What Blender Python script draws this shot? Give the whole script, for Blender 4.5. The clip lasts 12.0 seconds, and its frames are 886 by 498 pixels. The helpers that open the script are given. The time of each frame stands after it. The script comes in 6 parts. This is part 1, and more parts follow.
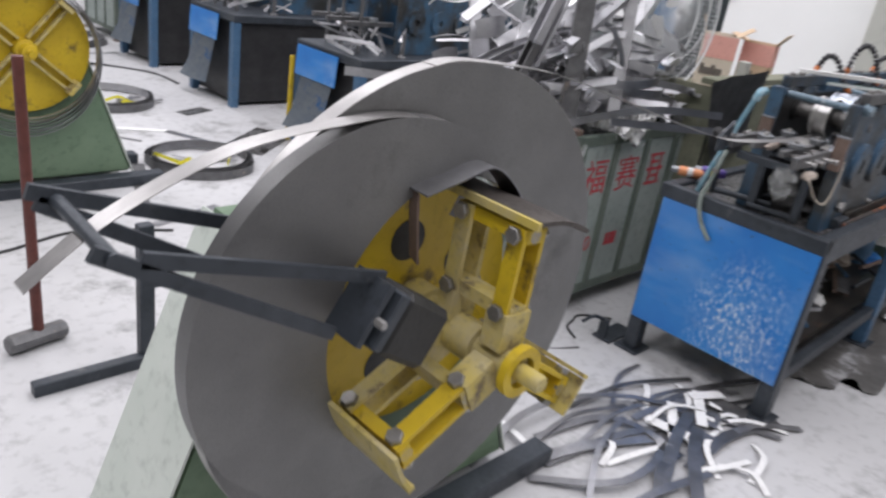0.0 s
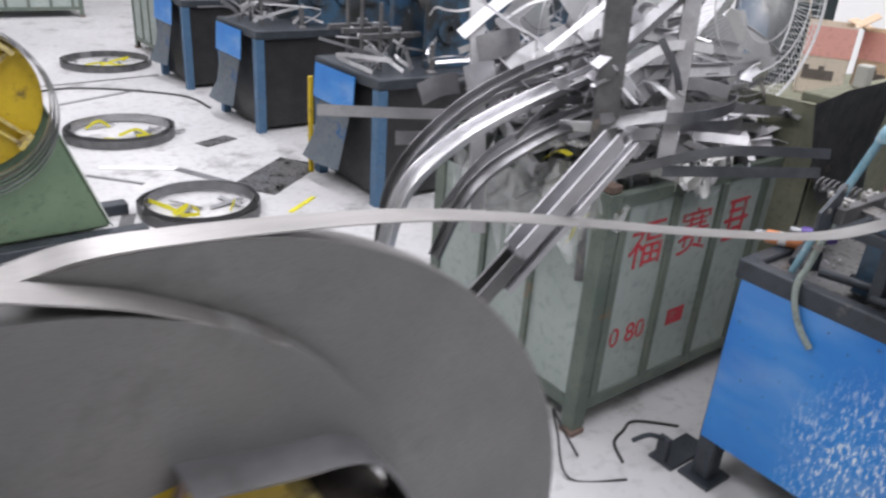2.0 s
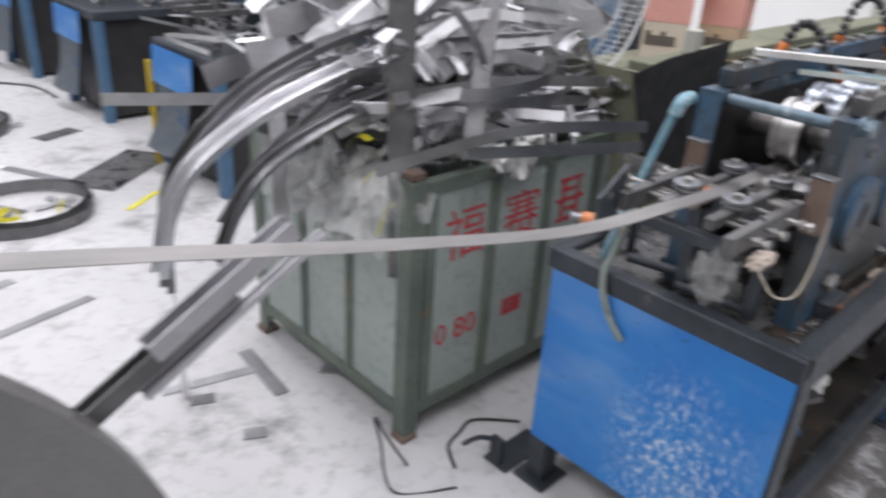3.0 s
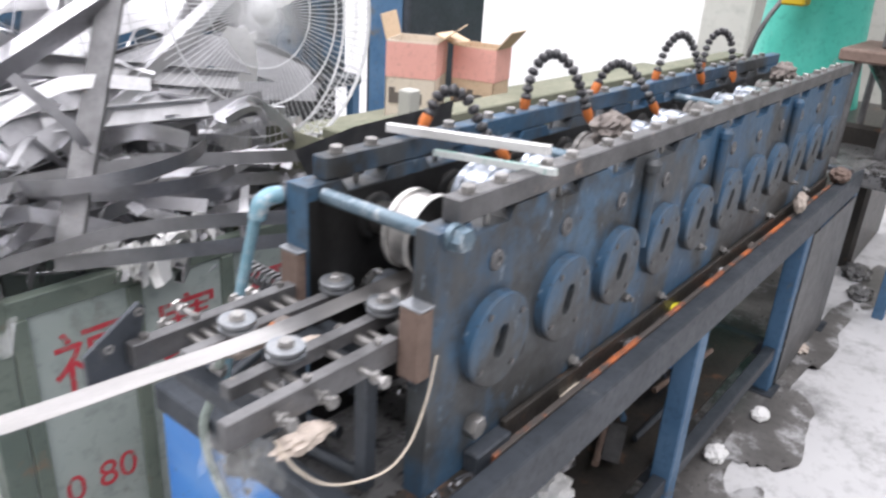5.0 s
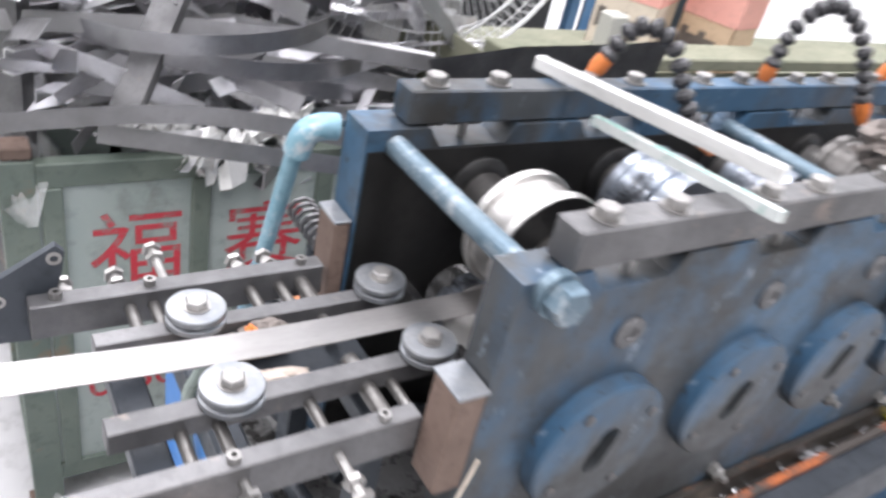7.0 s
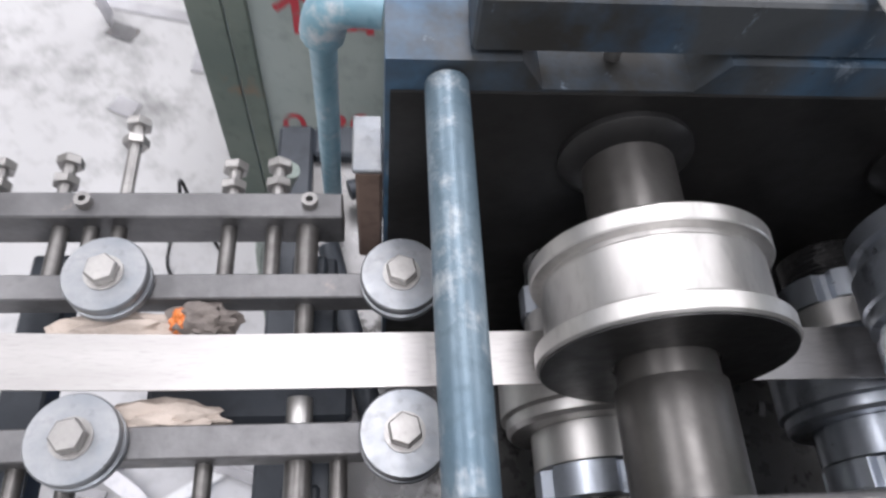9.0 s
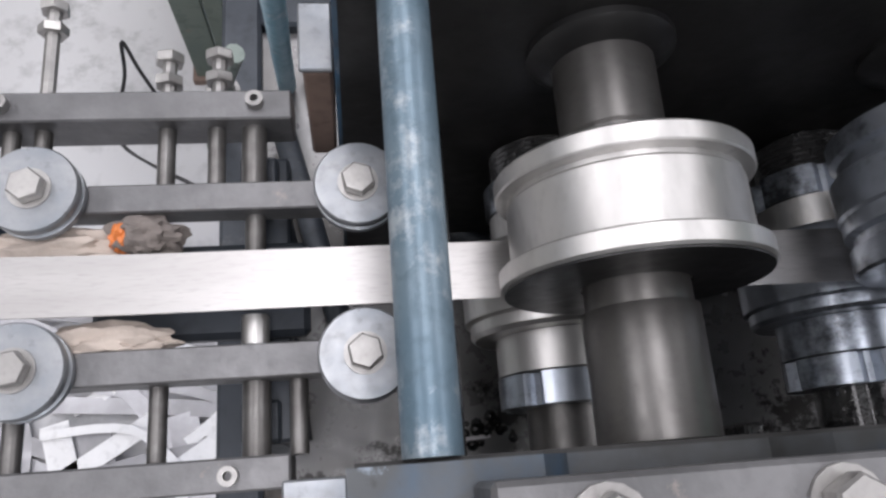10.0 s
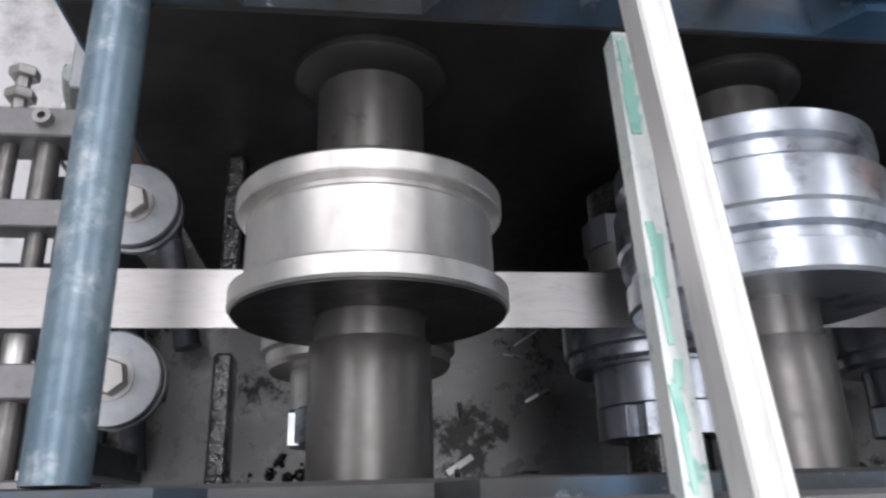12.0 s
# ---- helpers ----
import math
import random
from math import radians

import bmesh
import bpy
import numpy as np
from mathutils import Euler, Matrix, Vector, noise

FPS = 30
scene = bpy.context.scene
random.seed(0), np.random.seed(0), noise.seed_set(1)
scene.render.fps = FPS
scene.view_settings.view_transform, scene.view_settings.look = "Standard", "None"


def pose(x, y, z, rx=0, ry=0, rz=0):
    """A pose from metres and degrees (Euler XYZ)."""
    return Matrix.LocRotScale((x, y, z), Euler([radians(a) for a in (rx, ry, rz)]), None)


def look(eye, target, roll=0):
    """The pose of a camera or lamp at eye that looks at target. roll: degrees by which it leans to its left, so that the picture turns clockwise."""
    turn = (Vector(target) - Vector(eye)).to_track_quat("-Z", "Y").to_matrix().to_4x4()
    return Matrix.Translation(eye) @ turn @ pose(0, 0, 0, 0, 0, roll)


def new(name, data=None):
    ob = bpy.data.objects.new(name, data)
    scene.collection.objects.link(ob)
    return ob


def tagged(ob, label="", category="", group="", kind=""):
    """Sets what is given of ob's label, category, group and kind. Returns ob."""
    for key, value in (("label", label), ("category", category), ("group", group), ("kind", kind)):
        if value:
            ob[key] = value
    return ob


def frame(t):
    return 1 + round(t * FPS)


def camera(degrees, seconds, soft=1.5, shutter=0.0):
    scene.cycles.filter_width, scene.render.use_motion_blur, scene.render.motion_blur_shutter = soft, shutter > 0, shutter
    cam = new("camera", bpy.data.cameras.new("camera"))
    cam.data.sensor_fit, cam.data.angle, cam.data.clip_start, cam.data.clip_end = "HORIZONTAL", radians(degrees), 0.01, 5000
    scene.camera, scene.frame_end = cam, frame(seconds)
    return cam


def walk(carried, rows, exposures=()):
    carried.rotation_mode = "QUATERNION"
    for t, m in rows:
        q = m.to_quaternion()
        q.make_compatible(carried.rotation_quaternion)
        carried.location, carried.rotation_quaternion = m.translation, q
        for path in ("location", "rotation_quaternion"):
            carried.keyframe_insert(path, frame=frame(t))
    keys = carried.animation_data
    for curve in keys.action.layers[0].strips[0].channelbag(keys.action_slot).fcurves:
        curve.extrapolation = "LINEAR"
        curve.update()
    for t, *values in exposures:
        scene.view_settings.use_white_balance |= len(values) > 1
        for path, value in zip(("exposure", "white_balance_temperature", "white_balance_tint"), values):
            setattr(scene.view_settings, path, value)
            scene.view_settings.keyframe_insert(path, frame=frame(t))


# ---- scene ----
cam = camera(61.9, 12.0, soft=2.5, shutter=0.5)
PATH = [
    (0, (0.0, 0.0, 1.514), (1.347, 1.258, 0.738), 9.1),
    (0.5, (0.231, 0.14, 1.531), (1.401, 1.532, 0.698), 7.3),
    (1, (0.433, 0.237, 1.549), (1.418, 1.774, 0.733), 6.2),
    (1.5, (0.601, 0.354, 1.569), (1.653, 1.841, 0.743), 5.3),
    (2, (0.857, 0.395, 1.56), (1.982, 1.823, 0.726), 4.2),
    (2.5, (1.123, 0.361, 1.56), (2.201, 1.811, 0.703), 3.1),
    (3, (1.268, 0.337, 1.543), (2.529, 1.617, 0.664), 3.6),
    (3.5, (1.384, 0.327, 1.534), (2.827, 1.408, 0.670), 5.2),
    (5.5, (2.196, 0.145, 1.563), (3.657, 1.285, 0.812), 3.6),
    (6, (2.292, 0.115, 1.563), (3.749, 1.260, 0.810), 5.4),
    (6.5, (2.354, 0.185, 1.528), (3.617, 1.494, 0.695), 9.5),
    (7, (2.416, 0.449, 1.488), (3.474, 1.794, 0.453), 13.7),
    (7.2, (2.445, 0.516, 1.476), (3.427, 1.871, 0.38), 14.4),
    (8.8, (2.773, 0.716, 1.474), (2.897, 1.838, -0.177), 6.9),
    (9, (2.753, 0.767, 1.485), (2.928, 1.726, -0.261), 8.9),
    (9.5, (2.744, 0.808, 1.474), (3.025, 1.487, -0.386), 20.2),
    (10, (2.761, 0.814, 1.473), (3.015, 1.392, -0.424), 20.4),
    (10.5, (2.776, 0.821, 1.472), (3.055, 1.41, -0.419), 22.6),
    (11, (2.846, 0.821, 1.484), (3.096, 1.452, -0.396), 20.1),
    (11.5, (2.874, 0.803, 1.479), (3.126, 1.509, -0.374), 18.5),
    (12, (2.9, 0.805, 1.477), (3.146, 1.487, -0.387), 19.3),
]
walk(cam, [(t, look(eye, target, roll)) for t, eye, target, roll in PATH],
     [(0, -0.3), (1.0, -0.22), (2.5, -0.05), (3.0, -0.18), (3.5, -0.15), (5.5, 0.57), (6.5, 0.55), (7.0, 0.75), (9.0, 0.0), (10.0, -0.3), (11.0, -0.25), (12.0, -0.25)])


# ---- light: daylight through long roof lights, made up and out of view ----
world = bpy.data.worlds.new("world")
scene.world = world
world.use_nodes = True
wn = world.node_tree
sky = wn.nodes.new("ShaderNodeTexSky")
sky.sky_type, sky.sun_disc = "NISHITA", False
sky.sun_elevation, sky.sun_rotation = radians(50), radians(140)
wn.links.new(sky.outputs[0], wn.nodes["Background"].inputs[0])
wn.nodes["Background"].inputs[1].default_value = 0.1
ROOF = 5.6
ADDED_SKYLIGHTS = ((-1.2, 1.3), (2.8, 1.3), (7.4, 1.5))
for sx, sw in ADDED_SKYLIGHTS:
    lamp = bpy.data.lights.new("unseen_roof_light", "AREA")
    lamp.shape, lamp.size, lamp.size_y, lamp.energy = "RECTANGLE", sw, 15.0, 520
    lamp.color = (1.0, 0.965, 1.0)
    lo = new("unseen_roof_light", lamp)
    lo.matrix_world = pose(sx, 4.0, ROOF - 0.02)

# ---- materials ----
def nodes(name):
    m = bpy.data.materials.new(name)
    m.use_nodes = True
    nt = m.node_tree
    return m, nt, nt.nodes["Principled BSDF"]


def noise_node(nt, co, scale, detail=4, rough=0.55, stretch=None):
    if stretch:
        mp = nt.nodes.new("ShaderNodeMapping")
        mp.inputs["Scale"].default_value = stretch
        nt.links.new(co, mp.inputs[0])
        co = mp.outputs[0]
    n = nt.nodes.new("ShaderNodeTexNoise")
    n.inputs["Scale"].default_value, n.inputs["Detail"].default_value, n.inputs["Roughness"].default_value = scale, detail, rough
    nt.links.new(co, n.inputs["Vector"])
    return n.outputs["Fac"]


def ramp(nt, fac, lo, hi):
    r = nt.nodes.new("ShaderNodeMapRange")
    r.inputs[1].default_value, r.inputs[2].default_value = lo, hi
    nt.links.new(fac, r.inputs[0])
    return r.outputs[0]


def blend(nt, fac, a, b):
    x = nt.nodes.new("ShaderNodeMix")
    x.data_type = "RGBA"
    if isinstance(fac, float):
        x.inputs[0].default_value = fac
    else:
        nt.links.new(fac, x.inputs[0])
    for socket, c in ((x.inputs[6], a), (x.inputs[7], b)):
        if isinstance(c, tuple):
            socket.default_value = (*c, 1)
        else:
            nt.links.new(c, socket)
    return x.outputs[2]


def surface(name, c1, c2, rough=0.5, metal=0.0, coarse=3.0, fine=40.0, bump=0.15, wear=None, wear_at=(0.6, 0.7), wear_scale=9.0,
            stretch=None, spread=0.15, wear_metal=None, tint=0.0, coat=0.0):
    """Two tones at a coarse and a fine scale, worn patches of a third colour, uneven gloss and fine relief."""
    m, nt, p = nodes(name)
    co = nt.nodes.new("ShaderNodeTexCoord").outputs["Object"]
    a = noise_node(nt, co, coarse, 5, 0.6, stretch)
    b = noise_node(nt, co, fine, 3, 0.6, stretch)
    col = blend(nt, ramp(nt, a, 0.35, 0.65), c1, c2)
    dark = tuple(v * 0.72 for v in c1)
    col = blend(nt, ramp(nt, b, 0.52, 0.85), col, dark)
    r = nt.nodes.new("ShaderNodeMapRange")
    r.inputs[3].default_value, r.inputs[4].default_value = max(rough - spread, 0.03), min(rough + spread, 1)
    nt.links.new(b, r.inputs[0])
    if wear:
        w = ramp(nt, noise_node(nt, co, wear_scale, 8, 0.72, stretch), *wear_at)
        col = blend(nt, w, col, wear)
        if wear_metal is not None:
            q = nt.nodes.new("ShaderNodeMapRange")
            q.inputs[3].default_value, q.inputs[4].default_value = metal, wear_metal
            nt.links.new(w, q.inputs[0])
            nt.links.new(q.outputs[0], p.inputs["Metallic"])
    if tint:
        oi = nt.nodes.new("ShaderNodeObjectInfo")
        hs = nt.nodes.new("ShaderNodeHueSaturation")
        rr = nt.nodes.new("ShaderNodeMapRange")
        rr.inputs[3].default_value, rr.inputs[4].default_value = 1 - tint, 1 + tint
        nt.links.new(oi.outputs["Random"], rr.inputs[0])
        nt.links.new(rr.outputs[0], hs.inputs["Value"])
        nt.links.new(col, hs.inputs["Color"])
        col = hs.outputs[0]
    nt.links.new(col, p.inputs["Base Color"])
    nt.links.new(r.outputs[0], p.inputs["Roughness"])
    if not (wear and wear_metal is not None):
        p.inputs["Metallic"].default_value = metal
    p.inputs["Coat Weight"].default_value = coat
    if bump:
        bp = nt.nodes.new("ShaderNodeBump")
        bp.inputs["Strength"].default_value, bp.inputs["Distance"].default_value = bump, 0.003
        nt.links.new(b, bp.inputs["Height"])
        nt.links.new(bp.outputs[0], p.inputs["Normal"])
    return m


CONCRETE = surface("concrete", (0.47, 0.47, 0.48), (0.57, 0.57, 0.58), 0.55, 0, 0.8, 18, 0.12, (0.20, 0.20, 0.20), (0.54, 0.70), 2.6)
WALL = surface("white_wall", (0.86, 0.86, 0.85), (0.8, 0.8, 0.79), 0.8, 0, 0.6, 260, 0.03)
ROOFING = surface("roof_sheet", (0.5, 0.52, 0.53), (0.42, 0.44, 0.46), 0.6, 0, 0.5, 6, 0.05)
GREYWALL = surface("grey_wall", (0.5, 0.5, 0.46), (0.42, 0.42, 0.38), 0.8, 0, 0.7, 10, 0.1)
COIL = surface("coil_edge_steel", (0.16, 0.16, 0.162), (0.235, 0.235, 0.235), 0.5, 0.6, 2.2, 500, 0.03, (0.10, 0.10, 0.10), (0.56, 0.78), 4, spread=0.1)
STRIP = surface("bright_strip_steel", (0.45, 0.44, 0.435), (0.38, 0.37, 0.365), 0.40, 1.0, 5, 90, 0.03, stretch=(1, 8, 8), spread=0.06)
SCRAP = surface("scrap_steel", (0.66, 0.66, 0.68), (0.50, 0.50, 0.52), 0.42, 1.0, 6, 60, 0.1, tint=0.35, wear=(0.3, 0.3, 0.3), wear_at=(0.66, 0.78))
SCRAP_DULL = surface("dull_scrap_steel", (0.46, 0.46, 0.48), (0.34, 0.34, 0.36), 0.55, 0.9, 5, 60, 0.12, (0.2, 0.2, 0.2), (0.6, 0.72), 9, tint=0.25)
SCRAP_DARK = surface("dark_scrap_steel", (0.38, 0.38, 0.40), (0.24, 0.24, 0.25), 0.4, 0.9, 6, 60, 0.1, tint=0.3)
BAR = surface("grey_mill_steel", (0.20, 0.20, 0.205), (0.12, 0.12, 0.124), 0.5, 0.7, 14, 120, 0.2, (0.36, 0.30, 0.26), (0.60, 0.72), 18)
BOLT = surface("bolt_steel", (0.40, 0.39, 0.38), (0.26, 0.255, 0.25), 0.42, 0.8, 30, 200, 0.1, tint=0.2)
RODSTEEL = surface("greasy_rod_steel", (0.2, 0.195, 0.19), (0.12, 0.115, 0.11), 0.42, 0.75, 30, 150, 0.12)
WHEEL = surface("guide_wheel_steel", (0.33, 0.34, 0.355), (0.23, 0.25, 0.275), 0.42, 0.75, 26, 160, 0.1, (0.13, 0.13, 0.14), (0.6, 0.72), 40)
CHROME = surface("ground_roll_steel", (0.64, 0.63, 0.615), (0.56, 0.55, 0.54), 0.44, 1.0, 30, 200, 0.03, stretch=(1, 0.3, 1), spread=0.06)
SHAFT = surface("oily_shaft_steel", (0.17, 0.165, 0.16), (0.12, 0.115, 0.11), 0.4, 0.85, 14, 120, 0.06, (0.03, 0.03, 0.03), (0.62, 0.72), 22)
WETROLL = surface("wet_bluish_roll_steel", (0.50, 0.54, 0.60), (0.38, 0.42, 0.48), 0.34, 0.88, 9, 70, 0.08, (0.07, 0.075, 0.085), (0.52, 0.65), 14, coat=0.3)
GREASE = surface("black_grease", (0.012, 0.012, 0.013), (0.03, 0.03, 0.03), 0.18, 0.0, 40, 120, 0.8, coat=0.5)
NEARBLACK = surface("near_black_steel", (0.007, 0.007, 0.0075), (0.014, 0.014, 0.014), 0.42, 0.0, 20, 90, 0.15)
# near-black for inner faces and for the shade painted into holes
INSIDE = surface("near_black_inside", (0.006, 0.006, 0.0063), (0.011, 0.0107, 0.0104), 0.5, 0.0, 8, 60, 0.15)


def scuffed_blue():
    """Blue enamel, rubbed pale in broad patches and covered there with short white scratches."""
    m, nt, p = nodes("scratched_blue_paint")
    co = nt.nodes.new("ShaderNodeTexCoord").outputs["Object"]
    base = blend(nt, ramp(nt, noise_node(nt, co, 2.0, 4), 0.35, 0.65), (0.012, 0.15, 0.52), (0.03, 0.24, 0.64))
    # one broad field of scratches near the sheet's middle, with a ragged border
    shift = nt.nodes.new("ShaderNodeMapping")
    shift.inputs["Location"].default_value, shift.inputs["Scale"].default_value = (0, 0.62, -1.05), (0, 5.2, 3.6)
    nt.links.new(co, shift.inputs[0])
    far = nt.nodes.new("ShaderNodeVectorMath")
    far.operation = "LENGTH"
    nt.links.new(shift.outputs[0], far.inputs[0])
    ragged = nt.nodes.new("ShaderNodeMath")
    ragged.operation = "ADD"
    nt.links.new(far.outputs["Value"], ragged.inputs[0])
    nt.links.new(noise_node(nt, co, 5.0, 5, 0.6), ragged.inputs[1])
    patch = ramp(nt, ragged.outputs[0], 1.75, 0.85)
    streak = ramp(nt, noise_node(nt, co, 52, 9, 0.8, (1, 1.7, 0.7)), 0.52, 0.58)
    both = nt.nodes.new("ShaderNodeMath")
    both.operation = "MULTIPLY"
    nt.links.new(patch, both.inputs[0])
    nt.links.new(streak, both.inputs[1])
    rub = nt.nodes.new("ShaderNodeMath")
    rub.operation = "MULTIPLY"
    nt.links.new(ramp(nt, noise_node(nt, co, 4.3, 3, 0.5, (1, 0.5, 1.4)), 0.5, 0.75), rub.inputs[0])
    rub.inputs[1].default_value = 0.45
    col = blend(nt, rub.outputs[0], base, (0.3, 0.42, 0.62))
    col = blend(nt, both.outputs[0], col, (0.7, 0.78, 0.84))
    col = blend(nt, ramp(nt, noise_node(nt, co, 60, 4, 0.6), 0.66, 0.72), col, (0.05, 0.08, 0.13))
    nt.links.new(col, p.inputs["Base Color"])
    p.inputs["Roughness"].default_value = 0.42
    return m


BLUE = scuffed_blue()


def machine_blue():
    """Blue machine enamel under broad patches of grey oil film, with rubbed pale edges and small dark chips."""
    m, nt, p = nodes("dirty_blue_machine_paint")
    co = nt.nodes.new("ShaderNodeTexCoord").outputs["Object"]
    col = blend(nt, ramp(nt, noise_node(nt, co, 3.0, 4), 0.35, 0.65), (0.030, 0.080, 0.148), (0.050, 0.110, 0.182))
    col = blend(nt, ramp(nt, noise_node(nt, co, 5.2, 6, 0.62, (1, 1, 0.6)), 0.43, 0.56), col, (0.052, 0.058, 0.064))
    col = blend(nt, ramp(nt, noise_node(nt, co, 2.4, 7, 0.68), 0.53, 0.62), col, (0.026, 0.026, 0.025))
    col = blend(nt, ramp(nt, noise_node(nt, co, 34, 6, 0.7, (1, 1, 0.4)), 0.62, 0.70), col, (0.22, 0.27, 0.33))
    col = blend(nt, ramp(nt, noise_node(nt, co, 70, 4, 0.6), 0.64, 0.72), col, (0.03, 0.032, 0.035))
    nt.links.new(col, p.inputs["Base Color"])
    r = nt.nodes.new("ShaderNodeMapRange")
    r.inputs[3].default_value, r.inputs[4].default_value = 0.28, 0.62
    fine = noise_node(nt, co, 40, 4, 0.6)
    nt.links.new(fine, r.inputs[0])
    nt.links.new(r.outputs[0], p.inputs["Roughness"])
    bp = nt.nodes.new("ShaderNodeBump")
    bp.inputs["Strength"].default_value, bp.inputs["Distance"].default_value = 0.25, 0.003
    nt.links.new(fine, bp.inputs["Height"])
    nt.links.new(bp.outputs[0], p.inputs["Normal"])
    return m


MBLUE = machine_blue()
TRAY = surface("oily_tray_steel", (0.19, 0.19, 0.195), (0.13, 0.128, 0.125), 0.3, 0.4, 8, 50, 0.06, (0.015, 0.014, 0.013), (0.54, 0.58), 9)
TRAYDARK = surface("oil_soaked_steel", (0.03, 0.028, 0.026), (0.055, 0.048, 0.042), 0.4, 0.2, 8, 70, 0.4, (0.16, 0.085, 0.05), (0.58, 0.7), 12)
FRAME_ = surface("dark_painted_frame", (0.030, 0.037, 0.047), (0.055, 0.064, 0.078), 0.48, 0.2, 6, 50, 0.15, (0.13, 0.13, 0.13), (0.62, 0.72), 12)
WORNSHEET = surface("worn_grey_blue_sheet", (0.22, 0.27, 0.33), (0.32, 0.35, 0.38), 0.5, 0.2, 4, 40, 0.12, (0.06, 0.2, 0.48), (0.56, 0.62), 5)
LEGBLUE = surface("blue_leg_paint", (0.05, 0.12, 0.22), (0.08, 0.16, 0.27), 0.5, 0, 6, 50, 0.15, (0.13, 0.12, 0.11), (0.58, 0.7), 10)
PIPEBLUE = surface("light_blue_pipe_paint", (0.16, 0.33, 0.42), (0.26, 0.42, 0.5), 0.38, 0.1, 14, 80, 0.1, (0.5, 0.55, 0.58), (0.56, 0.66), 22)
TIEBLUE = surface("rubbed_blue_bar_paint", (0.10, 0.155, 0.20), (0.15, 0.205, 0.245), 0.4, 0.35, 18, 120, 0.12, (0.33, 0.37, 0.4), (0.52, 0.64), 26)
YELLOW = surface("worn_yellow_paint", (0.60, 0.43, 0.015), (0.52, 0.36, 0.015), 0.48, 0, 6, 50, 0.12, (0.12, 0.085, 0.03), (0.56, 0.68), 9)
CREAM = surface("dusty_yellow_paint", (0.50, 0.43, 0.24), (0.54, 0.43, 0.10), 0.6, 0, 14, 80, 0.2, (0.17, 0.13, 0.08), (0.54, 0.66), 18)
GREEN = surface("green_machine_paint", (0.12, 0.19, 0.12), (0.165, 0.24, 0.155), 0.55, 0, 3, 30, 0.12, (0.10, 0.10, 0.08), (0.62, 0.74), 5)
# the stand's green with sunlight glare put into the colour
GLAREGREEN = surface("glare_paled_green_sheet", (0.62, 0.68, 0.62), (0.70, 0.74, 0.69), 0.5, 0, 3, 30, 0.08, (0.35, 0.36, 0.33), (0.66, 0.76), 6)
BINSKIN = surface("grey_green_bin_sheet", (0.30, 0.35, 0.33), (0.38, 0.43, 0.41), 0.5, 0.15, 3, 30, 0.12, (0.16, 0.17, 0.14), (0.6, 0.74), 5)
BINRIB = surface("dark_green_bin_frame", (0.10, 0.13, 0.11), (0.16, 0.19, 0.16), 0.55, 0.1, 5, 40, 0.15, (0.2, 0.13, 0.08), (0.6, 0.7), 8)
SHOEDARK = surface("dark_rubbed_steel", (0.075, 0.065, 0.06), (0.11, 0.095, 0.085), 0.45, 0.5, 8, 80, 0.12)
RUST = surface("rusty_steel", (0.15, 0.105, 0.085), (0.21, 0.15, 0.125), 0.75, 0.1, 10, 70, 0.3)
REDPAINT = surface("red_stencil_paint", (0.50, 0.035, 0.055), (0.40, 0.04, 0.055), 0.6, 0, 10, 60, 0.05, (0.24, 0.2, 0.19), (0.52, 0.62), 28)
BLACK = surface("black_paint", (0.02, 0.02, 0.022), (0.035, 0.035, 0.037), 0.45, 0.1, 8, 60, 0.1)
RUBBER = surface("black_rubber", (0.018, 0.018, 0.018), (0.03, 0.03, 0.03), 0.6, 0, 10, 80, 0.1)
BROWNPIPE = surface("brown_painted_pipe", (0.10, 0.03, 0.025), (0.16, 0.05, 0.04), 0.5, 0.1, 6, 50, 0.1)
CARD = surface("brown_cardboard", (0.60, 0.45, 0.31), (0.65, 0.49, 0.34), 0.85, 0, 4, 60, 0.08)
CARDPALE = surface("pale_cardboard", (0.66, 0.58, 0.48), (0.7, 0.62, 0.52), 0.85, 0, 4, 60, 0.08)
# print red made paler to carry the strong light on the cartons
CARDRED = surface("red_printed_cardboard", (0.80, 0.42, 0.36), (0.76, 0.38, 0.33), 0.7, 0, 4, 60, 0.05)
INK = surface("dark_print", (0.13, 0.11, 0.10), (0.17, 0.15, 0.13), 0.7, 0, 10, 60, 0.0)
GREENBOX = surface("yellow_green_paint", (0.35, 0.42, 0.05), (0.3, 0.36, 0.05), 0.6, 0, 5, 40, 0.1)
TURQ = surface("turquoise_press_paint", (0.05, 0.42, 0.33), (0.08, 0.5, 0.4), 0.45, 0, 4, 30, 0.1, (0.3, 0.4, 0.36), (0.64, 0.74), 7)
ALU = surface("dull_aluminium", (0.84, 0.84, 0.83), (0.76, 0.76, 0.75), 0.42, 0.45, 10, 100, 0.06, (0.45, 0.42, 0.37), (0.66, 0.78), 9, stretch=(1, 0.2, 1))
WHITEBAR = surface("chipped_white_bar_paint", (0.74, 0.77, 0.76), (0.62, 0.67, 0.66), 0.4, 0.2, 30, 120, 0.1, (0.28, 0.5, 0.45), (0.56, 0.62), 60)
TURQMARK = surface("turquoise_paint_marks", (0.25, 0.55, 0.48), (0.4, 0.62, 0.55), 0.6, 0, 30, 90, 0.1)
ORANGE = surface("orange_plastic", (0.66, 0.20, 0.05), (0.56, 0.17, 0.05), 0.4, 0, 20, 90, 0.03)
HOSEGREY = surface("grey_green_rubber", (0.22, 0.27, 0.25), (0.3, 0.34, 0.31), 0.5, 0, 14, 80, 0.1, (0.12, 0.14, 0.13), (0.56, 0.68), 20)
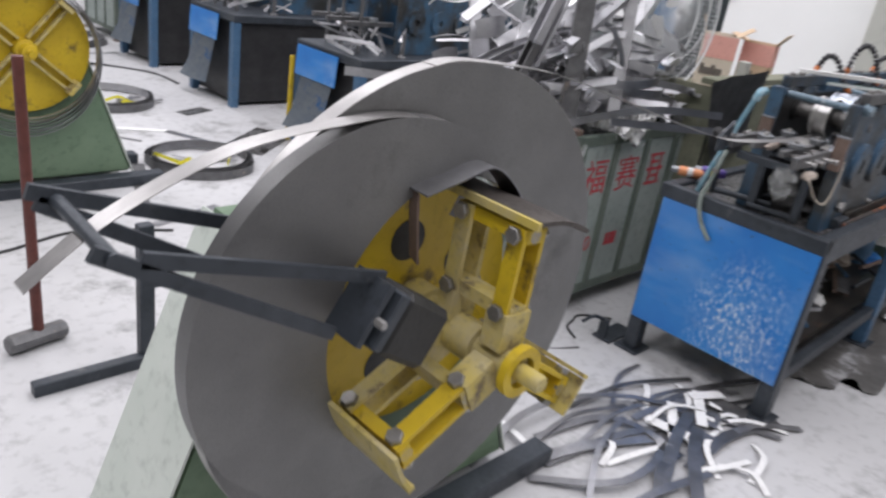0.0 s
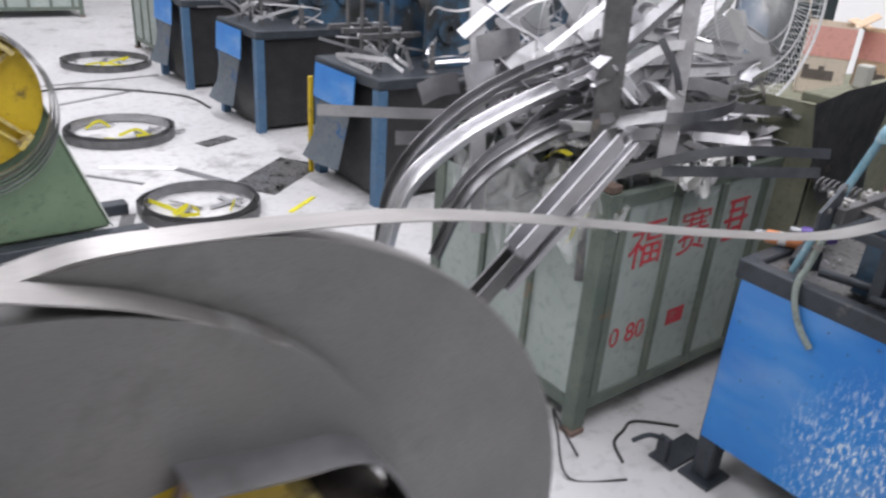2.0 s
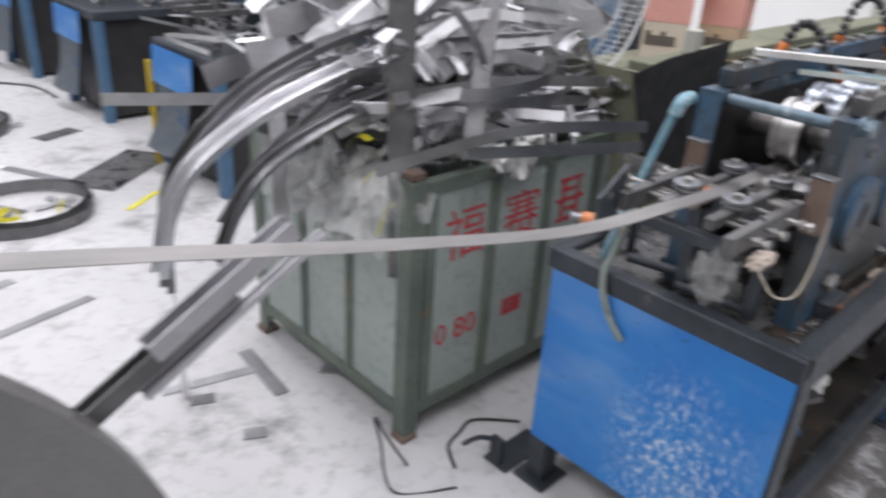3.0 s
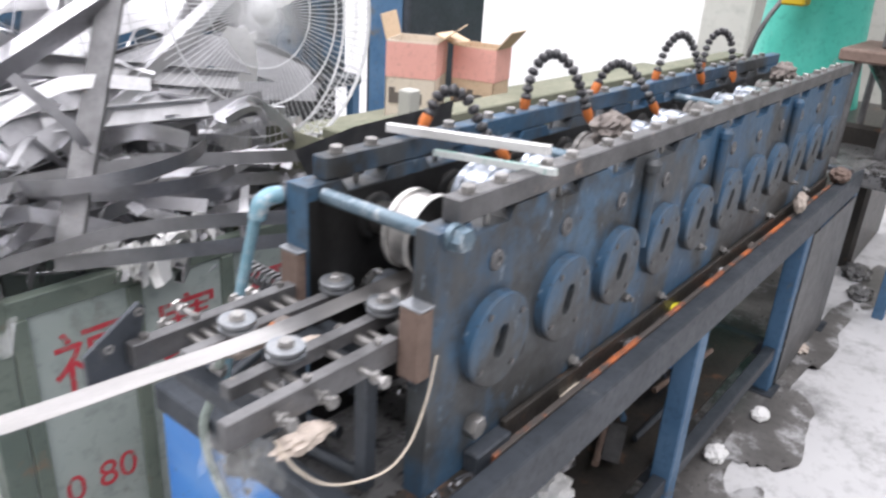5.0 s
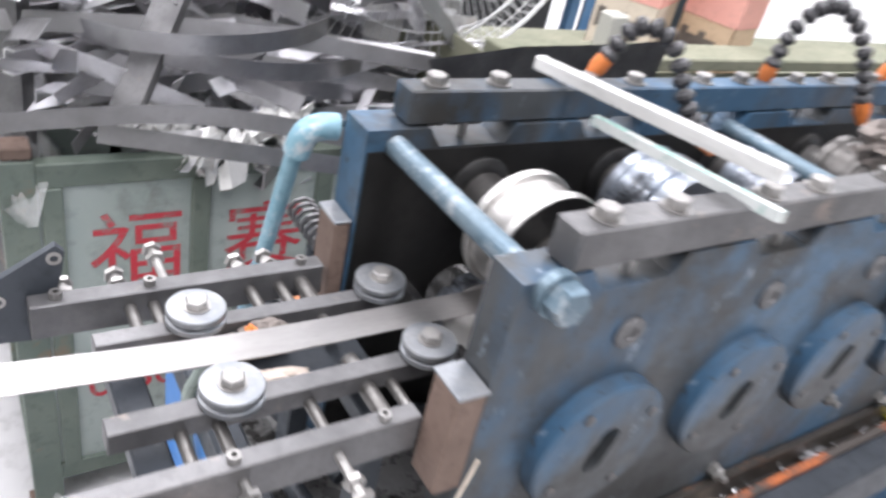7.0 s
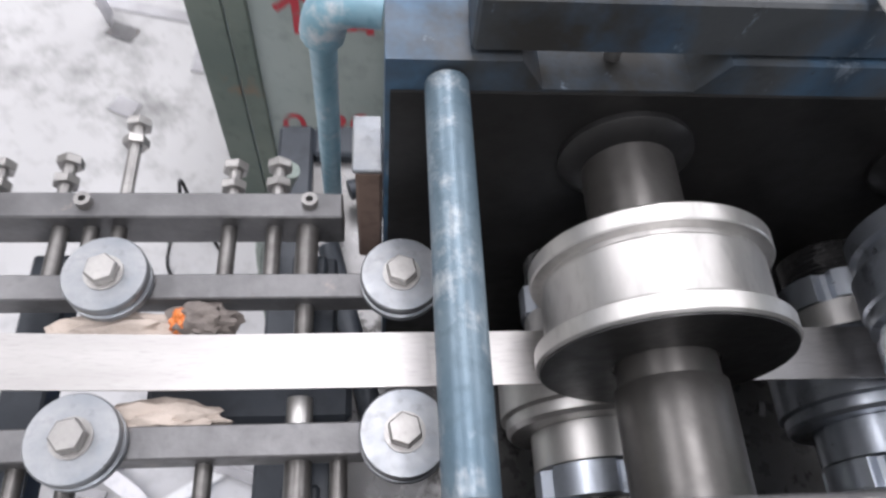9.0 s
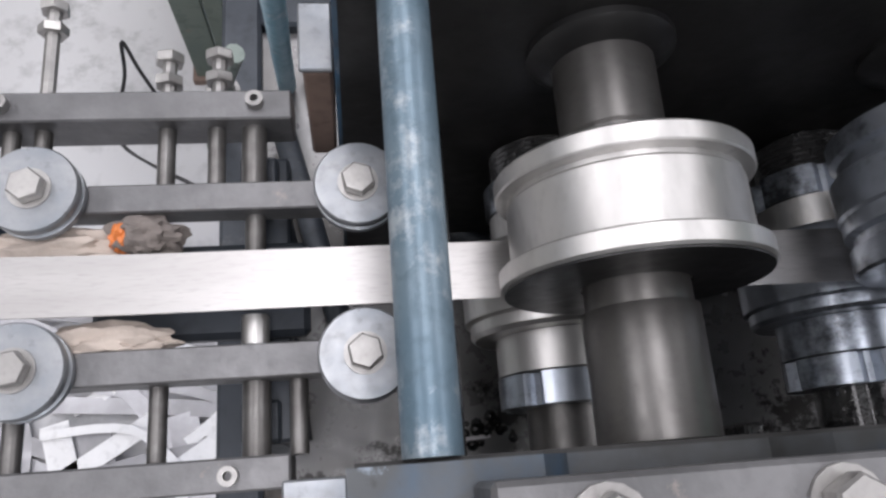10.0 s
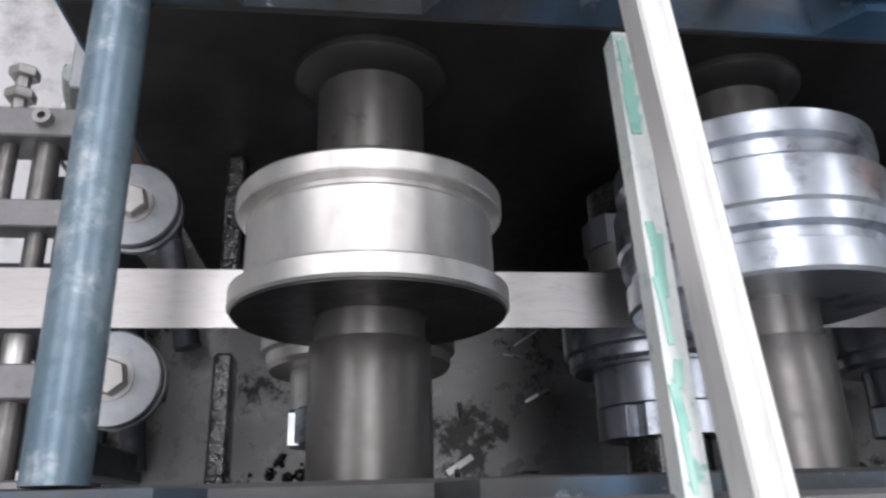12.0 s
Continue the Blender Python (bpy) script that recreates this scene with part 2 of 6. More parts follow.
HOSE = surface("dark_hose_segments", (0.03, 0.03, 0.035), (0.06, 0.06, 0.065), 0.35, 0, 20, 90, 0.05)
CLOTH = surface("dirty_cotton_cloth", (0.6, 0.52, 0.46), (0.45, 0.39, 0.34), 0.95, 0, 20, 140, 0.6)
CLOTHDARK = surface("oily_cotton_cloth", (0.16, 0.14, 0.13), (0.24, 0.21, 0.19), 0.9, 0, 20, 140, 0.6)
TAPE = surface("yellow_strapping", (0.75, 0.68, 0.04), (0.65, 0.6, 0.04), 0.4, 0, 10, 60, 0.05)
PAPER = surface("white_paper_strip", (0.82, 0.82, 0.82), (0.74, 0.74, 0.74), 0.8, 0, 10, 60, 0.1)
WHITEWIRE = surface("white_wire_paint", (0.75, 0.76, 0.77), (0.66, 0.67, 0.68), 0.45, 0, 10, 60, 0.0)
RUSTORANGE = surface("orange_primer", (0.55, 0.15, 0.04), (0.42, 0.12, 0.04), 0.6, 0, 10, 60, 0.15, (0.07, 0.06, 0.055), (0.40, 0.52), 5)
PURPLE = surface("purple_can_print", (0.10, 0.06, 0.28), (0.12, 0.08, 0.32), 0.35, 0.2, 10, 60, 0.02)
CANORANGE = surface("orange_can_print", (0.6, 0.2, 0.08), (0.7, 0.3, 0.14), 0.35, 0.2, 10, 60, 0.02)
WOOD = surface("grimy_wood", (0.16, 0.17, 0.12), (0.22, 0.22, 0.16), 0.8, 0, 6, 50, 0.2)
OILSTAIN = surface("oily_floor_patch", (0.085, 0.082, 0.08), (0.16, 0.155, 0.15), 0.32, 0, 5, 30, 0.15, (0.42, 0.42, 0.43), (0.53, 0.62), 4)


def film_material(name, alpha):
    m, nt, p = nodes(name)
    p.inputs["Base Color"].default_value = (0.9, 0.92, 0.92, 1)
    p.inputs["Roughness"].default_value = 0.3
    p.inputs["Alpha"].default_value = alpha
    p.inputs["Specular IOR Level"].default_value = 1.0
    return m


FILM, BAGFILM = film_material("cloudy_plastic_film", 0.22), film_material("clear_plastic_film", 0.07)


# ---- building helpers ----
def box(bm, a, b, bev=0.0):
    r = bmesh.ops.create_cube(bm, size=1)
    for v in r["verts"]:
        v.co = Vector([(a[i] + b[i]) / 2 + v.co[i] * (b[i] - a[i]) for i in range(3)])
    if bev:
        edges = list({e for v in r["verts"] for e in v.link_edges})
        bmesh.ops.bevel(bm, geom=edges, offset=bev, segments=1, affect="EDGES")
    return bm


def basis(axis):
    axis = Vector(axis).normalized()
    u = axis.cross(Vector((0, 0, 1)))
    if u.length < 0.1:
        u = axis.cross(Vector((1, 0, 0)))
    u.normalize()
    return axis, u, axis.cross(u)


def lathe(bm, start, axis, profile, n=28, phase=0.0):
    """Rings of (radius, distance along the axis) about a line, closed at both ends where the radius is not 0."""
    ax, u, w = basis(axis)
    rings = []
    for r, d in profile:
        c = Vector(start) + ax * d
        rings.append([bm.verts.new(c + (u * math.cos(phase + i * math.tau / n) + w * math.sin(phase + i * math.tau / n)) * max(r, 1e-4)) for i in range(n)])
    for A, B in zip(rings, rings[1:]):
        for i in range(n):
            bm.faces.new((A[i], A[(i + 1) % n], B[(i + 1) % n], B[i]))
    bm.faces.new(rings[0][::-1])
    bm.faces.new(rings[-1])
    return bm


def rod(bm, p0, p1, r, n=14, r2=None):
    d = Vector(p1) - Vector(p0)
    return lathe(bm, p0, d, [(r, 0), (r if r2 is None else r2, d.length)], n)


def ring(bm, c, axis, r0, r1, d, n=40):
    """A flat ring with a hole."""
    ax, u, w = basis(axis)
    loops = []
    for r, h in ((r0, 0), (r1, 0), (r1, d), (r0, d)):
        loops.append([bm.verts.new(Vector(c) + ax * h + (u * math.cos(i * math.tau / n) + w * math.sin(i * math.tau / n)) * r) for i in range(n)])
    for k in range(4):
        A, B = loops[k], loops[(k + 1) % 4]
        for i in range(n):
            bm.faces.new((A[i], A[(i + 1) % n], B[(i + 1) % n], B[i]))
    return bm


def smooth_path(pts, k=6):
    """A curve through the points."""
    P = [Vector(p) for p in pts]
    out = []
    for i in range(len(P) - 1):
        a, b, c, d = P[max(i - 1, 0)], P[i], P[i + 1], P[min(i + 2, len(P) - 1)]
        for j in range(k):
            t = j / k
            out.append(0.5 * (2 * b + (c - a) * t + (2 * a - 5 * b + 4 * c - d) * t * t + (3 * b - a - 3 * c + d) * t ** 3))
    out.append(P[-1])
    return out


def sweep(bm, pts, section, side):
    """Carries a closed outline, in (side, over) metres, along a path. side: the direction that stays across it."""
    pts = [Vector(p) for p in pts]
    side = Vector(side)
    rings = []
    for i, p in enumerate(pts):
        t = (pts[min(i + 1, len(pts) - 1)] - pts[max(i - 1, 0)]).normalized()
        s = (side - t * side.dot(t)).normalized()
        o = t.cross(s)
        rings.append([bm.verts.new(p + s * a + o * b) for a, b in section])
    n = len(section)
    for A, B in zip(rings, rings[1:]):
        for i in range(n):
            bm.faces.new((A[i], A[(i + 1) % n], B[(i + 1) % n], B[i]))
    bm.faces.new(rings[0][::-1])
    bm.faces.new(rings[-1])
    return bm


def flat(w, t):
    return [(-w / 2, -t / 2), (w / 2, -t / 2), (w / 2, t / 2), (-w / 2, t / 2)]


def channel(w, h, t):
    return [(-w / 2, 0), (w / 2, 0), (w / 2, h), (w / 2 - t, h), (w / 2 - t, t), (-w / 2 + t, t), (-w / 2 + t, h), (-w / 2, h)]


def tube(bm, pts, r, n=8):
    sec = [(r * math.cos(i * math.tau / n), r * math.sin(i * math.tau / n)) for i in range(n)]
    pts = [Vector(p) for p in pts]
    t = (pts[-1] - pts[0])
    side = Vector((0.31, 0.83, 0.47)) if abs(t.normalized().dot(Vector((0.31, 0.83, 0.47)))) < 0.9 else Vector((1, 0, 0))
    return sweep(bm, pts, sec, side)


def hexa(bm, c, axis, r, d, phase=0.0):
    return lathe(bm, c, axis, [(r * 0.94, 0), (r, d * 0.12), (r, d * 0.85), (r * 0.9, d)], 6, phase)


def thing(name, label, category, at, group=""):
    e = new(name)
    e.empty_display_size = 0.05
    e.location = at
    return tagged(e, label, category, group)


def home(ob):
    """The place in the world of a thing or a part that has not been turned."""
    p = Vector(ob.location)
    return p + home(ob.parent) if ob.parent else p


def mesh_of(name, bm, material, centre):
    bmesh.ops.recalc_face_normals(bm, faces=bm.faces)
    me = bpy.data.meshes.new(name)
    bmesh.ops.translate(bm, verts=bm.verts, vec=-Vector(centre))
    bm.to_mesh(me)
    bm.free()
    me.materials.append(material)
    me.polygons.foreach_set("use_smooth", [True] * len(me.polygons))
    me.set_sharp_from_angle(angle=radians(32))
    return me


def part(name, bm, material, parent, label="", origin=None):
    """Links a bmesh, given in world metres, as one mesh under a thing or a part."""
    o = Vector(origin) if origin is not None else home(parent)
    ob = new(name, mesh_of(name, bm, material, o))
    ob.parent = parent
    ob.location = o - home(parent)
    return tagged(ob, label)


def again(ob, at):
    """The same mesh once more under the same parent, its origin at a place in the world."""
    c = ob.copy()
    scene.collection.objects.link(c)
    c.location = Vector(at) - home(ob.parent)
    return c


def solo(name, bm, material, label, category, at, group="", kind=""):
    ob = new(name, mesh_of(name, bm, material, at))
    ob.location = at
    return tagged(ob, label, category, group, kind)


def B():
    return bmesh.new()


def lettering(body, size, material, m, name, parent, label=""):
    """Painted characters, as a thin mesh that lies on the plane of the pose m."""
    cu = bpy.data.curves.new(name, "FONT")
    cu.body, cu.size, cu.extrude, cu.align_x = body, size, 0.0006, "CENTER"
    tmp = new(name + "_tmp", cu)
    bpy.context.view_layer.update()
    me = bpy.data.meshes.new_from_object(tmp)
    bpy.data.objects.remove(tmp)
    bpy.data.curves.remove(cu)
    me.materials.clear()
    me.materials.append(material)
    ob = new(name, me)
    ob.parent = parent
    ob.matrix_basis = Matrix.Translation(-home(parent)) @ m
    return tagged(ob, label)

# ---- the hall ----
floor = tagged(solo("floor", box(B(), (-7, -6, -0.15), (13, 15, 0)), CONCRETE, "pale worn concrete factory floor with dark stains", "floor", (0, 0, 0)), kind="structure")
# the outer walls are assumed; they close the hall
for nm, a, b, mt in (("wall_east", (12.6, -6, 0), (12.8, 15, ROOF), GREYWALL), ("wall_west", (-7.2, -6, 0), (-7, 15, ROOF), GREYWALL),
                     ("wall_north", (-7, 15, 0), (12.8, 15.2, ROOF), WALL), ("wall_south", (-7, -6.2, 0), (12.8, -6, ROOF), GREYWALL)):
    tagged(solo(nm, box(B(), a, b), mt, "plain factory wall assumed to close the hall", "wall", a), kind="structure")
# the roof and its openings are unseen, added for soft overhead daylight
bm = B()
edges = [-7.2]
for sx, sw in ADDED_SKYLIGHTS:
    edges += [sx - sw / 2, sx + sw / 2]
edges.append(12.8)
for i in range(0, len(edges), 2):
    box(bm, (edges[i], -6.2, ROOF), (edges[i + 1], 15.2, ROOF + 0.1))
for i in range(1, len(edges) - 1, 2):
    box(bm, (edges[i], -6.2, ROOF), (edges[i + 1], -3.5, ROOF + 0.1))
    box(bm, (edges[i], 11.5, ROOF), (edges[i + 1], 15.2, ROOF + 0.1))
tagged(solo("ceiling", bm, ROOFING, "unseen grey sheet roof, added with long roof lights", "ceiling", (0, 0, ROOF)), kind="structure")
# white partition behind the cartons, with a grey column at its end
tagged(solo("wall_partition", box(B(), (9.0, 2.75, 0), (9.12, 9.0, 3.6)), WALL, "bright white partition wall beyond the machine", "wall", (9, 3, 0)), kind="structure")
solo("column", box(B(), (8.85, 2.3, 0), (9.15, 2.74, 3.6), 0.02), GREYWALL, "olive grey steel column at the end of the partition", "column", (9, 2.5, 0))
sw_ = thing("wall_switch", "small grey switch on the white partition", "switch", (9.0, 4.35, 1.35))
part("switch_body", box(B(), (8.97, 4.32, 1.31), (9.0, 4.38, 1.39), 0.004), BOLT, sw_)

# ---- roll forming machine ----
NY0, NY1, FY0, FY1 = 0.777, 0.820, 1.042, 1.094
X0, X1 = 2.757, 5.27
STANDS = [2.906 + 0.2135 * i for i in range(11)]
ZU, ZL, ZS = 1.110, 0.972, 1.0405
CY = 0.9315
table = thing("machine_table", "oily dark steel machine table with blue sheet front", "table", (4.1, 1.02, 0))
TX0, TX1, TY0, TY1 = 2.645, 5.62, 0.692, 1.345
for nm, a, b in (("front_rail", (TX0 - 0.012, TY0, 0.695), (TX0 + 0.03, TY1, 0.752)), ("side_rail", (TX0, TY0, 0.655), (TX1, TY0 + 0.045, 0.757)),
                 ("side_rail", (TX0 + 0.03, TY1 - 0.045, 0.66), (TX1, TY1, 0.752)), ("end_rail", (TX1 - 0.04, TY0 + 0.045, 0.66), (TX1, TY1 - 0.045, 0.752))):
    part(nm, box(B(), a, b, 0.004), FRAME_, table)
part("tray_edge", box(B(), (TX0 + 0.03, TY0 + 0.045, 0.722), (TX1 - 0.04, 0.8145, 0.735)), TRAYDARK, table, "oil-soaked black tray edge")
part("tray", box(B(), (TX0 + 0.03, 0.815, 0.722), (TX1 - 0.04, TY1 - 0.045, 0.735)), TRAY, table, "oil-soaked tray with metal chips")
part("orange_edge", box(B(), (2.9, TY0 + 0.045, 0.735), (5.5, TY0 + 0.058, 0.760), 0.002), RUSTORANGE, table, "flaking orange primer along the tray edge")
fs = part("front_sheet", box(B(), (TX0 - 0.01, TY0 + 0.008, 0.165), (TX0 - 0.004, TY1 - 0.02, 0.695), 0.001), BLUE, table, "bright blue sheet with white scratches")
for lx in (TX0 + 0.035, 3.80, 4.82, TX1 - 0.05):
    for ly in (TY0 + 0.03, TY1 - 0.04):
        part("leg", box(B(), (lx - 0.032, ly - 0.03, 0.012), (lx + 0.032, ly + 0.03, 0.66), 0.004), LEGBLUE if lx > 3 else FRAME_, table)
        part("foot_plate", box(B(), (lx - 0.06, ly - 0.055, 0), (lx + 0.06, ly + 0.055, 0.012), 0.002), FRAME_, table)
for ly in (TY0 + 0.03, TY1 - 0.04):
    part("lower_rail", box(B(), (TX0 + 0.07, ly - 0.02, 0.15), (TX1 - 0.08, ly + 0.02, 0.20), 0.003), FRAME_, table)
for lx in (3.80, 4.82):
    part("cross_rail", box(B(), (lx - 0.025, TY0 + 0.06, 0.145), (lx + 0.025, TY1 - 0.07, 0.205), 0.003), FRAME_, table)
part("side_panel", box(B(), (4.86, TY0 - 0.006, 0.02), (5.56, TY0 - 0.001, 0.652), 0.001), BAR, table, "bare grey side panel")
part("lower_tray", box(B(), (2.8, TY0 + 0.07, 0.205), (4.78, TY1 - 0.08, 0.215)), TRAYDARK, table)
rng = random.Random(5)
bm = B()
for i in range(260):
    x, y, z = rng.uniform(2.72, 5.5), rng.choice((rng.uniform(0.752, 0.772), rng.uniform(0.84, 1.03), rng.uniform(1.1, 1.29))), 0.736
    a = rng.uniform(0, 3.14)
    l, w = rng.uniform(0.004, 0.016), rng.uniform(0.002, 0.006)
    sweep(bm, [(x - l * math.cos(a), y - l * math.sin(a), z + rng.uniform(0, 0.003)), (x, y, z + rng.uniform(0.001, 0.006)), (x + l * math.cos(a), y + l * math.sin(a), z + 0.001)], flat(w, 0.0008), (-math.sin(a), math.cos(a), 0))
tagged(solo("metal_chips", bm, SCRAP, "small bright metal chips strewn on the tray", "chips", (4, 0.93, 0.735)), kind="stuff")
bm = B()
for i in range(40):
    x, y = rng.gauss(2.87, 0.03), rng.gauss(0.852, 0.008)
    r = rng.uniform(0.002, 0.007)
    lathe(bm, (x, y, 0.734), (rng.uniform(-0.3, 0.3), rng.uniform(-0.3, 0.3), 1), [(r, 0), (r * 0.8, r * 0.5), (r * 0.3, r * 0.9)], 7)
tagged(solo("grease_lumps", bm, GREASE, "glossy black grease lumps on the tray", "grease", (3.1, 0.93, 0.735)), kind="stuff")

mach = thing("roll_forming_machine", "long dirty blue roll forming machine with steel rolls", "machine", (4.0, 0.93, 0.735))


def side_plate(y0, y1):
    """A long plate with a shallow notch in its top edge at every stand."""
    top = [(X0, 1.19)]
    for s in STANDS:
        top += [(s - 0.075, 1.19), (s - 0.060, 1.168), (s + 0.028, 1.168), (s + 0.043, 1.19)]
    top.append((X1, 1.19))
    outline = [(X1, 0.735), (X0, 0.735)] + top
    bm = B()
    A = [bm.verts.new((x, y0, z)) for x, z in outline]
    C = [bm.verts.new((x, y1, z)) for x, z in outline]
    bm.faces.new(A)
    bm.faces.new(C[::-1])
    for i in range(len(A)):
        j = (i + 1) % len(A)
        bm.faces.new((A[i], C[i], C[j], A[j]))
    return bm


part("side_plate", side_plate(NY0, NY1 - 0.002), MBLUE, mach, "thick plate in worn dark blue paint")
part("side_plate", side_plate(FY0 + 0.002, FY1), MBLUE, mach, "thick plate in worn dark blue paint")
# thin sheets make the plates' inner faces near-black
part("inner_lining", box(B(), (X0 + 0.003, NY1 - 0.002, 0.74), (X1, NY1, 1.166)), INSIDE, mach, "near-black inner face")
part("inner_lining", box(B(), (X0 + 0.003, FY0, 0.74), (X1, FY0 + 0.002, 1.166)), INSIDE, mach, "near-black inner face")
for y0, y1 in ((0.777, 0.810), (1.048, 1.083)):
    part("top_bar", box(B(), (2.803, y0, 1.192), (X1 - 0.03, y1, 1.230), 0.002), BAR if y0 < 0.9 else MBLUE, mach, "flat bar bolted along the plate's top")
# strip added to darken the plate's oil-stained foot; no separate angle is known
part("foot_strip", box(B(), (2.965, 0.764, 0.735), (X1 - 0.02, NY0 - 0.001, 0.783), 0.002), TRAYDARK, mach, "oil-black strip added for the plate's stained foot")
# loose bits on the tray's edge
solo("tray_offcut", sweep(B(), [(3.165, 0.772, 0.741), (3.21, 0.757, 0.742), (3.262, 0.740, 0.7405)], flat(0.024, 0.003), (0, 1, 0)), CARDPALE, "pale flat offcut lying on the black tray edge", "offcut", (3.21, 0.757, 0.741))
for cx, cy, r_, mt, lab in ((3.715, 0.754, 0.016, TAPE, "small yellow crumpled strap on the tray edge"), (3.46, 0.758, 0.014, SCRAP_DARK, "greasy lump of shavings on the tray edge"), (3.49, 0.756, 0.011, BAR, "greasy lump of shavings on the tray edge"),
                            (4.31, 0.755, 0.016, CLOTHDARK, "dark oily rag end on the tray edge"), (4.05, 0.756, 0.012, SCRAP_DARK, "greasy lump of shavings on the tray edge")):
    bm = bmesh.new()
    bmesh.ops.create_icosphere(bm, subdivisions=3, radius=1)
    for v in bm.verts:
        k = 1 + 0.5 * noise.noise(v.co * 2.1 + Vector((cx * 9, 0, 0))) + 0.25 * noise.noise(v.co * 5 + Vector((0, cx * 7, 0)))
        v.co = Vector((cx, cy, 0.735 + r_ * 0.5)) + Vector((v.co.x * 1.5 * r_, v.co.y * r_, v.co.z * 0.7 * r_)) * k
    solo("tray_scrap", bm, mt, lab, "scrap", (cx, cy, 0.735), "bits on the tray edge")
# guide blocks at the plates' ends
part("end_block", box(B(), (2.726, 0.775, 0.965), (X0 - 0.001, 0.815, 1.080), 0.002), RUST, mach, "brown block with pale top")
part("end_block_cap", box(B(), (2.724, 0.773, 1.081), (X0 - 0.001, 0.816, 1.085), 0.001), WHEEL, mach)
part("end_block", box(B(), (2.738, 1.046, 0.965), (X0 - 0.001, 1.090, 1.080), 0.002), RUST, mach, "brown block with pale top")
part("end_block_cap", box(B(), (2.736, 1.045, 1.081), (X0 - 0.001, 1.091, 1.085), 0.001), WHEEL, mach)
# tie bars across
for tx in (2.791, 3.325, 4.2):
    part("tie_bar", rod(B(), (tx, NY1, 1.1725), (tx, FY0, 1.1725), 0.0125, 24), TIEBLUE, mach, "pale blue rubbed round bar")
# bolts on the top bars
b0 = B()
lathe(b0, (0, 0, 1.230), (0, 0, 1), [(0.0145, 0), (0.0145, 0.002)], 16)
hexa(b0, (0, 0, 1.232), (0, 0, 1), 0.0115, 0.010)
bolt0 = part("bar_bolt", b0, BOLT, mach, origin=(0, 0, 1.230))
first = True
for s in STANDS:
    for dx in (-0.066, 0.016):
        for y in (0.793, 1.066):
            if first:
                bolt0.location = Vector((s + dx, y, 1.230)) - home(mach)
                first = False
            else:
                again(bolt0, (s + dx, y, 1.230))
n0 = part("notch_screw", rod(B(), (0, 0, 1.168), (0, 0, 1.192), 0.005, 8), BOLT, mach, origin=(0, 0, 1.168))
n0.location = Vector((STANDS[0] - 0.016, 0.792, 1.168)) - home(mach)
for i, s in enumerate(STANDS):
    for y in (0.792, 1.07):
        if i or y > 0.9:
            again(n0, (s - 0.016, y, 1.168))
# round flanges and caps on the outer faces; black discs paint the shade in the holes
def slotted_flange(y0, y1, r, half, hw, tilt, n=48):
    """A thick disc with a bevelled rim and a slot through it: the slot is 2 * half long between its arcs, 2 * hw wide, leaning by tilt."""
    bm = B()
    c, q = math.cos(tilt), math.sin(tilt)
    hole_line = []
    for i in range(n):
        a = i * math.tau / n
        u, w = hw * math.cos(a), hw * math.sin(a) + (half if math.sin(a) >= 0 else -half)
        hole_line.append((u * c + w * q, w * c - u * q))
    def loop(line, y):
        return [bm.verts.new((x, y, z)) for x, z in line]
    circle = lambda k: [(k * math.cos(i * math.tau / n), k * math.sin(i * math.tau / n)) for i in range(n)]
    L = [loop(hole_line, y0), loop(circle(r), y0), loop(circle(r), y1 + 0.003), loop(circle(r - 0.003), y1), loop(hole_line, y1)]
    for k in range(5):
        P, Q = L[k], L[(k + 1) % 5]
        for i in range(n):
            bm.faces.new((P[i], P[(i + 1) % n], Q[(i + 1) % n], Q[i]))
    return bm


fl = part("bearing_flange", slotted_flange(NY0, NY0 - 0.021, 0.083, 0.016, 0.014, 0.3), MBLUE, mach, "round blue bearing flange", origin=(0, NY0, 0))
slot = part("flange_hole", lathe(B(), (0, NY0, 0), (0, -1, 0), [(0.034, 0), (0.034, 0.002)], 24), INSIDE, mach, "black disc for the shaft hole's shade", origin=(0, NY0, 0))
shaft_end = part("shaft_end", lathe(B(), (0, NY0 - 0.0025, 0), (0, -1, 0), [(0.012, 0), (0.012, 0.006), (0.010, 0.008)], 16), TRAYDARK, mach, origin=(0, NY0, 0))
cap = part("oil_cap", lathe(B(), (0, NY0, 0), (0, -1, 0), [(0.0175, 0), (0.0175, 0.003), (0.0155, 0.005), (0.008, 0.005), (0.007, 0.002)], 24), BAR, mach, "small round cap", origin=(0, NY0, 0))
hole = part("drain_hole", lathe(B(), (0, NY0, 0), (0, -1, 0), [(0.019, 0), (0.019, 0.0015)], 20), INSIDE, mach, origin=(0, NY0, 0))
fb = part("flange_bolt", lathe(B(), (0, NY0 - 0.017, 0), (0, -1, 0), [(0.006, 0.004), (0.006, 0.0065), (0.004, 0.007)], 10), BAR, mach, origin=(0, NY0, 0))
fcap = part("far_flange", ring(B(), (0, FY1, 0), (0, 1, 0), 0.02, 0.083, 0.017, 32), MBLUE, mach, origin=(0, FY1, 0))
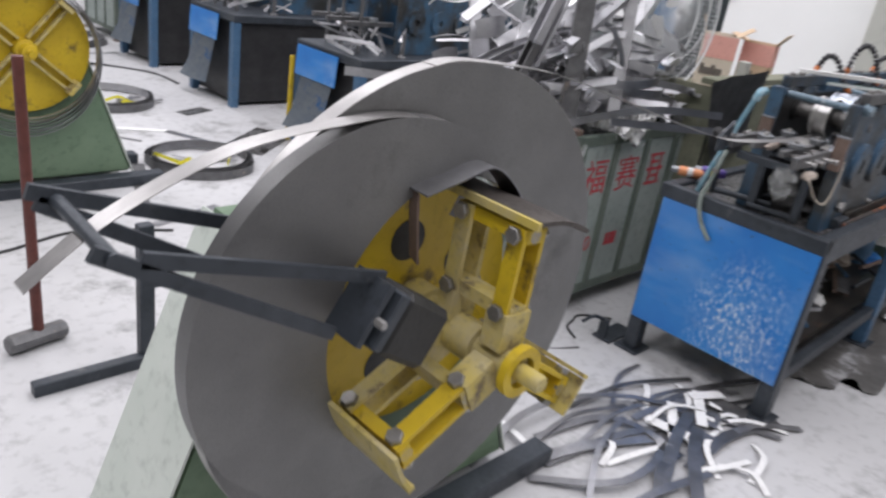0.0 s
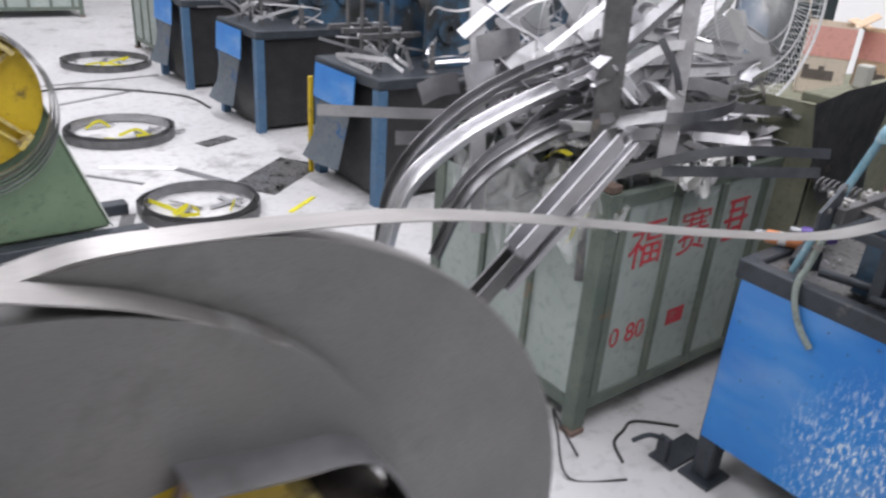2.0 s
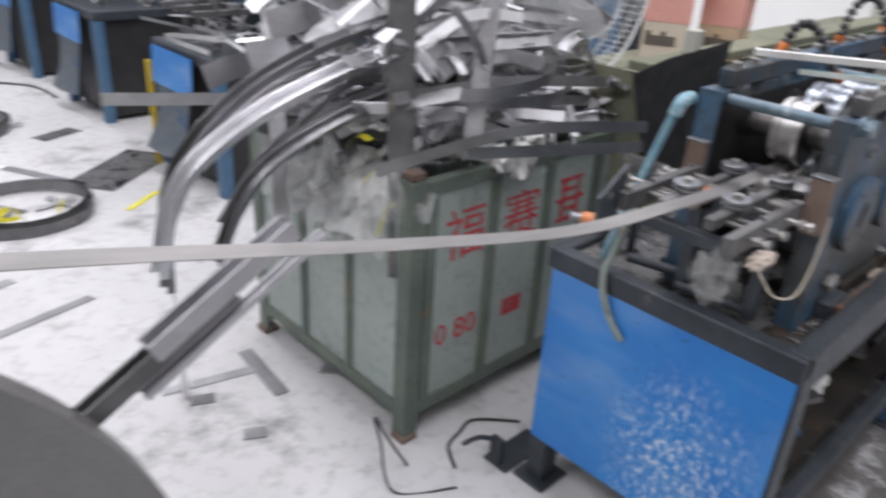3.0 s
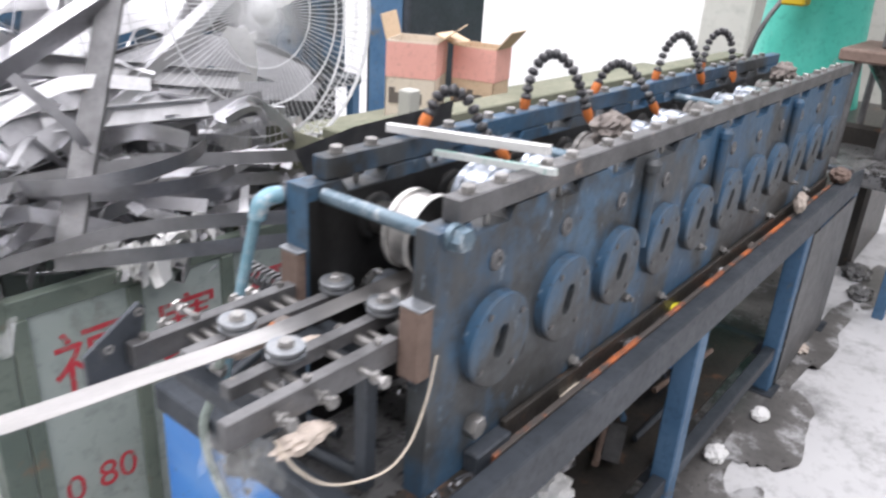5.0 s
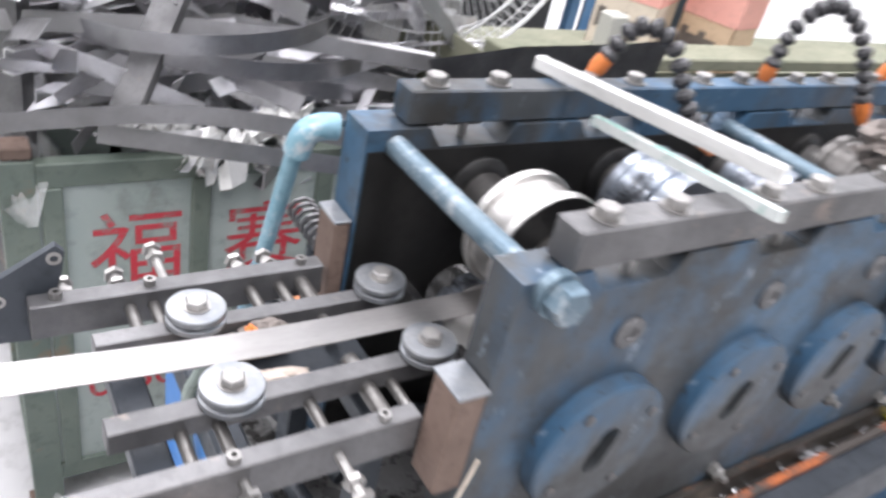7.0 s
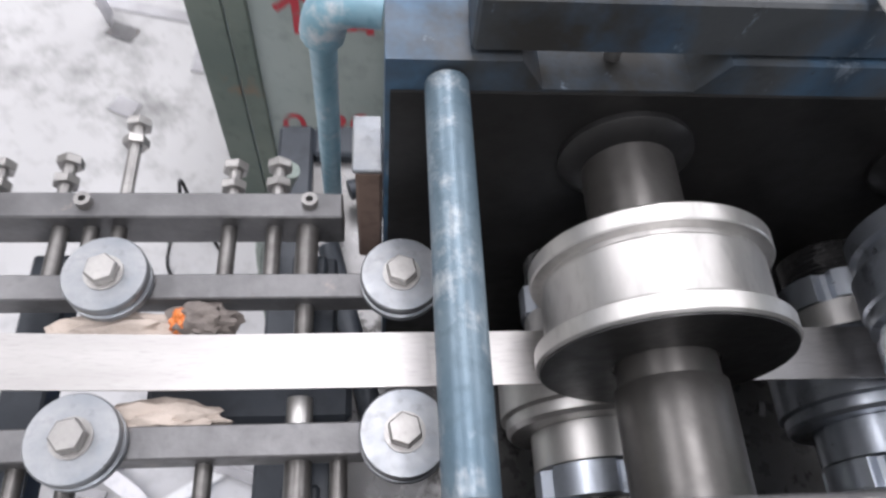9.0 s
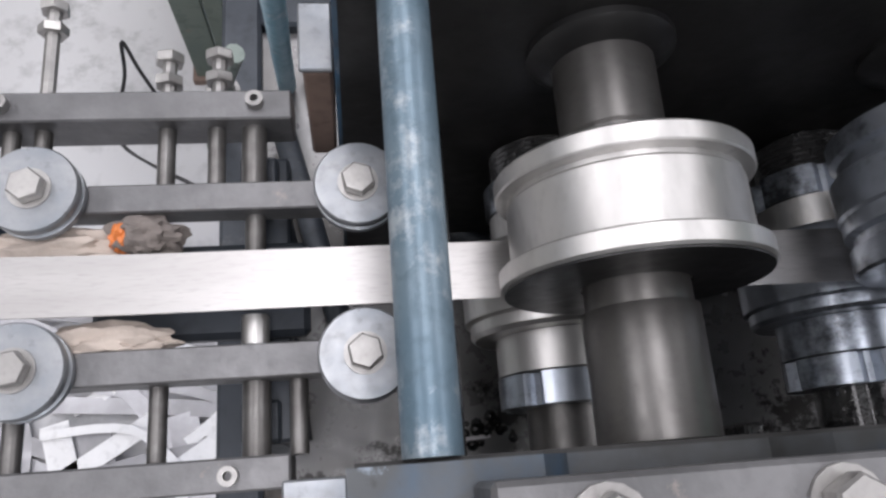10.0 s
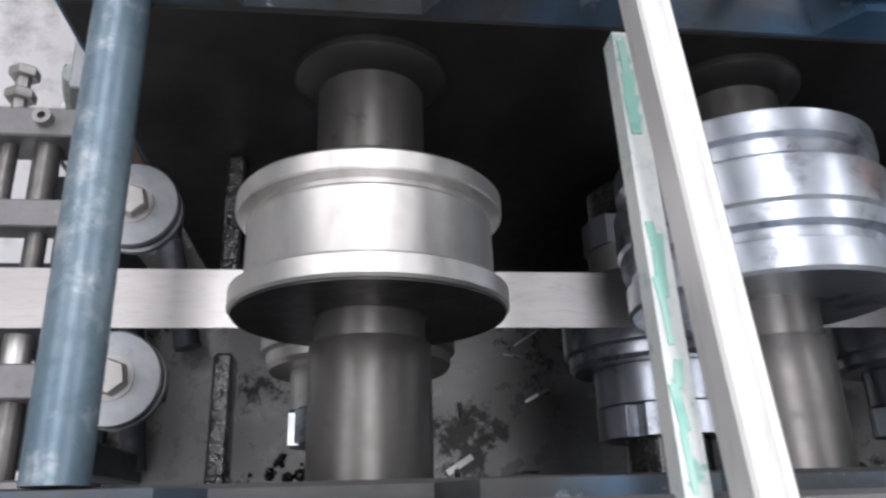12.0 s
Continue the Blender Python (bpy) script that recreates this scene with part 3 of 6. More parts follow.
for i, s in enumerate(STANDS):
    for ob, dx, y, z in ((fl, 0.006, NY0, ZL), (slot, 0.006, NY0, ZL), (shaft_end, 0.006, NY0, ZL), (cap, 0, NY0, ZU), (hole, 0.098, NY0, ZL - 0.058), (fcap, 0.006, FY1, ZL)):
        at = (s + dx, y, z)
        if i == 0:
            ob.location = Vector(at) - home(mach)
        else:
            again(ob, at)
    for k in range(4):
        a = 0.6 + k * math.pi / 2
        at = (s + 0.006 + 0.066 * math.cos(a), NY0, ZL + 0.066 * math.sin(a))
        if i == 0 and k == 0:
            fb.location = Vector(at) - home(mach)
        else:
            again(fb, at)
bm = hexa(B(), (2.789, NY0 - 0.010, 1.180), (0, -1, 0), 0.0185, 0.018)
lathe(bm, (2.789, NY0, 1.180), (0, -1, 0), [(0.021, 0), (0.021, 0.010)], 20)
part("tie_bolt", bm, TIEBLUE, mach)
bm = hexa(B(), (2.872, NY0, 0.822), (0, -1, 0), 0.021, 0.022)
part("plate_bolt", bm, BOLT, mach)
low_bolt = B()
lathe(low_bolt, (0, NY0, 0), (0, -1, 0), [(0.012, 0), (0.012, 0.002)], 14)
hexa(low_bolt, (0, NY0 - 0.002, 0), (0, -1, 0), 0.0105, 0.012)
rod(low_bolt, (0, NY0 - 0.013, 0), (0, NY0 - 0.024, 0), 0.0055, 10)
low_bolt = part("plate_bolt", low_bolt, BOLT, mach, origin=(0, NY0, 0))
low_bolt.location = Vector((STANDS[1] + 0.094, NY0, 0.798)) - home(mach)
for i in range(2, 10):
    again(low_bolt, (STANDS[i] + 0.09, NY0, 0.798 if i % 2 else 0.868))
part("angle_foot", box(B(), (2.86, 0.745, 0.735), (2.96, NY0, 0.775), 0.003), FRAME_, mach)
for i in (2, 4, 7):
    bs = lathe(B(), (STANDS[i] + 0.10, NY0 - 0.012, 0.99), (0, 0, 1), [(0.013, 0), (0.014, 0.16), (0.018, 0.165), (0.018, 0.18), (0.010, 0.19)], 16)
    part("grease_column", bs, MBLUE, mach, "upright blue column with pale nut")


# ---- rolls, which turn ----
CHROME_ROLL = [(0.030, 0), (0.0696, 0), (0.0710, 0.0015), (0.0710, 0.0105), (0.0695, 0.0118), (0.0650, 0.0122), (0.0640, 0.0140), (0.0636, 0.0455), (0.0625, 0.0470), (0.0625, 0.0495), (0.0688, 0.0505),
               (0.0695, 0.0515), (0.0695, 0.0600), (0.0682, 0.0615), (0.030, 0.0615)]
WET_ROLL = [(0.030, 0), (0.063, 0), (0.0645, 0.002), (0.0645, 0.016), (0.061, 0.018), (0.061, 0.023), (0.0655, 0.025), (0.0655, 0.034), (0.067, 0.036), (0.067, 0.058),
            (0.0655, 0.060), (0.061, 0.062), (0.061, 0.070), (0.0645, 0.072), (0.0645, 0.084), (0.062, 0.086), (0.030, 0.086)]
LOW_ROLL = [(0.030, 0), (0.060, 0), (0.0625, 0.003), (0.0625, 0.010), (0.066, 0.012), (0.066, 0.046), (0.0625, 0.048), (0.0625, 0.058), (0.060, 0.062), (0.030, 0.062)]


def toothed_nut(y0, d, r, n=5):
    """A lock nut with straight grooves cut along its rim."""
    bm = B()
    m = 60
    out = []
    for i in range(m):
        a = i * math.tau / m
        k = (i * n / m) % 1
        rr = r * (0.86 if k < 0.10 else 1.0)
        out.append((rr * math.cos(a), rr * math.sin(a)))
    A = [bm.verts.new((x, y0, z)) for x, z in out]
    C = [bm.verts.new((x, y0 + d, z)) for x, z in out]
    bm.faces.new(A)
    bm.faces.new(C[::-1])
    for i in range(m):
        j = (i + 1) % m
        bm.faces.new((A[i], C[i], C[j], A[j]))
    return bm


TURNING = []
for i, s in enumerate(STANDS):
    wet = WETROLL if i % 3 else SHAFT
    u = s + 0.004
    up = part("upper_shaft", lathe(B(), (u, NY1 + 0.001, ZU), (0, 1, 0), [(0.0305, 0), (0.0305, 0.065), (0.0302, 0.0655), (0.0278, 0.066), (0.0278, 0.162), (0.0292, 0.164), (0.0292, 0.220)], 40), SHAFT, mach,
              "dark ground steel shaft", origin=(u, CY, ZU))
    if i == 0:
        part("roll", lathe(B(), (u, 0.9015, ZU), (0, 1, 0), CHROME_ROLL, 64), CHROME, up, "bright flanged roll")
        # black ring paints the dark surroundings that the roll's side mirrors
        part("side_face", ring(B(), (u, 0.9014, ZU), (0, -1, 0), 0.029, 0.0690, 0.0012, 64), NEARBLACK, up, "black ring for the dark reflection on the roll's side")
    else:
        k_ = 1.1 if i == 1 else 1.0
        part("roll", lathe(B(), (u, 0.9065, ZU), (0, 1, 0), [(r_ * k_ if r_ > 0.04 else r_, d_) for r_, d_ in WET_ROLL], 64), WETROLL if i < 3 else wet, up, "stepped roll wet with oil")
    part("collar", lathe(B(), (u, FY0 - 0.012, ZU), (0, 1, 0), [(0.030, 0), (0.042, 0.007), (0.043, 0.008), (0.043, 0.012)], 40), NEARBLACK, up, "greasy black collar")
    low = part("lower_shaft", lathe(B(), (s, NY1 + 0.001, ZL), (0, 1, 0), [(0.029, 0), (0.029, 0.220)], 32), GREASE if i else SHAFT, mach, "greasy lower shaft", origin=(s, CY, ZL))
    part("roll", lathe(B(), (s, 0.8990, ZL), (0, 1, 0), LOW_ROLL, 56), WETROLL if i else CHROME, low, "lower roll wet with oil")
    part("sleeve", lathe(B(), (s, 0.872, ZL), (0, 1, 0), [(0.030, 0), (0.0455, 0.001), (0.0455, 0.0265)], 40), CHROME if i == 0 else WETROLL, low, "bright spacer sleeve")
    nut = toothed_nut(0.851, 0.0205, 0.0462)
    bmesh.ops.translate(nut, verts=nut.verts, vec=(s, 0, ZL))
    part("lock_nut", nut, WETROLL, low, "grooved lock nut shining with oil")
    nut = toothed_nut(0.988, 0.022, 0.0440)
    bmesh.ops.translate(nut, verts=nut.verts, vec=(s, 0, ZL))
    part("lock_nut", nut, WETROLL, low, "grooved lock nut shining with oil")
    part("sleeve", lathe(B(), (s, 0.962, ZL), (0, 1, 0), [(0.030, 0), (0.047, 0.001), (0.0415, 0.004), (0.0415, 0.0255)], 40), CHROME, low, "bright spacer sleeve")
    part("thread", lathe(B(), (s, 1.010, ZL), (0, 1, 0), [v for q in range(7) for v in ((0.036, 0.004 * q), (0.0378, 0.004 * q + 0.002))], 28), GREASE, low, "oily screw thread")
    TURNING += [(up, -1.0, i), (low, 1.0, i)]
# upright spacer posts between the stands
for i, s in enumerate(STANDS[:-1]):
    part("inner_post", box(B(), (s + 0.098, NY1, 0.74), (s + 0.112, NY1 + 0.010, 1.02), 0.002), GREASE, mach)
for y0_, y1_ in ((NY1, 0.905), (0.958, FY0)):
    part("cross_bar", box(B(), (2.816, y0_, 0.990), (2.828, y1_, 1.012), 0.002), GREASE, mach, "greasy black cross bar")

# ---- strip guide in front of the rolls ----
guide = thing("strip_guide", "steel strip guide with four grooved wheels and adjusting screws", "guide", (2.6, 0.93, 0.735))
part("outer_bar", box(B(), (2.447, 1.040, 0.998), (2.728, 1.0605, 1.035), 0.0012), BAR, guide, "grey flat bar with brown stains")
part("outer_bar", box(B(), (2.430, 0.812, 0.990), (2.724, 0.831, 1.030), 0.0012), BAR, guide, "grey flat bar with brown stains")
part("inner_bar", box(B(), (2.49, 0.9800, 1.008), (2.790, 0.9985, 1.030), 0.0010), BAR, guide)
part("inner_bar", box(B(), (2.48, 0.8750, 1.008), (2.790, 0.8955, 1.030), 0.0010), BAR, guide)
bm = B()
tri_ = ((2.392, 0.985), (2.456, 0.980), (2.478, 1.055), (2.481, 1.075), (2.474, 1.083), (2.430, 1.055), (2.392, 1.030))
fa, fb_ = [bm.verts.new((x, 1.0625, z)) for x, z in tri_], [bm.verts.new((x, 1.0705, z)) for x, z in tri_]
bm.faces.new(fa)
bm.faces.new(fb_[::-1])
for i in range(len(fa)):
    j = (i + 1) % len(fa)
    bm.faces.new((fa[i], fb_[i], fb_[j], fa[j]))
bracket = part("end_bracket", bm, FRAME_, guide, "dark three-cornered end plate")
for x, z in ((2.472, 1.070), (2.425, 1.030)):
    part("bracket_hole", ring(B(), (x, 1.0625, z), (0, -1, 0), 0.0035, 0.0065, 0.0015, 16), BOLT, bracket, "bright rim of a drilled hole")
part("under_plate", box(B(), (2.60, 0.905, 0.985), (2.735, 0.968, 0.999), 0.004), FRAME_, guide)
part("support_arm", box(B(), (2.500, 0.835, 0.960), (2.53, 1.038, 0.985), 0.002), FRAME_, guide)
part("support_post", box(B(), (2.690, 1.000, 0.752), (2.715, 1.030, 0.998), 0.002), FRAME_, guide)
part("support_post", box(B(), (2.690, 0.840, 0.752), (2.715, 0.866, 0.990), 0.002), FRAME_, guide)
part("brace", box(B(), (2.70, 0.84, 0.9605), (2.722, 1.035, 0.984), 0.002), FRAME_, guide)
for x, r in ((2.531, 0.0058), (2.552, 0.0055), (2.571, 0.0055), (2.647, 0.0058), (2.6785, 0.0058), (2.7025, 0.0082)):
    part("adjusting_rod", rod(B(), (x, 0.998, 1.018), (x, 1.041, 1.018), r, 14), RODSTEEL, guide)
for x, r in ((2.535, 0.0056), (2.566, 0.0058), (2.646, 0.0056), (2.703, 0.0085), (2.728, 0.0056)):
    part("adjusting_rod", rod(B(), (x, 0.831, 1.012), (x, 0.876, 1.012), r, 14), RODSTEEL, guide)
part("centre_rod", rod(B(), (2.7025, 0.950, 1.014), (2.7025, 0.981, 1.014), 0.0065, 14), RODSTEEL, guide)
part("centre_rod", rod(B(), (2.7025, 0.896, 1.014), (2.7025, 0.915, 1.014), 0.0085, 14), CHROME, guide)


def screw(x, y, z, out, length, two=True):
    bm = B()
    d = Vector((0, out, 0))
    p = Vector((x, y, z))
    rod(bm, p, p + d * length, 0.0048, 10)
    hexa(bm, p + d * (length - 0.001), d, 0.0098, 0.007, rng.uniform(0, 1))
    if two:
        hexa(bm, p + d * (length - 0.018), d, 0.0098, 0.007, rng.uniform(0, 1))
    return part("adjusting_screw", bm, BOLT, guide, "hexagon screw with lock nut")


for x, l in ((2.571, 0.070), (2.647, 0.030), (2.6795, 0.032), (2.527, 0.034), (2.480, 0.03)):
    screw(x, 1.0605, 1.018, 1, l, True)
for x, l in ((2.566, 0.03), (2.646, 0.045), (2.50, 0.03)):
    screw(x, 0.812, 1.012, -1, l, True)
for x, y, z in ((2.551, 1.051, 1.035), (2.705, 1.051, 1.035), (2.470, 1.051, 1.035), (2.69, 0.821, 1.030), (2.56, 0.821, 1.030)):
    part("socket_screw", ring(B(), (x, y, z), (0, 0, 1), 0.0026, 0.0056, 0.007, 16), BOLT, guide)
for x, y in ((2.578, 0.990), (2.7685, 0.9885), (2.578, 0.884), (2.7685, 0.8830)):
    w = part("guide_wheel", lathe(B(), (x, y, 1.0305), (0, 0, 1), [(0.024, 0), (0.0272, 0.002), (0.0272, 0.007), (0.0235, 0.0085), (0.0235, 0.0105), (0.0272, 0.012), (0.0272, 0.0165), (0.0262, 0.0180), (0.011, 0.0180)], 44), WHEEL, guide, "grooved grey steel wheel", origin=(x, y, 1.0305))
    bm = lathe(B(), (x, y, 1.0485), (0, 0, 1), [(0.0125, 0), (0.0125, 0.0012)], 24)
    hexa(bm, (x, y, 1.0497), (0, 0, 1), 0.0105, 0.0075, rng.uniform(0, 1))
    part("wheel_bolt", bm, BOLT, w, "hexagon head bolt")

# cloth rags tucked under the strip
def rag(name, c, size, mt, label, seed):
    bm = bmesh.new()
    bmesh.ops.create_icosphere(bm, subdivisions=4, radius=1)
    for v in bm.verts:
        k = 1 + 0.35 * noise.noise(v.co * 2.3 + Vector((seed, 0, 0))) + 0.16 * noise.noise(v.co * 6 + Vector((0, seed, 0)))
        v.co = Vector(c) + Vector([v.co[i] * size[i] * k for i in range(3)])
    return solo(name, bm, mt, label, "rag", c)


rag("rag", (2.585, 0.962, 1.0155), (0.045, 0.013, 0.012), CLOTH, "dirty pale cotton rag stuffed under the strip", 1)
rag("rag", (2.638, 0.967, 1.020), (0.022, 0.013, 0.014), CLOTHDARK, "oily dark cotton rag beside the guide bar", 4)
rag("rag", (2.624, 0.965, 1.024), (0.0075, 0.009, 0.008), ORANGE, "small orange cuff of a rag", 9)
rag("rag", (2.612, 0.902, 1.020), (0.042, 0.011, 0.012), CLOTH, "dirty pale cotton rag stuffed under the strip", 7)

# ---- the steel strip from the coil through the machine ----
path = smooth_path([(0.90, 0.9425, 1.306), (0.985, 0.9425, 1.3135), (1.224, 0.942, 1.290), (1.437, 0.941, 1.245), (1.764, 0.939, 1.163), (2.134, 0.936, 1.082), (2.42, 0.933, 1.0545), (2.60, CY, 1.0425), (2.757, CY, ZS), (3.0, CY, ZS)], 8)
path += [Vector((x, CY, ZS)) for x in (3.4, 4.0, 5.25)]
solo("steel_strip", sweep(B(), path, flat(0.036, 0.0014), (0, 1, 0)), STRIP, "bright flat steel strip running from coil to machine", "strip", (2.0, 0.94, 1.1))

# ---- loose bars, pipe and hoses on the machine ----
solo("aluminium_bar", sweep(B(), [(3.009, 1.108, 1.2395), (3.0095, 1.098, 1.2396), (3.022, 0.772, 1.265)], [(-0.0068, -0.007), (0.0068, -0.007), (0.0068, 0.007), (0.0055, 0.0085), (0.003, 0.0085), (0.0015, 0.005), (-0.0015, 0.005), (-0.003, 0.0085), (-0.0055, 0.0085), (-0.0068, 0.007)], (1, 0.06, 0)), ALU,
     "dull aluminium profile lying across the machine", "bar", (3.01, 0.93, 1.2395), "loose bars")
mb = thing("aluminium_bar", "thin aluminium bar with turquoise paint marks", "bar", (3.006, 0.88, 1.235), "loose bars")
part("bar", sweep(B(), [(3.0155, 1.000, 1.214), (3.0120, 0.750, 1.236)], flat(0.0095, 0.011), (1, 0.02, 0)), WHITEBAR, mb, "chipped white bar")
for i in range(18):
    t = rng.uniform(0.05, 0.85)
    x, y, z = 3.0145 - 0.0035 * t, 1.000 - 0.25 * t, 1.2199 + 0.022 * t
    l = rng.uniform(0.003, 0.012)
    part("paint_mark", sweep(B(), [(x + rng.uniform(-0.002, 0.002), y + l, z - l * 0.07), (x, y - l, z + l * 0.07)], flat(rng.uniform(0.002, 0.0045), 0.0008), (1, 0, 0)), TURQMARK, mb, "flaked turquoise paint")
pipe = thing("coolant_pipe", "light blue coolant pipe with elbow and rubber hose", "pipe", (2.70, 1.115, 0.752))
part("elbow", tube(B(), smooth_path([(2.757, 1.112, 1.163), (2.738, 1.114, 1.163), (2.723, 1.116, 1.154), (2.7175, 1.121, 1.130)], 4), 0.0150, 14), PIPEBLUE, pipe)
part("pipe_run", tube(B(), [(2.7175, 1.121, 1.140), (2.711, 1.170, 0.97), (2.706, 1.200, 0.86), (2.702, 1.228, 0.745)], 0.0098, 14), PIPEBLUE, pipe)
part("hose", tube(B(), smooth_path([(2.676, 1.150, 0.935), (2.660, 1.155, 0.885), (2.640, 1.165, 0.80), (2.626, 1.172, 0.755), (2.622, 1.162, 0.70), (2.624, 1.135, 0.645), (2.626, 1.095, 0.60)], 5), 0.0085, 10), HOSEGREY, pipe, "grey-green rubber hose end")
part("hose_clip", ring(B(), (2.655, 1.158, 0.862), (-0.2, 0.1, -0.9), 0.011, 0.015, 0.014, 16), BOLT, pipe)


def coolant_hose(pts, seed):
    t = thing("coolant_hose", "arched black segmented coolant hose with orange ends", "hose", pts[0], "coolant hoses")
    P = smooth_path(pts, 12)
    d, beads = 0.0, [P[0]]
    for a, b in zip(P, P[1:]):
        d += (b - a).length
        if d > 0.016:
            beads.append(b)
            d = 0.0
    for a, b in zip(beads, beads[1:]):
        part("segment", lathe(B(), a, b - a, [(0.007, 0), (0.0115, 0.004), (0.0125, 0.009), (0.0095, 0.014), (0.006, 0.0165)], 10), HOSE, t)
    for e, o in ((beads[0], beads[1]), (beads[-1], beads[-2])):
        part("nozzle", lathe(B(), e, e - o, [(0.011, -0.006), (0.012, 0.01), (0.006, 0.03)], 12), ORANGE, t, "orange nozzle")
    return t


HOSES = [[(3.08, 1.075, 1.255), (3.12, 1.06, 1.305), (3.17, 1.03, 1.29), (3.20, 1.0, 1.23), (3.25, 0.98, 1.19)],
         [(3.41, 1.07, 1.25), (3.415, 1.06, 1.315), (3.475, 1.04, 1.352), (3.55, 1.01, 1.31), (3.60, 0.985, 1.225)],
         [(3.74, 1.07, 1.25), (3.775, 1.06, 1.292), (3.85, 1.04, 1.30), (3.94, 1.01, 1.25), (4.0, 0.98, 1.18)],
         [(4.10, 1.07, 1.25), (4.12, 1.06, 1.32), (4.19, 1.04, 1.358), (4.27, 1.02, 1.32), (4.34, 1.0, 1.235)],
         [(4.45, 1.07, 1.25), (4.445, 1.06, 1.32), (4.50, 1.04, 1.352), (4.57, 1.02, 1.32), (4.60, 1.0, 1.22)]]
HOSES = [[(h[0][0] + (x - h[0][0]) * 0.68, y, z) for x, y, z in h] for h in HOSES]
for i, h in enumerate(HOSES):
    coolant_hose(h, i)
for x, y in ((3.50, 0.90), (4.85, 0.92)):
    rag("rag", (x, y, 1.205), (0.055, 0.04, 0.035), CLOTHDARK, "bunched grey rag lying on the rolls", x)

# ---- decoiler with the coil that feeds the machine ----
AX, AZ = 0.985, 0.797
UNWINDING = []


def a_frame(t, cx, y0, y1, top, half0, half1, mt, side_mt, label=""):
    """A sloping sheet box that carries a mandrel: wide on the floor, narrow at the hub."""
    bm = B()
    A = [bm.verts.new((cx + sx * h, y, z)) for y in (y0, y1) for sx, h, z in ((-1, half0, 0.06), (1, half0, 0.06), (1, half1, top), (-1, half1, top))]
    bm.faces.new(A[:4])
    bm.faces.new(A[4:][::-1])
    for i in range(4):
        j = (i + 1) % 4
        bm.faces.new((A[i], A[4 + i], A[4 + j], A[j]))
    bmesh.ops.bevel(bm, geom=bm.edges[:], offset=0.012, segments=2, affect="EDGES")
    part("stand_body", bm, mt, t, label)
    # the sides take the paler green, which carries the glare
    for s in (-1, 1):
        e = [(cx + s * (half0 + 0.004), y1, 0.06), (cx + s * (half1 + 0.004), y1, top)]
        part("edge_strip", sweep(B(), [(p[0], (y0 + y1) / 2, p[2]) for p in e], flat(y1 - y0 + 0.01, 0.006), (0, 1, 0)), side_mt, t, "green sheet side, paled for sun glare")
    for yy in (y0 - 0.05, y1 + 0.05):
        part("base_rail", box(B(), (cx - half0 - 0.15, yy - 0.04, 0), (cx + half0 + 0.15, yy + 0.04, 0.06), 0.004), FRAME_, t)


dec = thing("decoiler", "decoiler stand of green sheet with yellow expanding mandrel", "decoiler", (AX, 1.2, 0))
a_frame(dec, AX, 1.10, 1.35, 0.92, 0.61, 0.28, GREEN, GLAREGREEN, "green sheet stand")
part("bearing_block", box(B(), (AX - 0.12, 1.03, AZ - 0.12), (AX + 0.12, 1.0995, AZ + 0.12), 0.01), GREEN, dec)
man = part("mandrel", lathe(B(), (AX, 1.03, AZ), (0, -1, 0), [(0.055, 0), (0.055, 0.10), (0.042, 0.102), (0.042, 0.25), (0.030, 0.252), (0.030, 0.345), (0.018, 0.347), (0.018, 0.40), (0.015, 0.405)], 28), CREAM, dec, "dusty yellow mandrel shaft", origin=(AX, 0.9, AZ))
bm = ring(B(), (AX, 1.000, AZ), (0, -1, 0), 0.05, 0.285, 0.010, 56)
part("back_disc", bm, YELLOW, man, "big yellow disc")
# black discs on the yellow disc paint the shade of its cutouts
for k in range(5):
    a = radians(30 + 72 * k)
    c = Vector((AX + 0.15 * math.cos(a), 0.9895, AZ + 0.15 * math.sin(a)))
    part("disc_hole", lathe(B(), c, (0, -1, 0), [(0.045, 0), (0.045, 0.001)], 24), INSIDE, man, "black disc for a cutout's shade")
bm = B()
ring(bm, (AX, 0.690, AZ), (0, -1, 0), 0.032, 0.052, 0.018, 24)
part("hub_ring", bm, YELLOW, man, "worn yellow ring")
for k in range(3):
    a = radians(87 + 120 * k)
    u, w = Vector((math.cos(a), 0, math.sin(a))), Vector((-math.sin(a), 0, math.cos(a)))
    O = Vector((AX, 0, AZ))
    for y, d in ((0.735, 0.05), (0.865, 0.04)):
        part("hub_lug", sweep(B(), [O + u * 0.03 + Vector((0, y, 0)), O + u * 0.105 + Vector((0, y, 0))], flat(0.07, d), w), CREAM, man, "dusty hub lug")
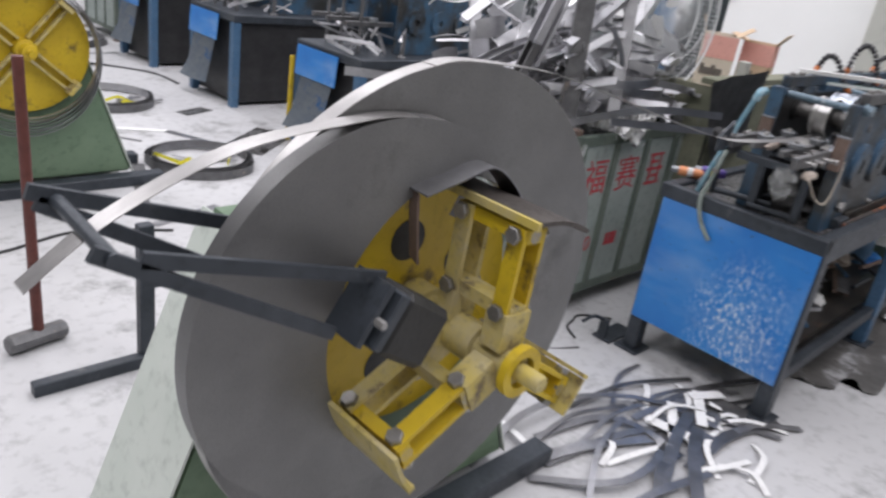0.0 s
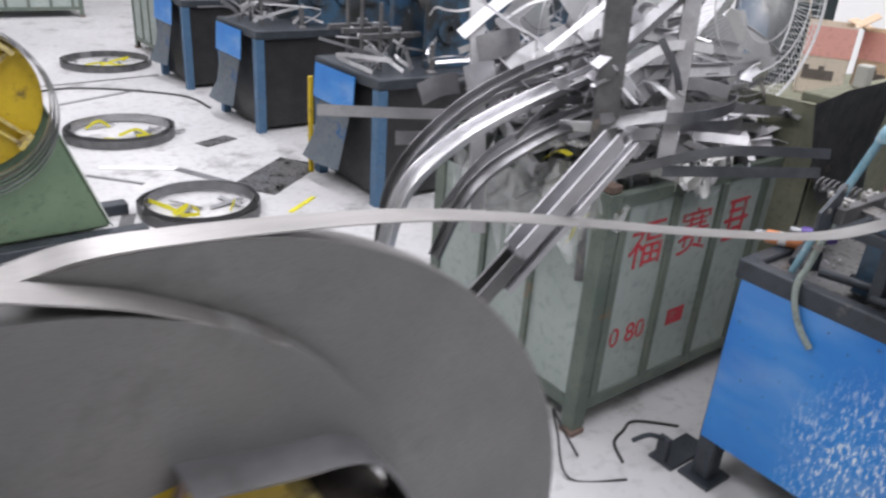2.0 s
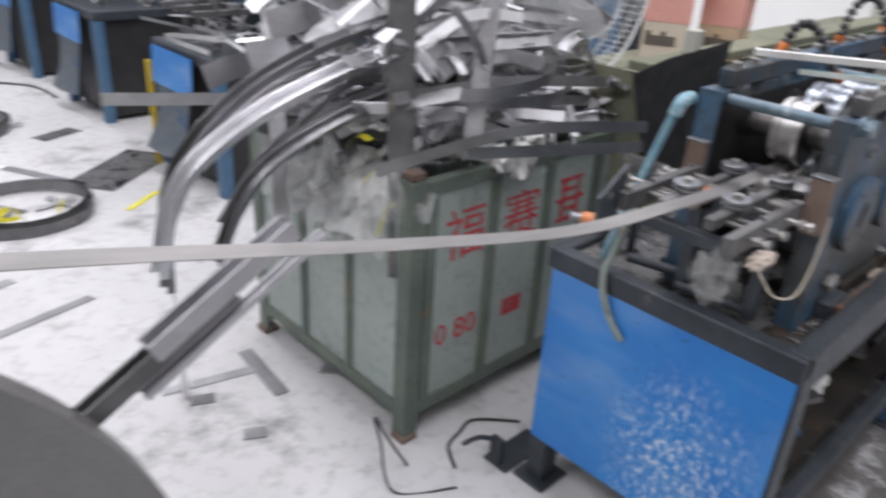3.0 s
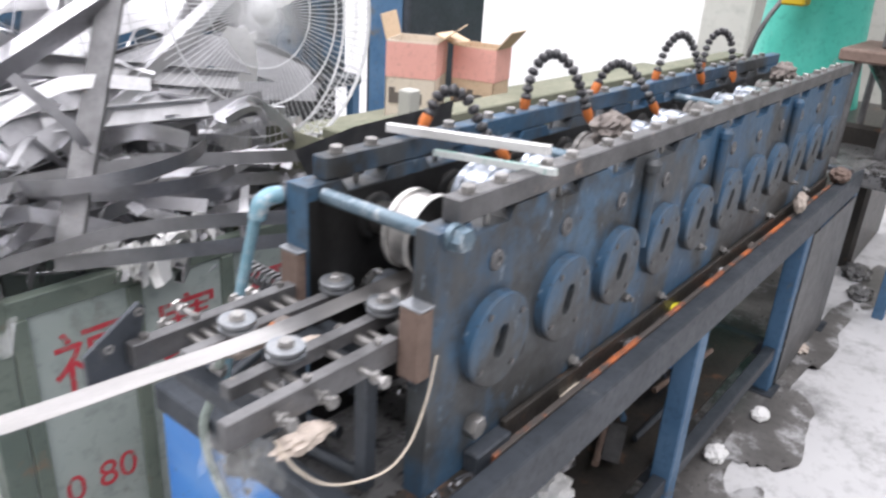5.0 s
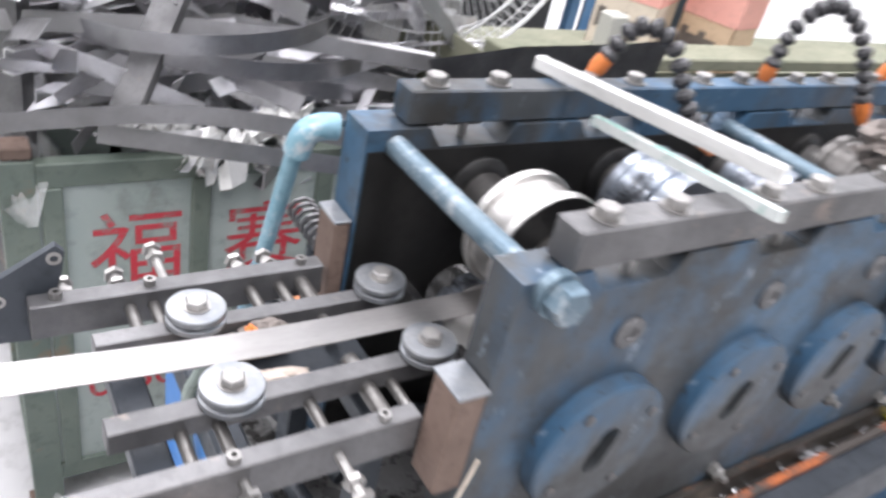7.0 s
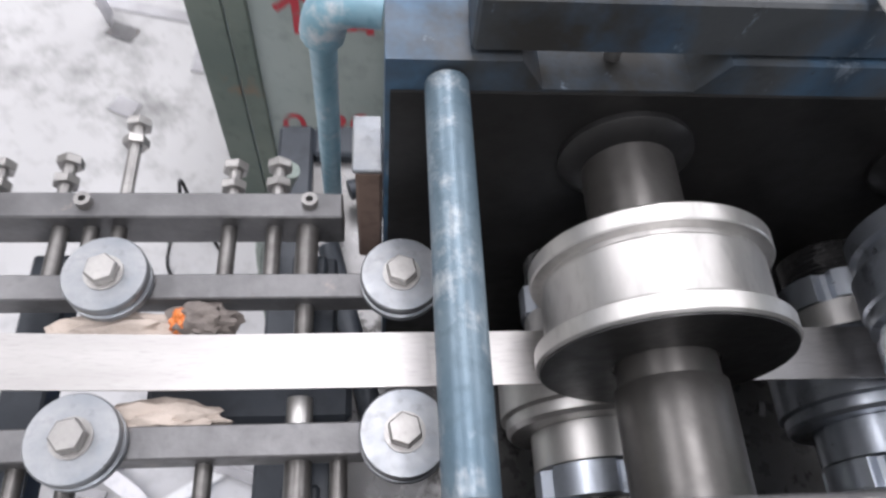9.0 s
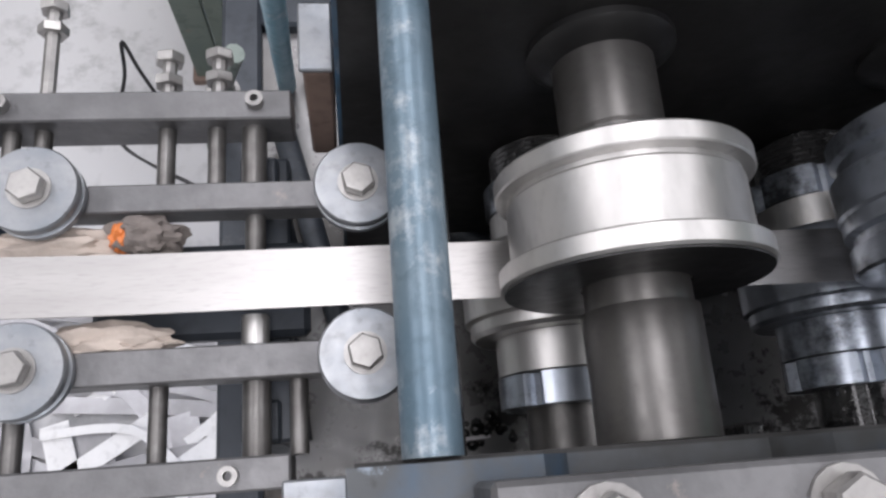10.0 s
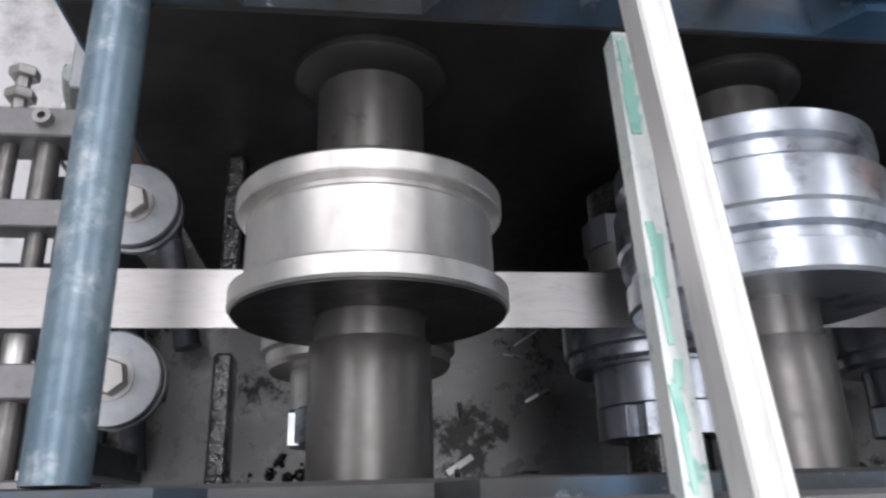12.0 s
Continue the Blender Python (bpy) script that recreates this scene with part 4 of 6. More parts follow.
for k in range(3):
    a = radians(87 + 120 * k)
    u, w = Vector((math.cos(a), 0, math.sin(a))), Vector((-math.sin(a), 0, math.cos(a)))
    O = Vector((AX, 0, AZ))
    for y in (0.865, 0.735):
        for side in (-1, 1):
            part("link", sweep(B(), [O + u * 0.085 + w * 0.026 * side + Vector((0, y, 0)), O + u * 0.270 + w * 0.026 * side + Vector((0, y, 0))], flat(0.036, 0.010), (0, 1, 0)), CREAM if y > 0.8 else YELLOW, man)
        for r in (0.103, 0.255):
            bb = B()
            p = O + u * r + Vector((0, y, 0))
            rod(bb, p - w * 0.032, p + w * 0.045, 0.011, 14)
            hexa(bb, p - w * 0.030, -w, 0.017, 0.014)
            hexa(bb, p + w * 0.034, w, 0.017, 0.012)
            lathe(bb, p + Vector((0, -0.012, 0)), (0, -1, 0), [(0.014, 0), (0.014, 0.008)], 14)
            part("link_bolt", bb, BOLT, man)
    for r in (0.103, 0.255):
        part("link_bar", sweep(B(), [O + u * r + Vector((0, 0.715, 0)), O + u * r + Vector((0, 0.885, 0))], flat(0.046, 0.026), w), YELLOW if r > 0.2 else CREAM, man, "yellow bar along the arm")
    bend = [(a + radians((4 - 5 * q) if k == 0 else (9 - 3 * q))) for q in range(7)]
    bm = B()
    rows_ = [[bm.verts.new(O + Vector((math.cos(e), 0, math.sin(e))) * r + Vector((0, y, 0))) for e in bend] for r, y in ((0.284, 0.692), (0.293, 0.692), (0.293, 0.985), (0.284, 0.985))]
    for q in range(4):
        for i in range(6):
            bm.faces.new((rows_[q][i], rows_[q][i + 1], rows_[(q + 1) % 4][i + 1], rows_[(q + 1) % 4][i]))
    bm.faces.new([r_[0] for r_ in rows_])
    bm.faces.new([r_[-1] for r_ in rows_][::-1])
    part("shoe", bm, SHOEDARK if k == 0 else CREAM, man, "curved shoe that carries the coil")
    e = a + radians(6 if k == 0 else 10.5)
    part("shoe_edge", sweep(B(), [O + Vector((math.cos(e), 0, math.sin(e))) * 0.287 + Vector((0, y, 0)) for y in (0.690, 0.985)], flat(0.009, 0.015), w), CREAM, man, "worn tan edge bar")
UNWINDING.append(man)

coil = thing("steel_coil", "dark grey steel strip coil with a telescoped front layer", "coil", (AX, 0.94, AZ))
bm = B()
cr = random.Random(5)
edge = [(0.300 + 0.2145 * k / 46, 0.9245 + (cr.random() ** 3) * 0.0006) for k in range(47)] + [(0.5145, 0.9605), (0.300, 0.9605)]
loops = [[bm.verts.new((AX + r * math.cos(i * math.tau / 160), y, AZ + r * math.sin(i * math.tau / 160))) for i in range(160)] for r, y in edge]
for A_, B_ in zip(loops, loops[1:] + loops[:1]):
    for i in range(160):
        bm.faces.new((A_[i], A_[(i + 1) % 160], B_[(i + 1) % 160], B_[i]))
part("wound_body", bm, COIL, coil, "flat edges of wound strip")
bm = ring(B(), (AX, 0.9255, AZ), (0, 1, 0), 0.5146, 0.5158, 0.034, 160)
part("outer_turn", bm, STRIP, coil, "bright outermost turn")
loose = thing("loose_coil_turns", "loose dark grey steel turns slipped forward on the coil", "coil", (AX, 0.90, AZ))
# the front layer: an eccentric crescent that stands one strip's width forward
FC, FR, HC, HR = Vector((0.812, 0.853)), 0.378, Vector((1.0, 0.822)), 0.306
n = 150
outer, inner = [], []
for i in range(n):
    th = math.tau * i / n
    d = Vector((math.cos(th), math.sin(th)))
    q = HC - FC
    b_ = q.dot(d)
    far = -b_ + math.sqrt(b_ * b_ - q.dot(q) + FR * FR)
    if far > HR + 0.004:
        outer.append((i, HC + d * far))
        inner.append((i, HC + d * HR))
k0 = next(k for k in range(len(outer)) if outer[k][0] - outer[k - 1][0] not in (1,))
outer, inner = outer[k0:] + outer[:k0], inner[k0:] + inner[:k0]
bm = B()
rows_ = []
for pts, y in ((inner, 0.8835), (outer, 0.8835), (outer, 0.9205), (inner, 0.9205)):
    rows_.append([bm.verts.new((p[0], y, p[1])) for _, p in pts])
for k in range(4):
    P_, Q_ = rows_[k], rows_[(k + 1) % 4]
    for i in range(len(P_) - 1):
        bm.faces.new((P_[i], P_[i + 1], Q_[i + 1], Q_[i]))
bm.faces.new([r[0] for r in rows_])
bm.faces.new([r[-1] for r in rows_][::-1])
part("front_layer", bm, COIL, loose, "telescoped turns standing forward")
tail = smooth_path([(0.90, 0.9015, 1.222), (0.80, 0.9015, 1.2325), (0.714, 0.9015, 1.229), (0.511, 0.900, 1.200), (0.334, 0.897, 1.126), (0.225, 0.895, 1.048)], 6)
part("loose_end", sweep(B(), tail, flat(0.036, 0.0014), (0, 1, 0)), STRIP, loose, "bright loose strip end")
arc = smooth_path([(0.838, 0.866, 1.106), (0.92, 0.866, 1.124), (1.0, 0.868, 1.140), (1.07, 0.872, 1.10), (1.12, 0.876, 1.045), (1.145, 0.88, 0.985)], 6)
part("inner_turn", sweep(B(), arc, flat(0.060, 0.003), (0, 1, 0)), SCRAP_DARK, coil, "bent dark inner turn")
part("inner_end", sweep(B(), [(0.848, 0.88, 1.100), (0.856, 0.88, 1.04), (0.875, 0.885, 0.96)], flat(0.035, 0.004), (0.3, 1, 0)), RUST, coil, "rusty inner strip end")
UNWINDING.append(coil)

arm = thing("keeper_arm", "dark steel fork arm with a black block beside the mandrel", "arm", (AX, 0.8, AZ), "coil keeper arms")
part("fork_bar", sweep(B(), [(0.335, 0.800, 1.105), (0.729, 0.800, 0.995)], flat(0.021, 0.010), (0, 0, 1)), FRAME_, arm)
part("fork_bar", sweep(B(), [(0.277, 0.800, 1.124), (0.637, 0.800, 0.916)], flat(0.021, 0.010), (0, 0, 1)), FRAME_, arm)
part("fork_bar", sweep(B(), [(0.265, 0.985, 1.137), (0.56, 0.985, 1.045)], flat(0.022, 0.010), (0, 0, 1)), FRAME_, arm)
part("fork_bar", sweep(B(), [(0.276, 0.985, 1.120), (0.52, 0.985, 0.98)], flat(0.022, 0.010), (0, 0, 1)), FRAME_, arm)
part("cross_pin", rod(B(), (0.30, 0.79, 1.113), (0.30, 0.995, 1.122), 0.010, 12), FRAME_, arm)
part("mount_plate", sweep(B(), [(0.655, 0.80, 0.905), (0.715, 0.80, 1.00)], flat(0.085, 0.012), (0, 1, 0)), FRAME_, arm)
bm = box(B(), (-0.05, -0.045, -0.058), (0.075, 0.045, 0.058), 0.012)
bmesh.ops.transform(bm, matrix=pose(0.765, 0.795, 0.905, 0, 32, 0), verts=bm.verts)
part("black_block", bm, RUBBER, arm, "heavy black rubber block")
bm = box(B(), (-0.075, -0.05, -0.052), (-0.052, 0.05, 0.052), 0.004)
bmesh.ops.transform(bm, matrix=pose(0.765, 0.795, 0.905, 0, 32, 0), verts=bm.verts)
part("clamp", bm, FRAME_, arm)
bm = hexa(B(), (0.675, 0.745, 0.955), (0, -1, 0), 0.008, 0.02)
part("clamp_bolt", bm, BOLT, arm)
UNWINDING.append(arm)
back = thing("keeper_arm", "grey steel channel arm reaching out behind the coil", "arm", (AX, 1.0, AZ), "coil keeper arms")
ku, kw = Vector((math.cos(radians(64)), 0, math.sin(radians(64)))), Vector((math.sin(radians(64)), 0, -math.cos(radians(64))))
KO = Vector((AX, 0, AZ))
for nm, r0, r1, y, off, sec, mt, lab in (("outer_channel", 0.595, 0.790, 0.985, -0.010, 0.025, SCRAP_DULL, "drilled grey channel"), ("inner_channel", 0.20, 0.70, 1.000, 0.012, 0.021, BAR, ""), ("side_bar", 0.56, 0.822, 0.995, 0.031, 0.014, SCRAP_DULL, "bright side bar")):
    part(nm, sweep(B(), [KO + ku * r0 + kw * off + Vector((0, y, 0)), KO + ku * r1 + kw * off + Vector((0, y, 0))], channel(sec, 0.024 if sec > 0.02 else 0.010, 0.003), (0, 1, 0)), mt, back, lab)
# black discs paint the shade inside the drilled holes
for r in (0.66, 0.672, 0.74):
    part("bolt_hole", lathe(B(), KO + ku * r - kw * 0.0122 + Vector((0, 0.985, 0)), -kw, [(0.0045, -0.002), (0.0045, 0.0015)], 12), INSIDE, back, "black disc for a drilled hole's shade")
UNWINDING.append(back)

ham = thing("sledge_hammer", "sledge hammer standing on its steel head, brown handle", "hammer", (0.669, 2.462, 0))
part("handle", rod(B(), (0.669, 2.462, 0.06), (0.669, 2.462, 1.0), 0.019, 16, 0.017), BROWNPIPE, ham)
part("head", lathe(B(), (0.565, 2.44, 0.035), (1, 0.2, 0), [(0.028, 0), (0.035, 0.01), (0.034, 0.19), (0.028, 0.2)], 8, math.pi / 8), BAR, ham, "worn octagonal steel head")
st = thing("steel_stand", "dark low steel stand with a leaning bar", "stand", (0.93, 2.19, 0))
part("post", box(B(), (0.905, 2.17, 0), (0.955, 2.21, 0.52), 0.003), FRAME_, st)
part("stub", rod(B(), (0.955, 2.185, 0.30), (1.0, 2.185, 0.30), 0.016, 12), FRAME_, st)
part("foot", box(B(), (0.56, 2.15, 0), (0.915, 2.19, 0.045), 0.003), FRAME_, st)

# ---- second and third decoilers beyond ----
def reel(cx, cy, cz, r, name_label, rings=7):
    t = thing("decoiler", name_label, "decoiler", (cx, cy + 0.3, 0), "idle decoilers")
    a_frame(t, cx, cy + 0.08, cy + 0.34, cz + 0.12, 0.52, 0.24, GREEN, GLAREGREEN, "green sheet stand")
    part("back_disc", ring(B(), (cx, cy + 0.055, cz), (0, -1, 0), 0.03, r * 0.86, 0.012, 48), YELLOW, t, "yellow disc")
    part("hub", lathe(B(), (cx, cy + 0.08, cz), (0, -1, 0), [(0.05, 0), (0.05, 0.10), (0.035, 0.105), (0.035, 0.15), (0.018, 0.155), (0.018, 0.19)], 20), YELLOW, t)
    for k in range(4):
        a = radians(48 + 90 * k)
        u, w = Vector((math.cos(a), 0, math.sin(a))), Vector((-math.sin(a), 0, math.cos(a)))
        O = Vector((cx, cy + 0.02, cz))
        for s_ in (-1, 1):
            part("arm_bar", sweep(B(), [O + u * 0.05 + w * 0.022 * s_, O + u * r * 0.80 + w * 0.022 * s_], flat(0.03, 0.012), (0, 1, 0)), CREAM, t)
        part("arm_end", sweep(B(), [O + u * r * 0.78 + Vector((0, -0.05, 0)), O + u * r * 0.78 + Vector((0, 0.04, 0))], flat(0.075, 0.02), w), CREAM, t)
    for k in range(rings):
        rr = r * (0.90 + 0.018 * k)
        off = 0.010 * math.sin(k * 2.1)
        rb = ring(B(), (cx + off, cy - 0.035 + 0.012 * k, cz - 0.012 * k), (0, 1, 0), rr, rr + 0.0025, 0.020, 56)
        part("wire_turn", rb, SCRAP_DARK, t, "loose dark strip turn")
    return t


reel(1.085, 3.86, 0.735, 0.355, "green decoiler stand with yellow disc and few loose turns")
reel(1.02, 5.65, 0.76, 0.36, "farther green decoiler stand with yellow disc", 4)
reel(0.95, 8.6, 0.74, 0.36, "distant green decoiler stand with yellow disc", 3)

# ---- steel scrap bins ----
def scrap_bin(x0, y0, x1, y1, top, label, words=True):
    t = thing("scrap_bin", label, "bin", ((x0 + x1) / 2, (y0 + y1) / 2, 0), "scrap bins")
    e = 0.055
    for a, b, nm in (((x0 + 0.008, y0 + 0.008, 0.10), (x1 - 0.008, y0 + 0.012, top - 0.02), "side_sheet"), ((x0 + 0.008, y1 - 0.012, 0.10), (x1 - 0.008, y1 - 0.008, top - 0.02), "side_sheet"),
                     ((x0 + 0.008, y0 + 0.012, 0.10), (x0 + 0.012, y1 - 0.012, top - 0.12), "end_sheet"), ((x1 - 0.012, y0 + 0.012, 0.10), (x1 - 0.008, y1 - 0.012, top - 0.02), "end_sheet"),
                     ((x0 + 0.012, y0 + 0.012, 0.10), (x1 - 0.012, y1 - 0.012, 0.108), "bottom_sheet")):
        part(nm, box(B(), a, b), BINSKIN, t)
    for cx, sx in ((x0, 1), (x1, -1)):
        for cy, sy in ((y0, 1), (y1, -1)):
            bm = B()
            box(bm, (min(cx, cx + sx * e), min(cy, cy + sy * 0.007), 0.02), (max(cx, cx + sx * e), max(cy, cy + sy * 0.007), top + 0.005), 0.001)
            box(bm, (min(cx, cx + sx * 0.007), min(cy + sy * 0.007, cy + sy * e), 0.02), (max(cx, cx + sx * 0.007), max(cy + sy * 0.007, cy + sy * e), top + 0.005), 0.001)
            part("corner_post", bm, BINRIB, t)
            part("foot", box(B(), (cx - 0.03 + sx * 0.02, cy - 0.03 + sy * 0.02, 0), (cx + 0.03 + sx * 0.02, cy + 0.03 + sy * 0.02, 0.02), 0.002), RUST, t, "rusty foot plate")
            part("post_cap", box(B(), (cx - 0.014 + sx * 0.022, cy - 0.014 + sy * 0.022, top + 0.005), (cx + 0.024 + sx * 0.03, cy + 0.024 + sy * 0.03, top + 0.028), 0.003), RUST, t, "rusty stacking cup")
    for y in (y0, y1 - 0.03):
        for z in (0.085, top - 0.045):
            part("long_rail", box(B(), (x0 + e, y, z), (x1 - e, y + 0.03, z + 0.045), 0.002), BINRIB, t)
    for x in (x0, x1 - 0.03):
        part("end_rail", box(B(), (x, y0 + e, 0.085), (x + 0.03, y1 - e, 0.13), 0.002), BINRIB, t)
    part("end_rail", box(B(), (x1 - 0.03, y0 + e, top - 0.045), (x1, y1 - e, top), 0.002), BINRIB, t)
    k = x0 + 0.060
    while k < x1 - 0.08:
        for y in (y0 - 0.004, y1 - 0.012):
            part("rib", box(B(), (k, y, 0.13), (k + 0.034, y + 0.016, top - 0.045), 0.002), BINRIB, t)
        k += 0.250
    for y in (y0 + 0.27, y0 + 0.52):
        for x in (x0 - 0.004, x1 - 0.012):
            part("rib", box(B(), (x, y, 0.13), (x + 0.016, y + 0.026, top - 0.10), 0.002), BINRIB, t)
    if words:
        M = lambda x, z: Matrix.Translation((x, y0 + 0.0065, z)) @ pose(0, 0, 0, 90, 0, 0)
        lettering("0 80", 0.100, REDPAINT, M(x0 + 0.203, 0.300), "stencil_number", t, "red stencilled number")
        lettering("\u798f", 0.175, REDPAINT, M(x0 + 0.216, 0.590), "stencil_character", t, "red painted character")
        lettering("\u8d5b", 0.175, REDPAINT, M(x0 + 0.460, 0.585), "stencil_character", t, "red painted character")
        for i in (1,):
            for j, (dz, w_) in enumerate(((0.0, 0.13), (0.035, 0.09), (0.07, 0.14), (0.105, 0.10), (0.14, 0.12))):
                xx = x0 + 0.70
                part("stencil_stroke", box(B(), (xx - w_ / 2, y0 + 0.0055, 0.57 + dz), (xx + w_ / 2, y0 + 0.0072, 0.584 + dz)), REDPAINT, t)
            for dx in (-0.045, 0.03):
                xx = x0 + 0.70 + dx
                part("stencil_stroke", box(B(), (xx, y0 + 0.0052, 0.57), (xx + 0.016, y0 + 0.0070, 0.72)), REDPAINT, t)
            if i:
                part("stencil_stroke", box(B(), (x0 + 0.41, y0 + 0.0055, 0.30), (x0 + 0.50, y0 + 0.0072, 0.36)), REDPAINT, t)
    return t


BX0, BY0, BX1, BY1, BT = 2.455, 1.665, 3.60, 2.50, 0.845
scrap_bin(BX0, BY0, BX1, BY1, BT, "grey-green ribbed steel scrap bin, heaped full, on the floor")
scrap_bin(3.10, 7.95, 4.3, 8.80, 0.85, "grey-green ribbed steel scrap bin in the distance", False)
scrap_bin(1.9, 11.0, 3.1, 11.9, 0.85, "grey-green steel scrap bin by the far wall", False)

# the heap: long pieces first
def scrap(pts, sec, side, mt=None, label="bent bright steel scrap strip on the heap", k=6):
    P = smooth_path(pts, k) if len(pts) > 2 else [Vector(p) for p in pts]
    c = sum(P, Vector()) / len(P)
    return solo("scrap_strip", sweep(B(), P, sec, side), mt or SCRAP, label, "scrap metal", c, "scrap in the bin")


CH = channel(0.05, 0.022, 0.003)
CHW = channel(0.072, 0.030, 0.003)
UPR = "upright steel channel offcut in the scrap heap"
scrap([(2.47, 1.72, 0.55), (2.50, 1.80, 1.62)], CHW, (1, -0.9, 0), BAR, UPR)
scrap([(2.64, 1.645, 0.94), (2.96, 1.885, 1.55)], CH, (1, -0.9, 0), BAR, UPR)
scrap([(2.30, 2.05, 0.62), (2.52, 2.45, 1.55)], CH, (1, -0.6, 0), SCRAP, UPR)
scrap([(3.05, 2.2, 0.6), (3.02, 2.3, 1.5)], CH, (1, -0.5, 0), SCRAP_DARK, UPR)
scrap([(3.34, 1.92, 0.6), (3.35, 1.92, 1.15)], CH, (1, -0.5, 0), SCRAP, UPR)
scrap([(2.98, 1.95, 0.7), (2.95, 1.9, 1.14)], CH, (1, -0.5, 0), SCRAP_DARK, UPR)
ARC = "long arched steel channel hanging out of the bin"
scrap([(1.93, 2.03, 0.60), (1.99, 2.02, 0.82), (2.14, 2.0, 0.95), (2.35, 1.98, 1.04), (2.65, 1.97, 1.12), (3.0, 2.0, 1.195), (3.42, 2.05, 1.27)], channel(0.05, 0.026, 0.003), (0, 1, 0.35), SCRAP, ARC)
scrap([(1.98, 2.12, 0.50), (2.02, 2.12, 0.80), (2.18, 2.08, 1.0), (2.42, 2.05, 1.12), (2.75, 2.05, 1.19)], CH, (0, 1, 0.1), SCRAP_DARK, ARC)
scrap([(2.02, 1.90, 0.66), (2.12, 1.88, 0.86), (2.32, 1.86, 0.97), (2.6, 1.86, 1.03), (2.8, 1.9, 1.06)], channel(0.036, 0.018, 0.002), (0, 1, 0.5), SCRAP_DARK, ARC)
scrap([(2.05, 2.25, 0.62), (2.16, 2.2, 0.85), (2.36, 2.15, 1.02), (2.62, 2.1, 1.08)], channel(0.034, 0.016, 0.002), (0, 1, 0.1), SCRAP, ARC)
scrap([(2.10, 2.0, 0.70), (2.25, 1.96, 0.90), (2.5, 1.92, 1.0), (2.9, 1.9, 1.05)], CH, (0, 1, 0.3), SCRAP, ARC)
UPPER = "broad bent steel band on top of the heap"
scrap([(2.60, 1.80, 1.16), (2.845, 1.88, 1.20), (3.14, 1.92, 1.262), (3.35, 1.92, 1.215), (3.52, 1.90, 1.15)], flat(0.085, 0.003), (0, 0.5, 1), SCRAP_DULL, UPPER)
scrap([(2.60, 1.75, 1.10), (2.84, 1.82, 1.155), (3.2, 1.86, 1.16), (3.5, 1.86, 1.125)], flat(0.05, 0.003), (0, 0.4, 1), SCRAP_DULL, UPPER)
scrap([(2.70, 1.80, 1.10), (2.92, 1.87, 1.215), (3.10, 1.92, 1.31), (3.30, 1.98, 1.42)], CHW, (0.3, -1, 0.3), SCRAP, UPPER)
scrap([(2.75, 2.0, 1.15), (3.1, 2.05, 1.23), (3.4, 2.0, 1.22), (3.55, 1.9, 1.12)], CHW, (0, 0.6, 1), SCRAP_DULL, UPPER)
for z0, lab in ((1.055, 0), (0.985, 1), (0.92, 2), (1.02, 3)):
    scrap([(2.45 + 0.1 * lab, 1.75, z0), (2.82, 1.70 + 0.06 * lab, z0 + 0.01), (3.15, 1.66 + 0.05 * lab, z0 - 0.02), (3.42, 1.70 + 0.07 * lab, z0 - 0.07)], flat(0.032, 0.003), (0, 0.35, 1), SCRAP_DARK if lab % 2 == 0 else SCRAP, "dark curved steel strip across the bin")
RINGL = "loose ring of dark strip on the heap"
for cx, cy, cz, r, tilt in ((2.82, 1.80, 1.07, 0.24, 0.2), (2.88, 1.84, 1.02, 0.28, -0.15), (2.75, 1.86, 0.97, 0.22, 0.3), (3.05, 1.85, 0.95, 0.2, -0.3)):
    scrap([(cx + r * math.cos(a * 0.4), cy + r * 0.75 * math.sin(a * 0.4), cz + tilt * r * math.cos(a * 0.4) * 0.4) for a in range(0, 15)], flat(0.034, 0.002), (0, 0, 1), SCRAP_DARK, RINGL, 3)
scrap([(2.35, 1.69, 0.90), (2.72, 1.55, 0.98), (3.04, 1.37, 0.985)], flat(0.030, 0.003), (0, 0.2, 1), SCRAP_DARK, "dark strip end sticking out over the table")
scrap([(2.6, 1.62, 0.92), (3.0, 1.48, 0.90), (3.12, 1.42, 0.90)], flat(0.032, 0.003), (0, 0.3, 1), SCRAP_DARK, "dark strip end sticking out over the table")
LEAN = "grey steel channel leaning from the bin to the floor"
scrap([(2.05, 2.28, 0.0), (2.03, 2.22, 0.36), (1.97, 2.1, 0.62)], flat(0.05, 0.002), (0, 1, 0.3), SCRAP, LEAN)
scrap([(2.063, 2.70, 0.89), (2.40, 2.60, 0.868), (2.7, 2.44, 0.866), (2.9, 2.3, 0.86)], flat(0.04, 0.002), (0, 0.2, 1), SCRAP, "flat bright strip sticking out of the heap")
scrap([(2.30, 2.55, 0.80), (2.52, 2.52, 0.79), (2.8, 2.4, 0.84)], flat(0.05, 0.002), (0, 0.2, 1), SCRAP, "flat bright strip sticking out of the heap")
for (x, y, z), (dx, dy, dz), w in (((2.27, 2.14, 1.10), (0.16, 0.05, 0.0), 0.075), ((2.40, 2.25, 1.16), (0.18, 0.0, 0.02), 0.085), ((2.22, 2.3, 1.02), (0.2, 0.06, 0.01), 0.07), ((2.55, 2.2, 1.22), (0.15, 0.05, 0.03), 0.09), ((2.62, 2.35, 1.28), (0.1, 0.1, 0.12), 0.1)):
    scrap([(x, y, z), (x + dx * 0.5, y + dy - 0.03, z + dz + 0.005), (x + dx, y + dy, z + dz)], flat(w, 0.0015), (0, 0.3, 1), SCRAP, "short wide bright steel offcut on the heap")
TOPC = "long bright steel channel laid across the top of the heap"
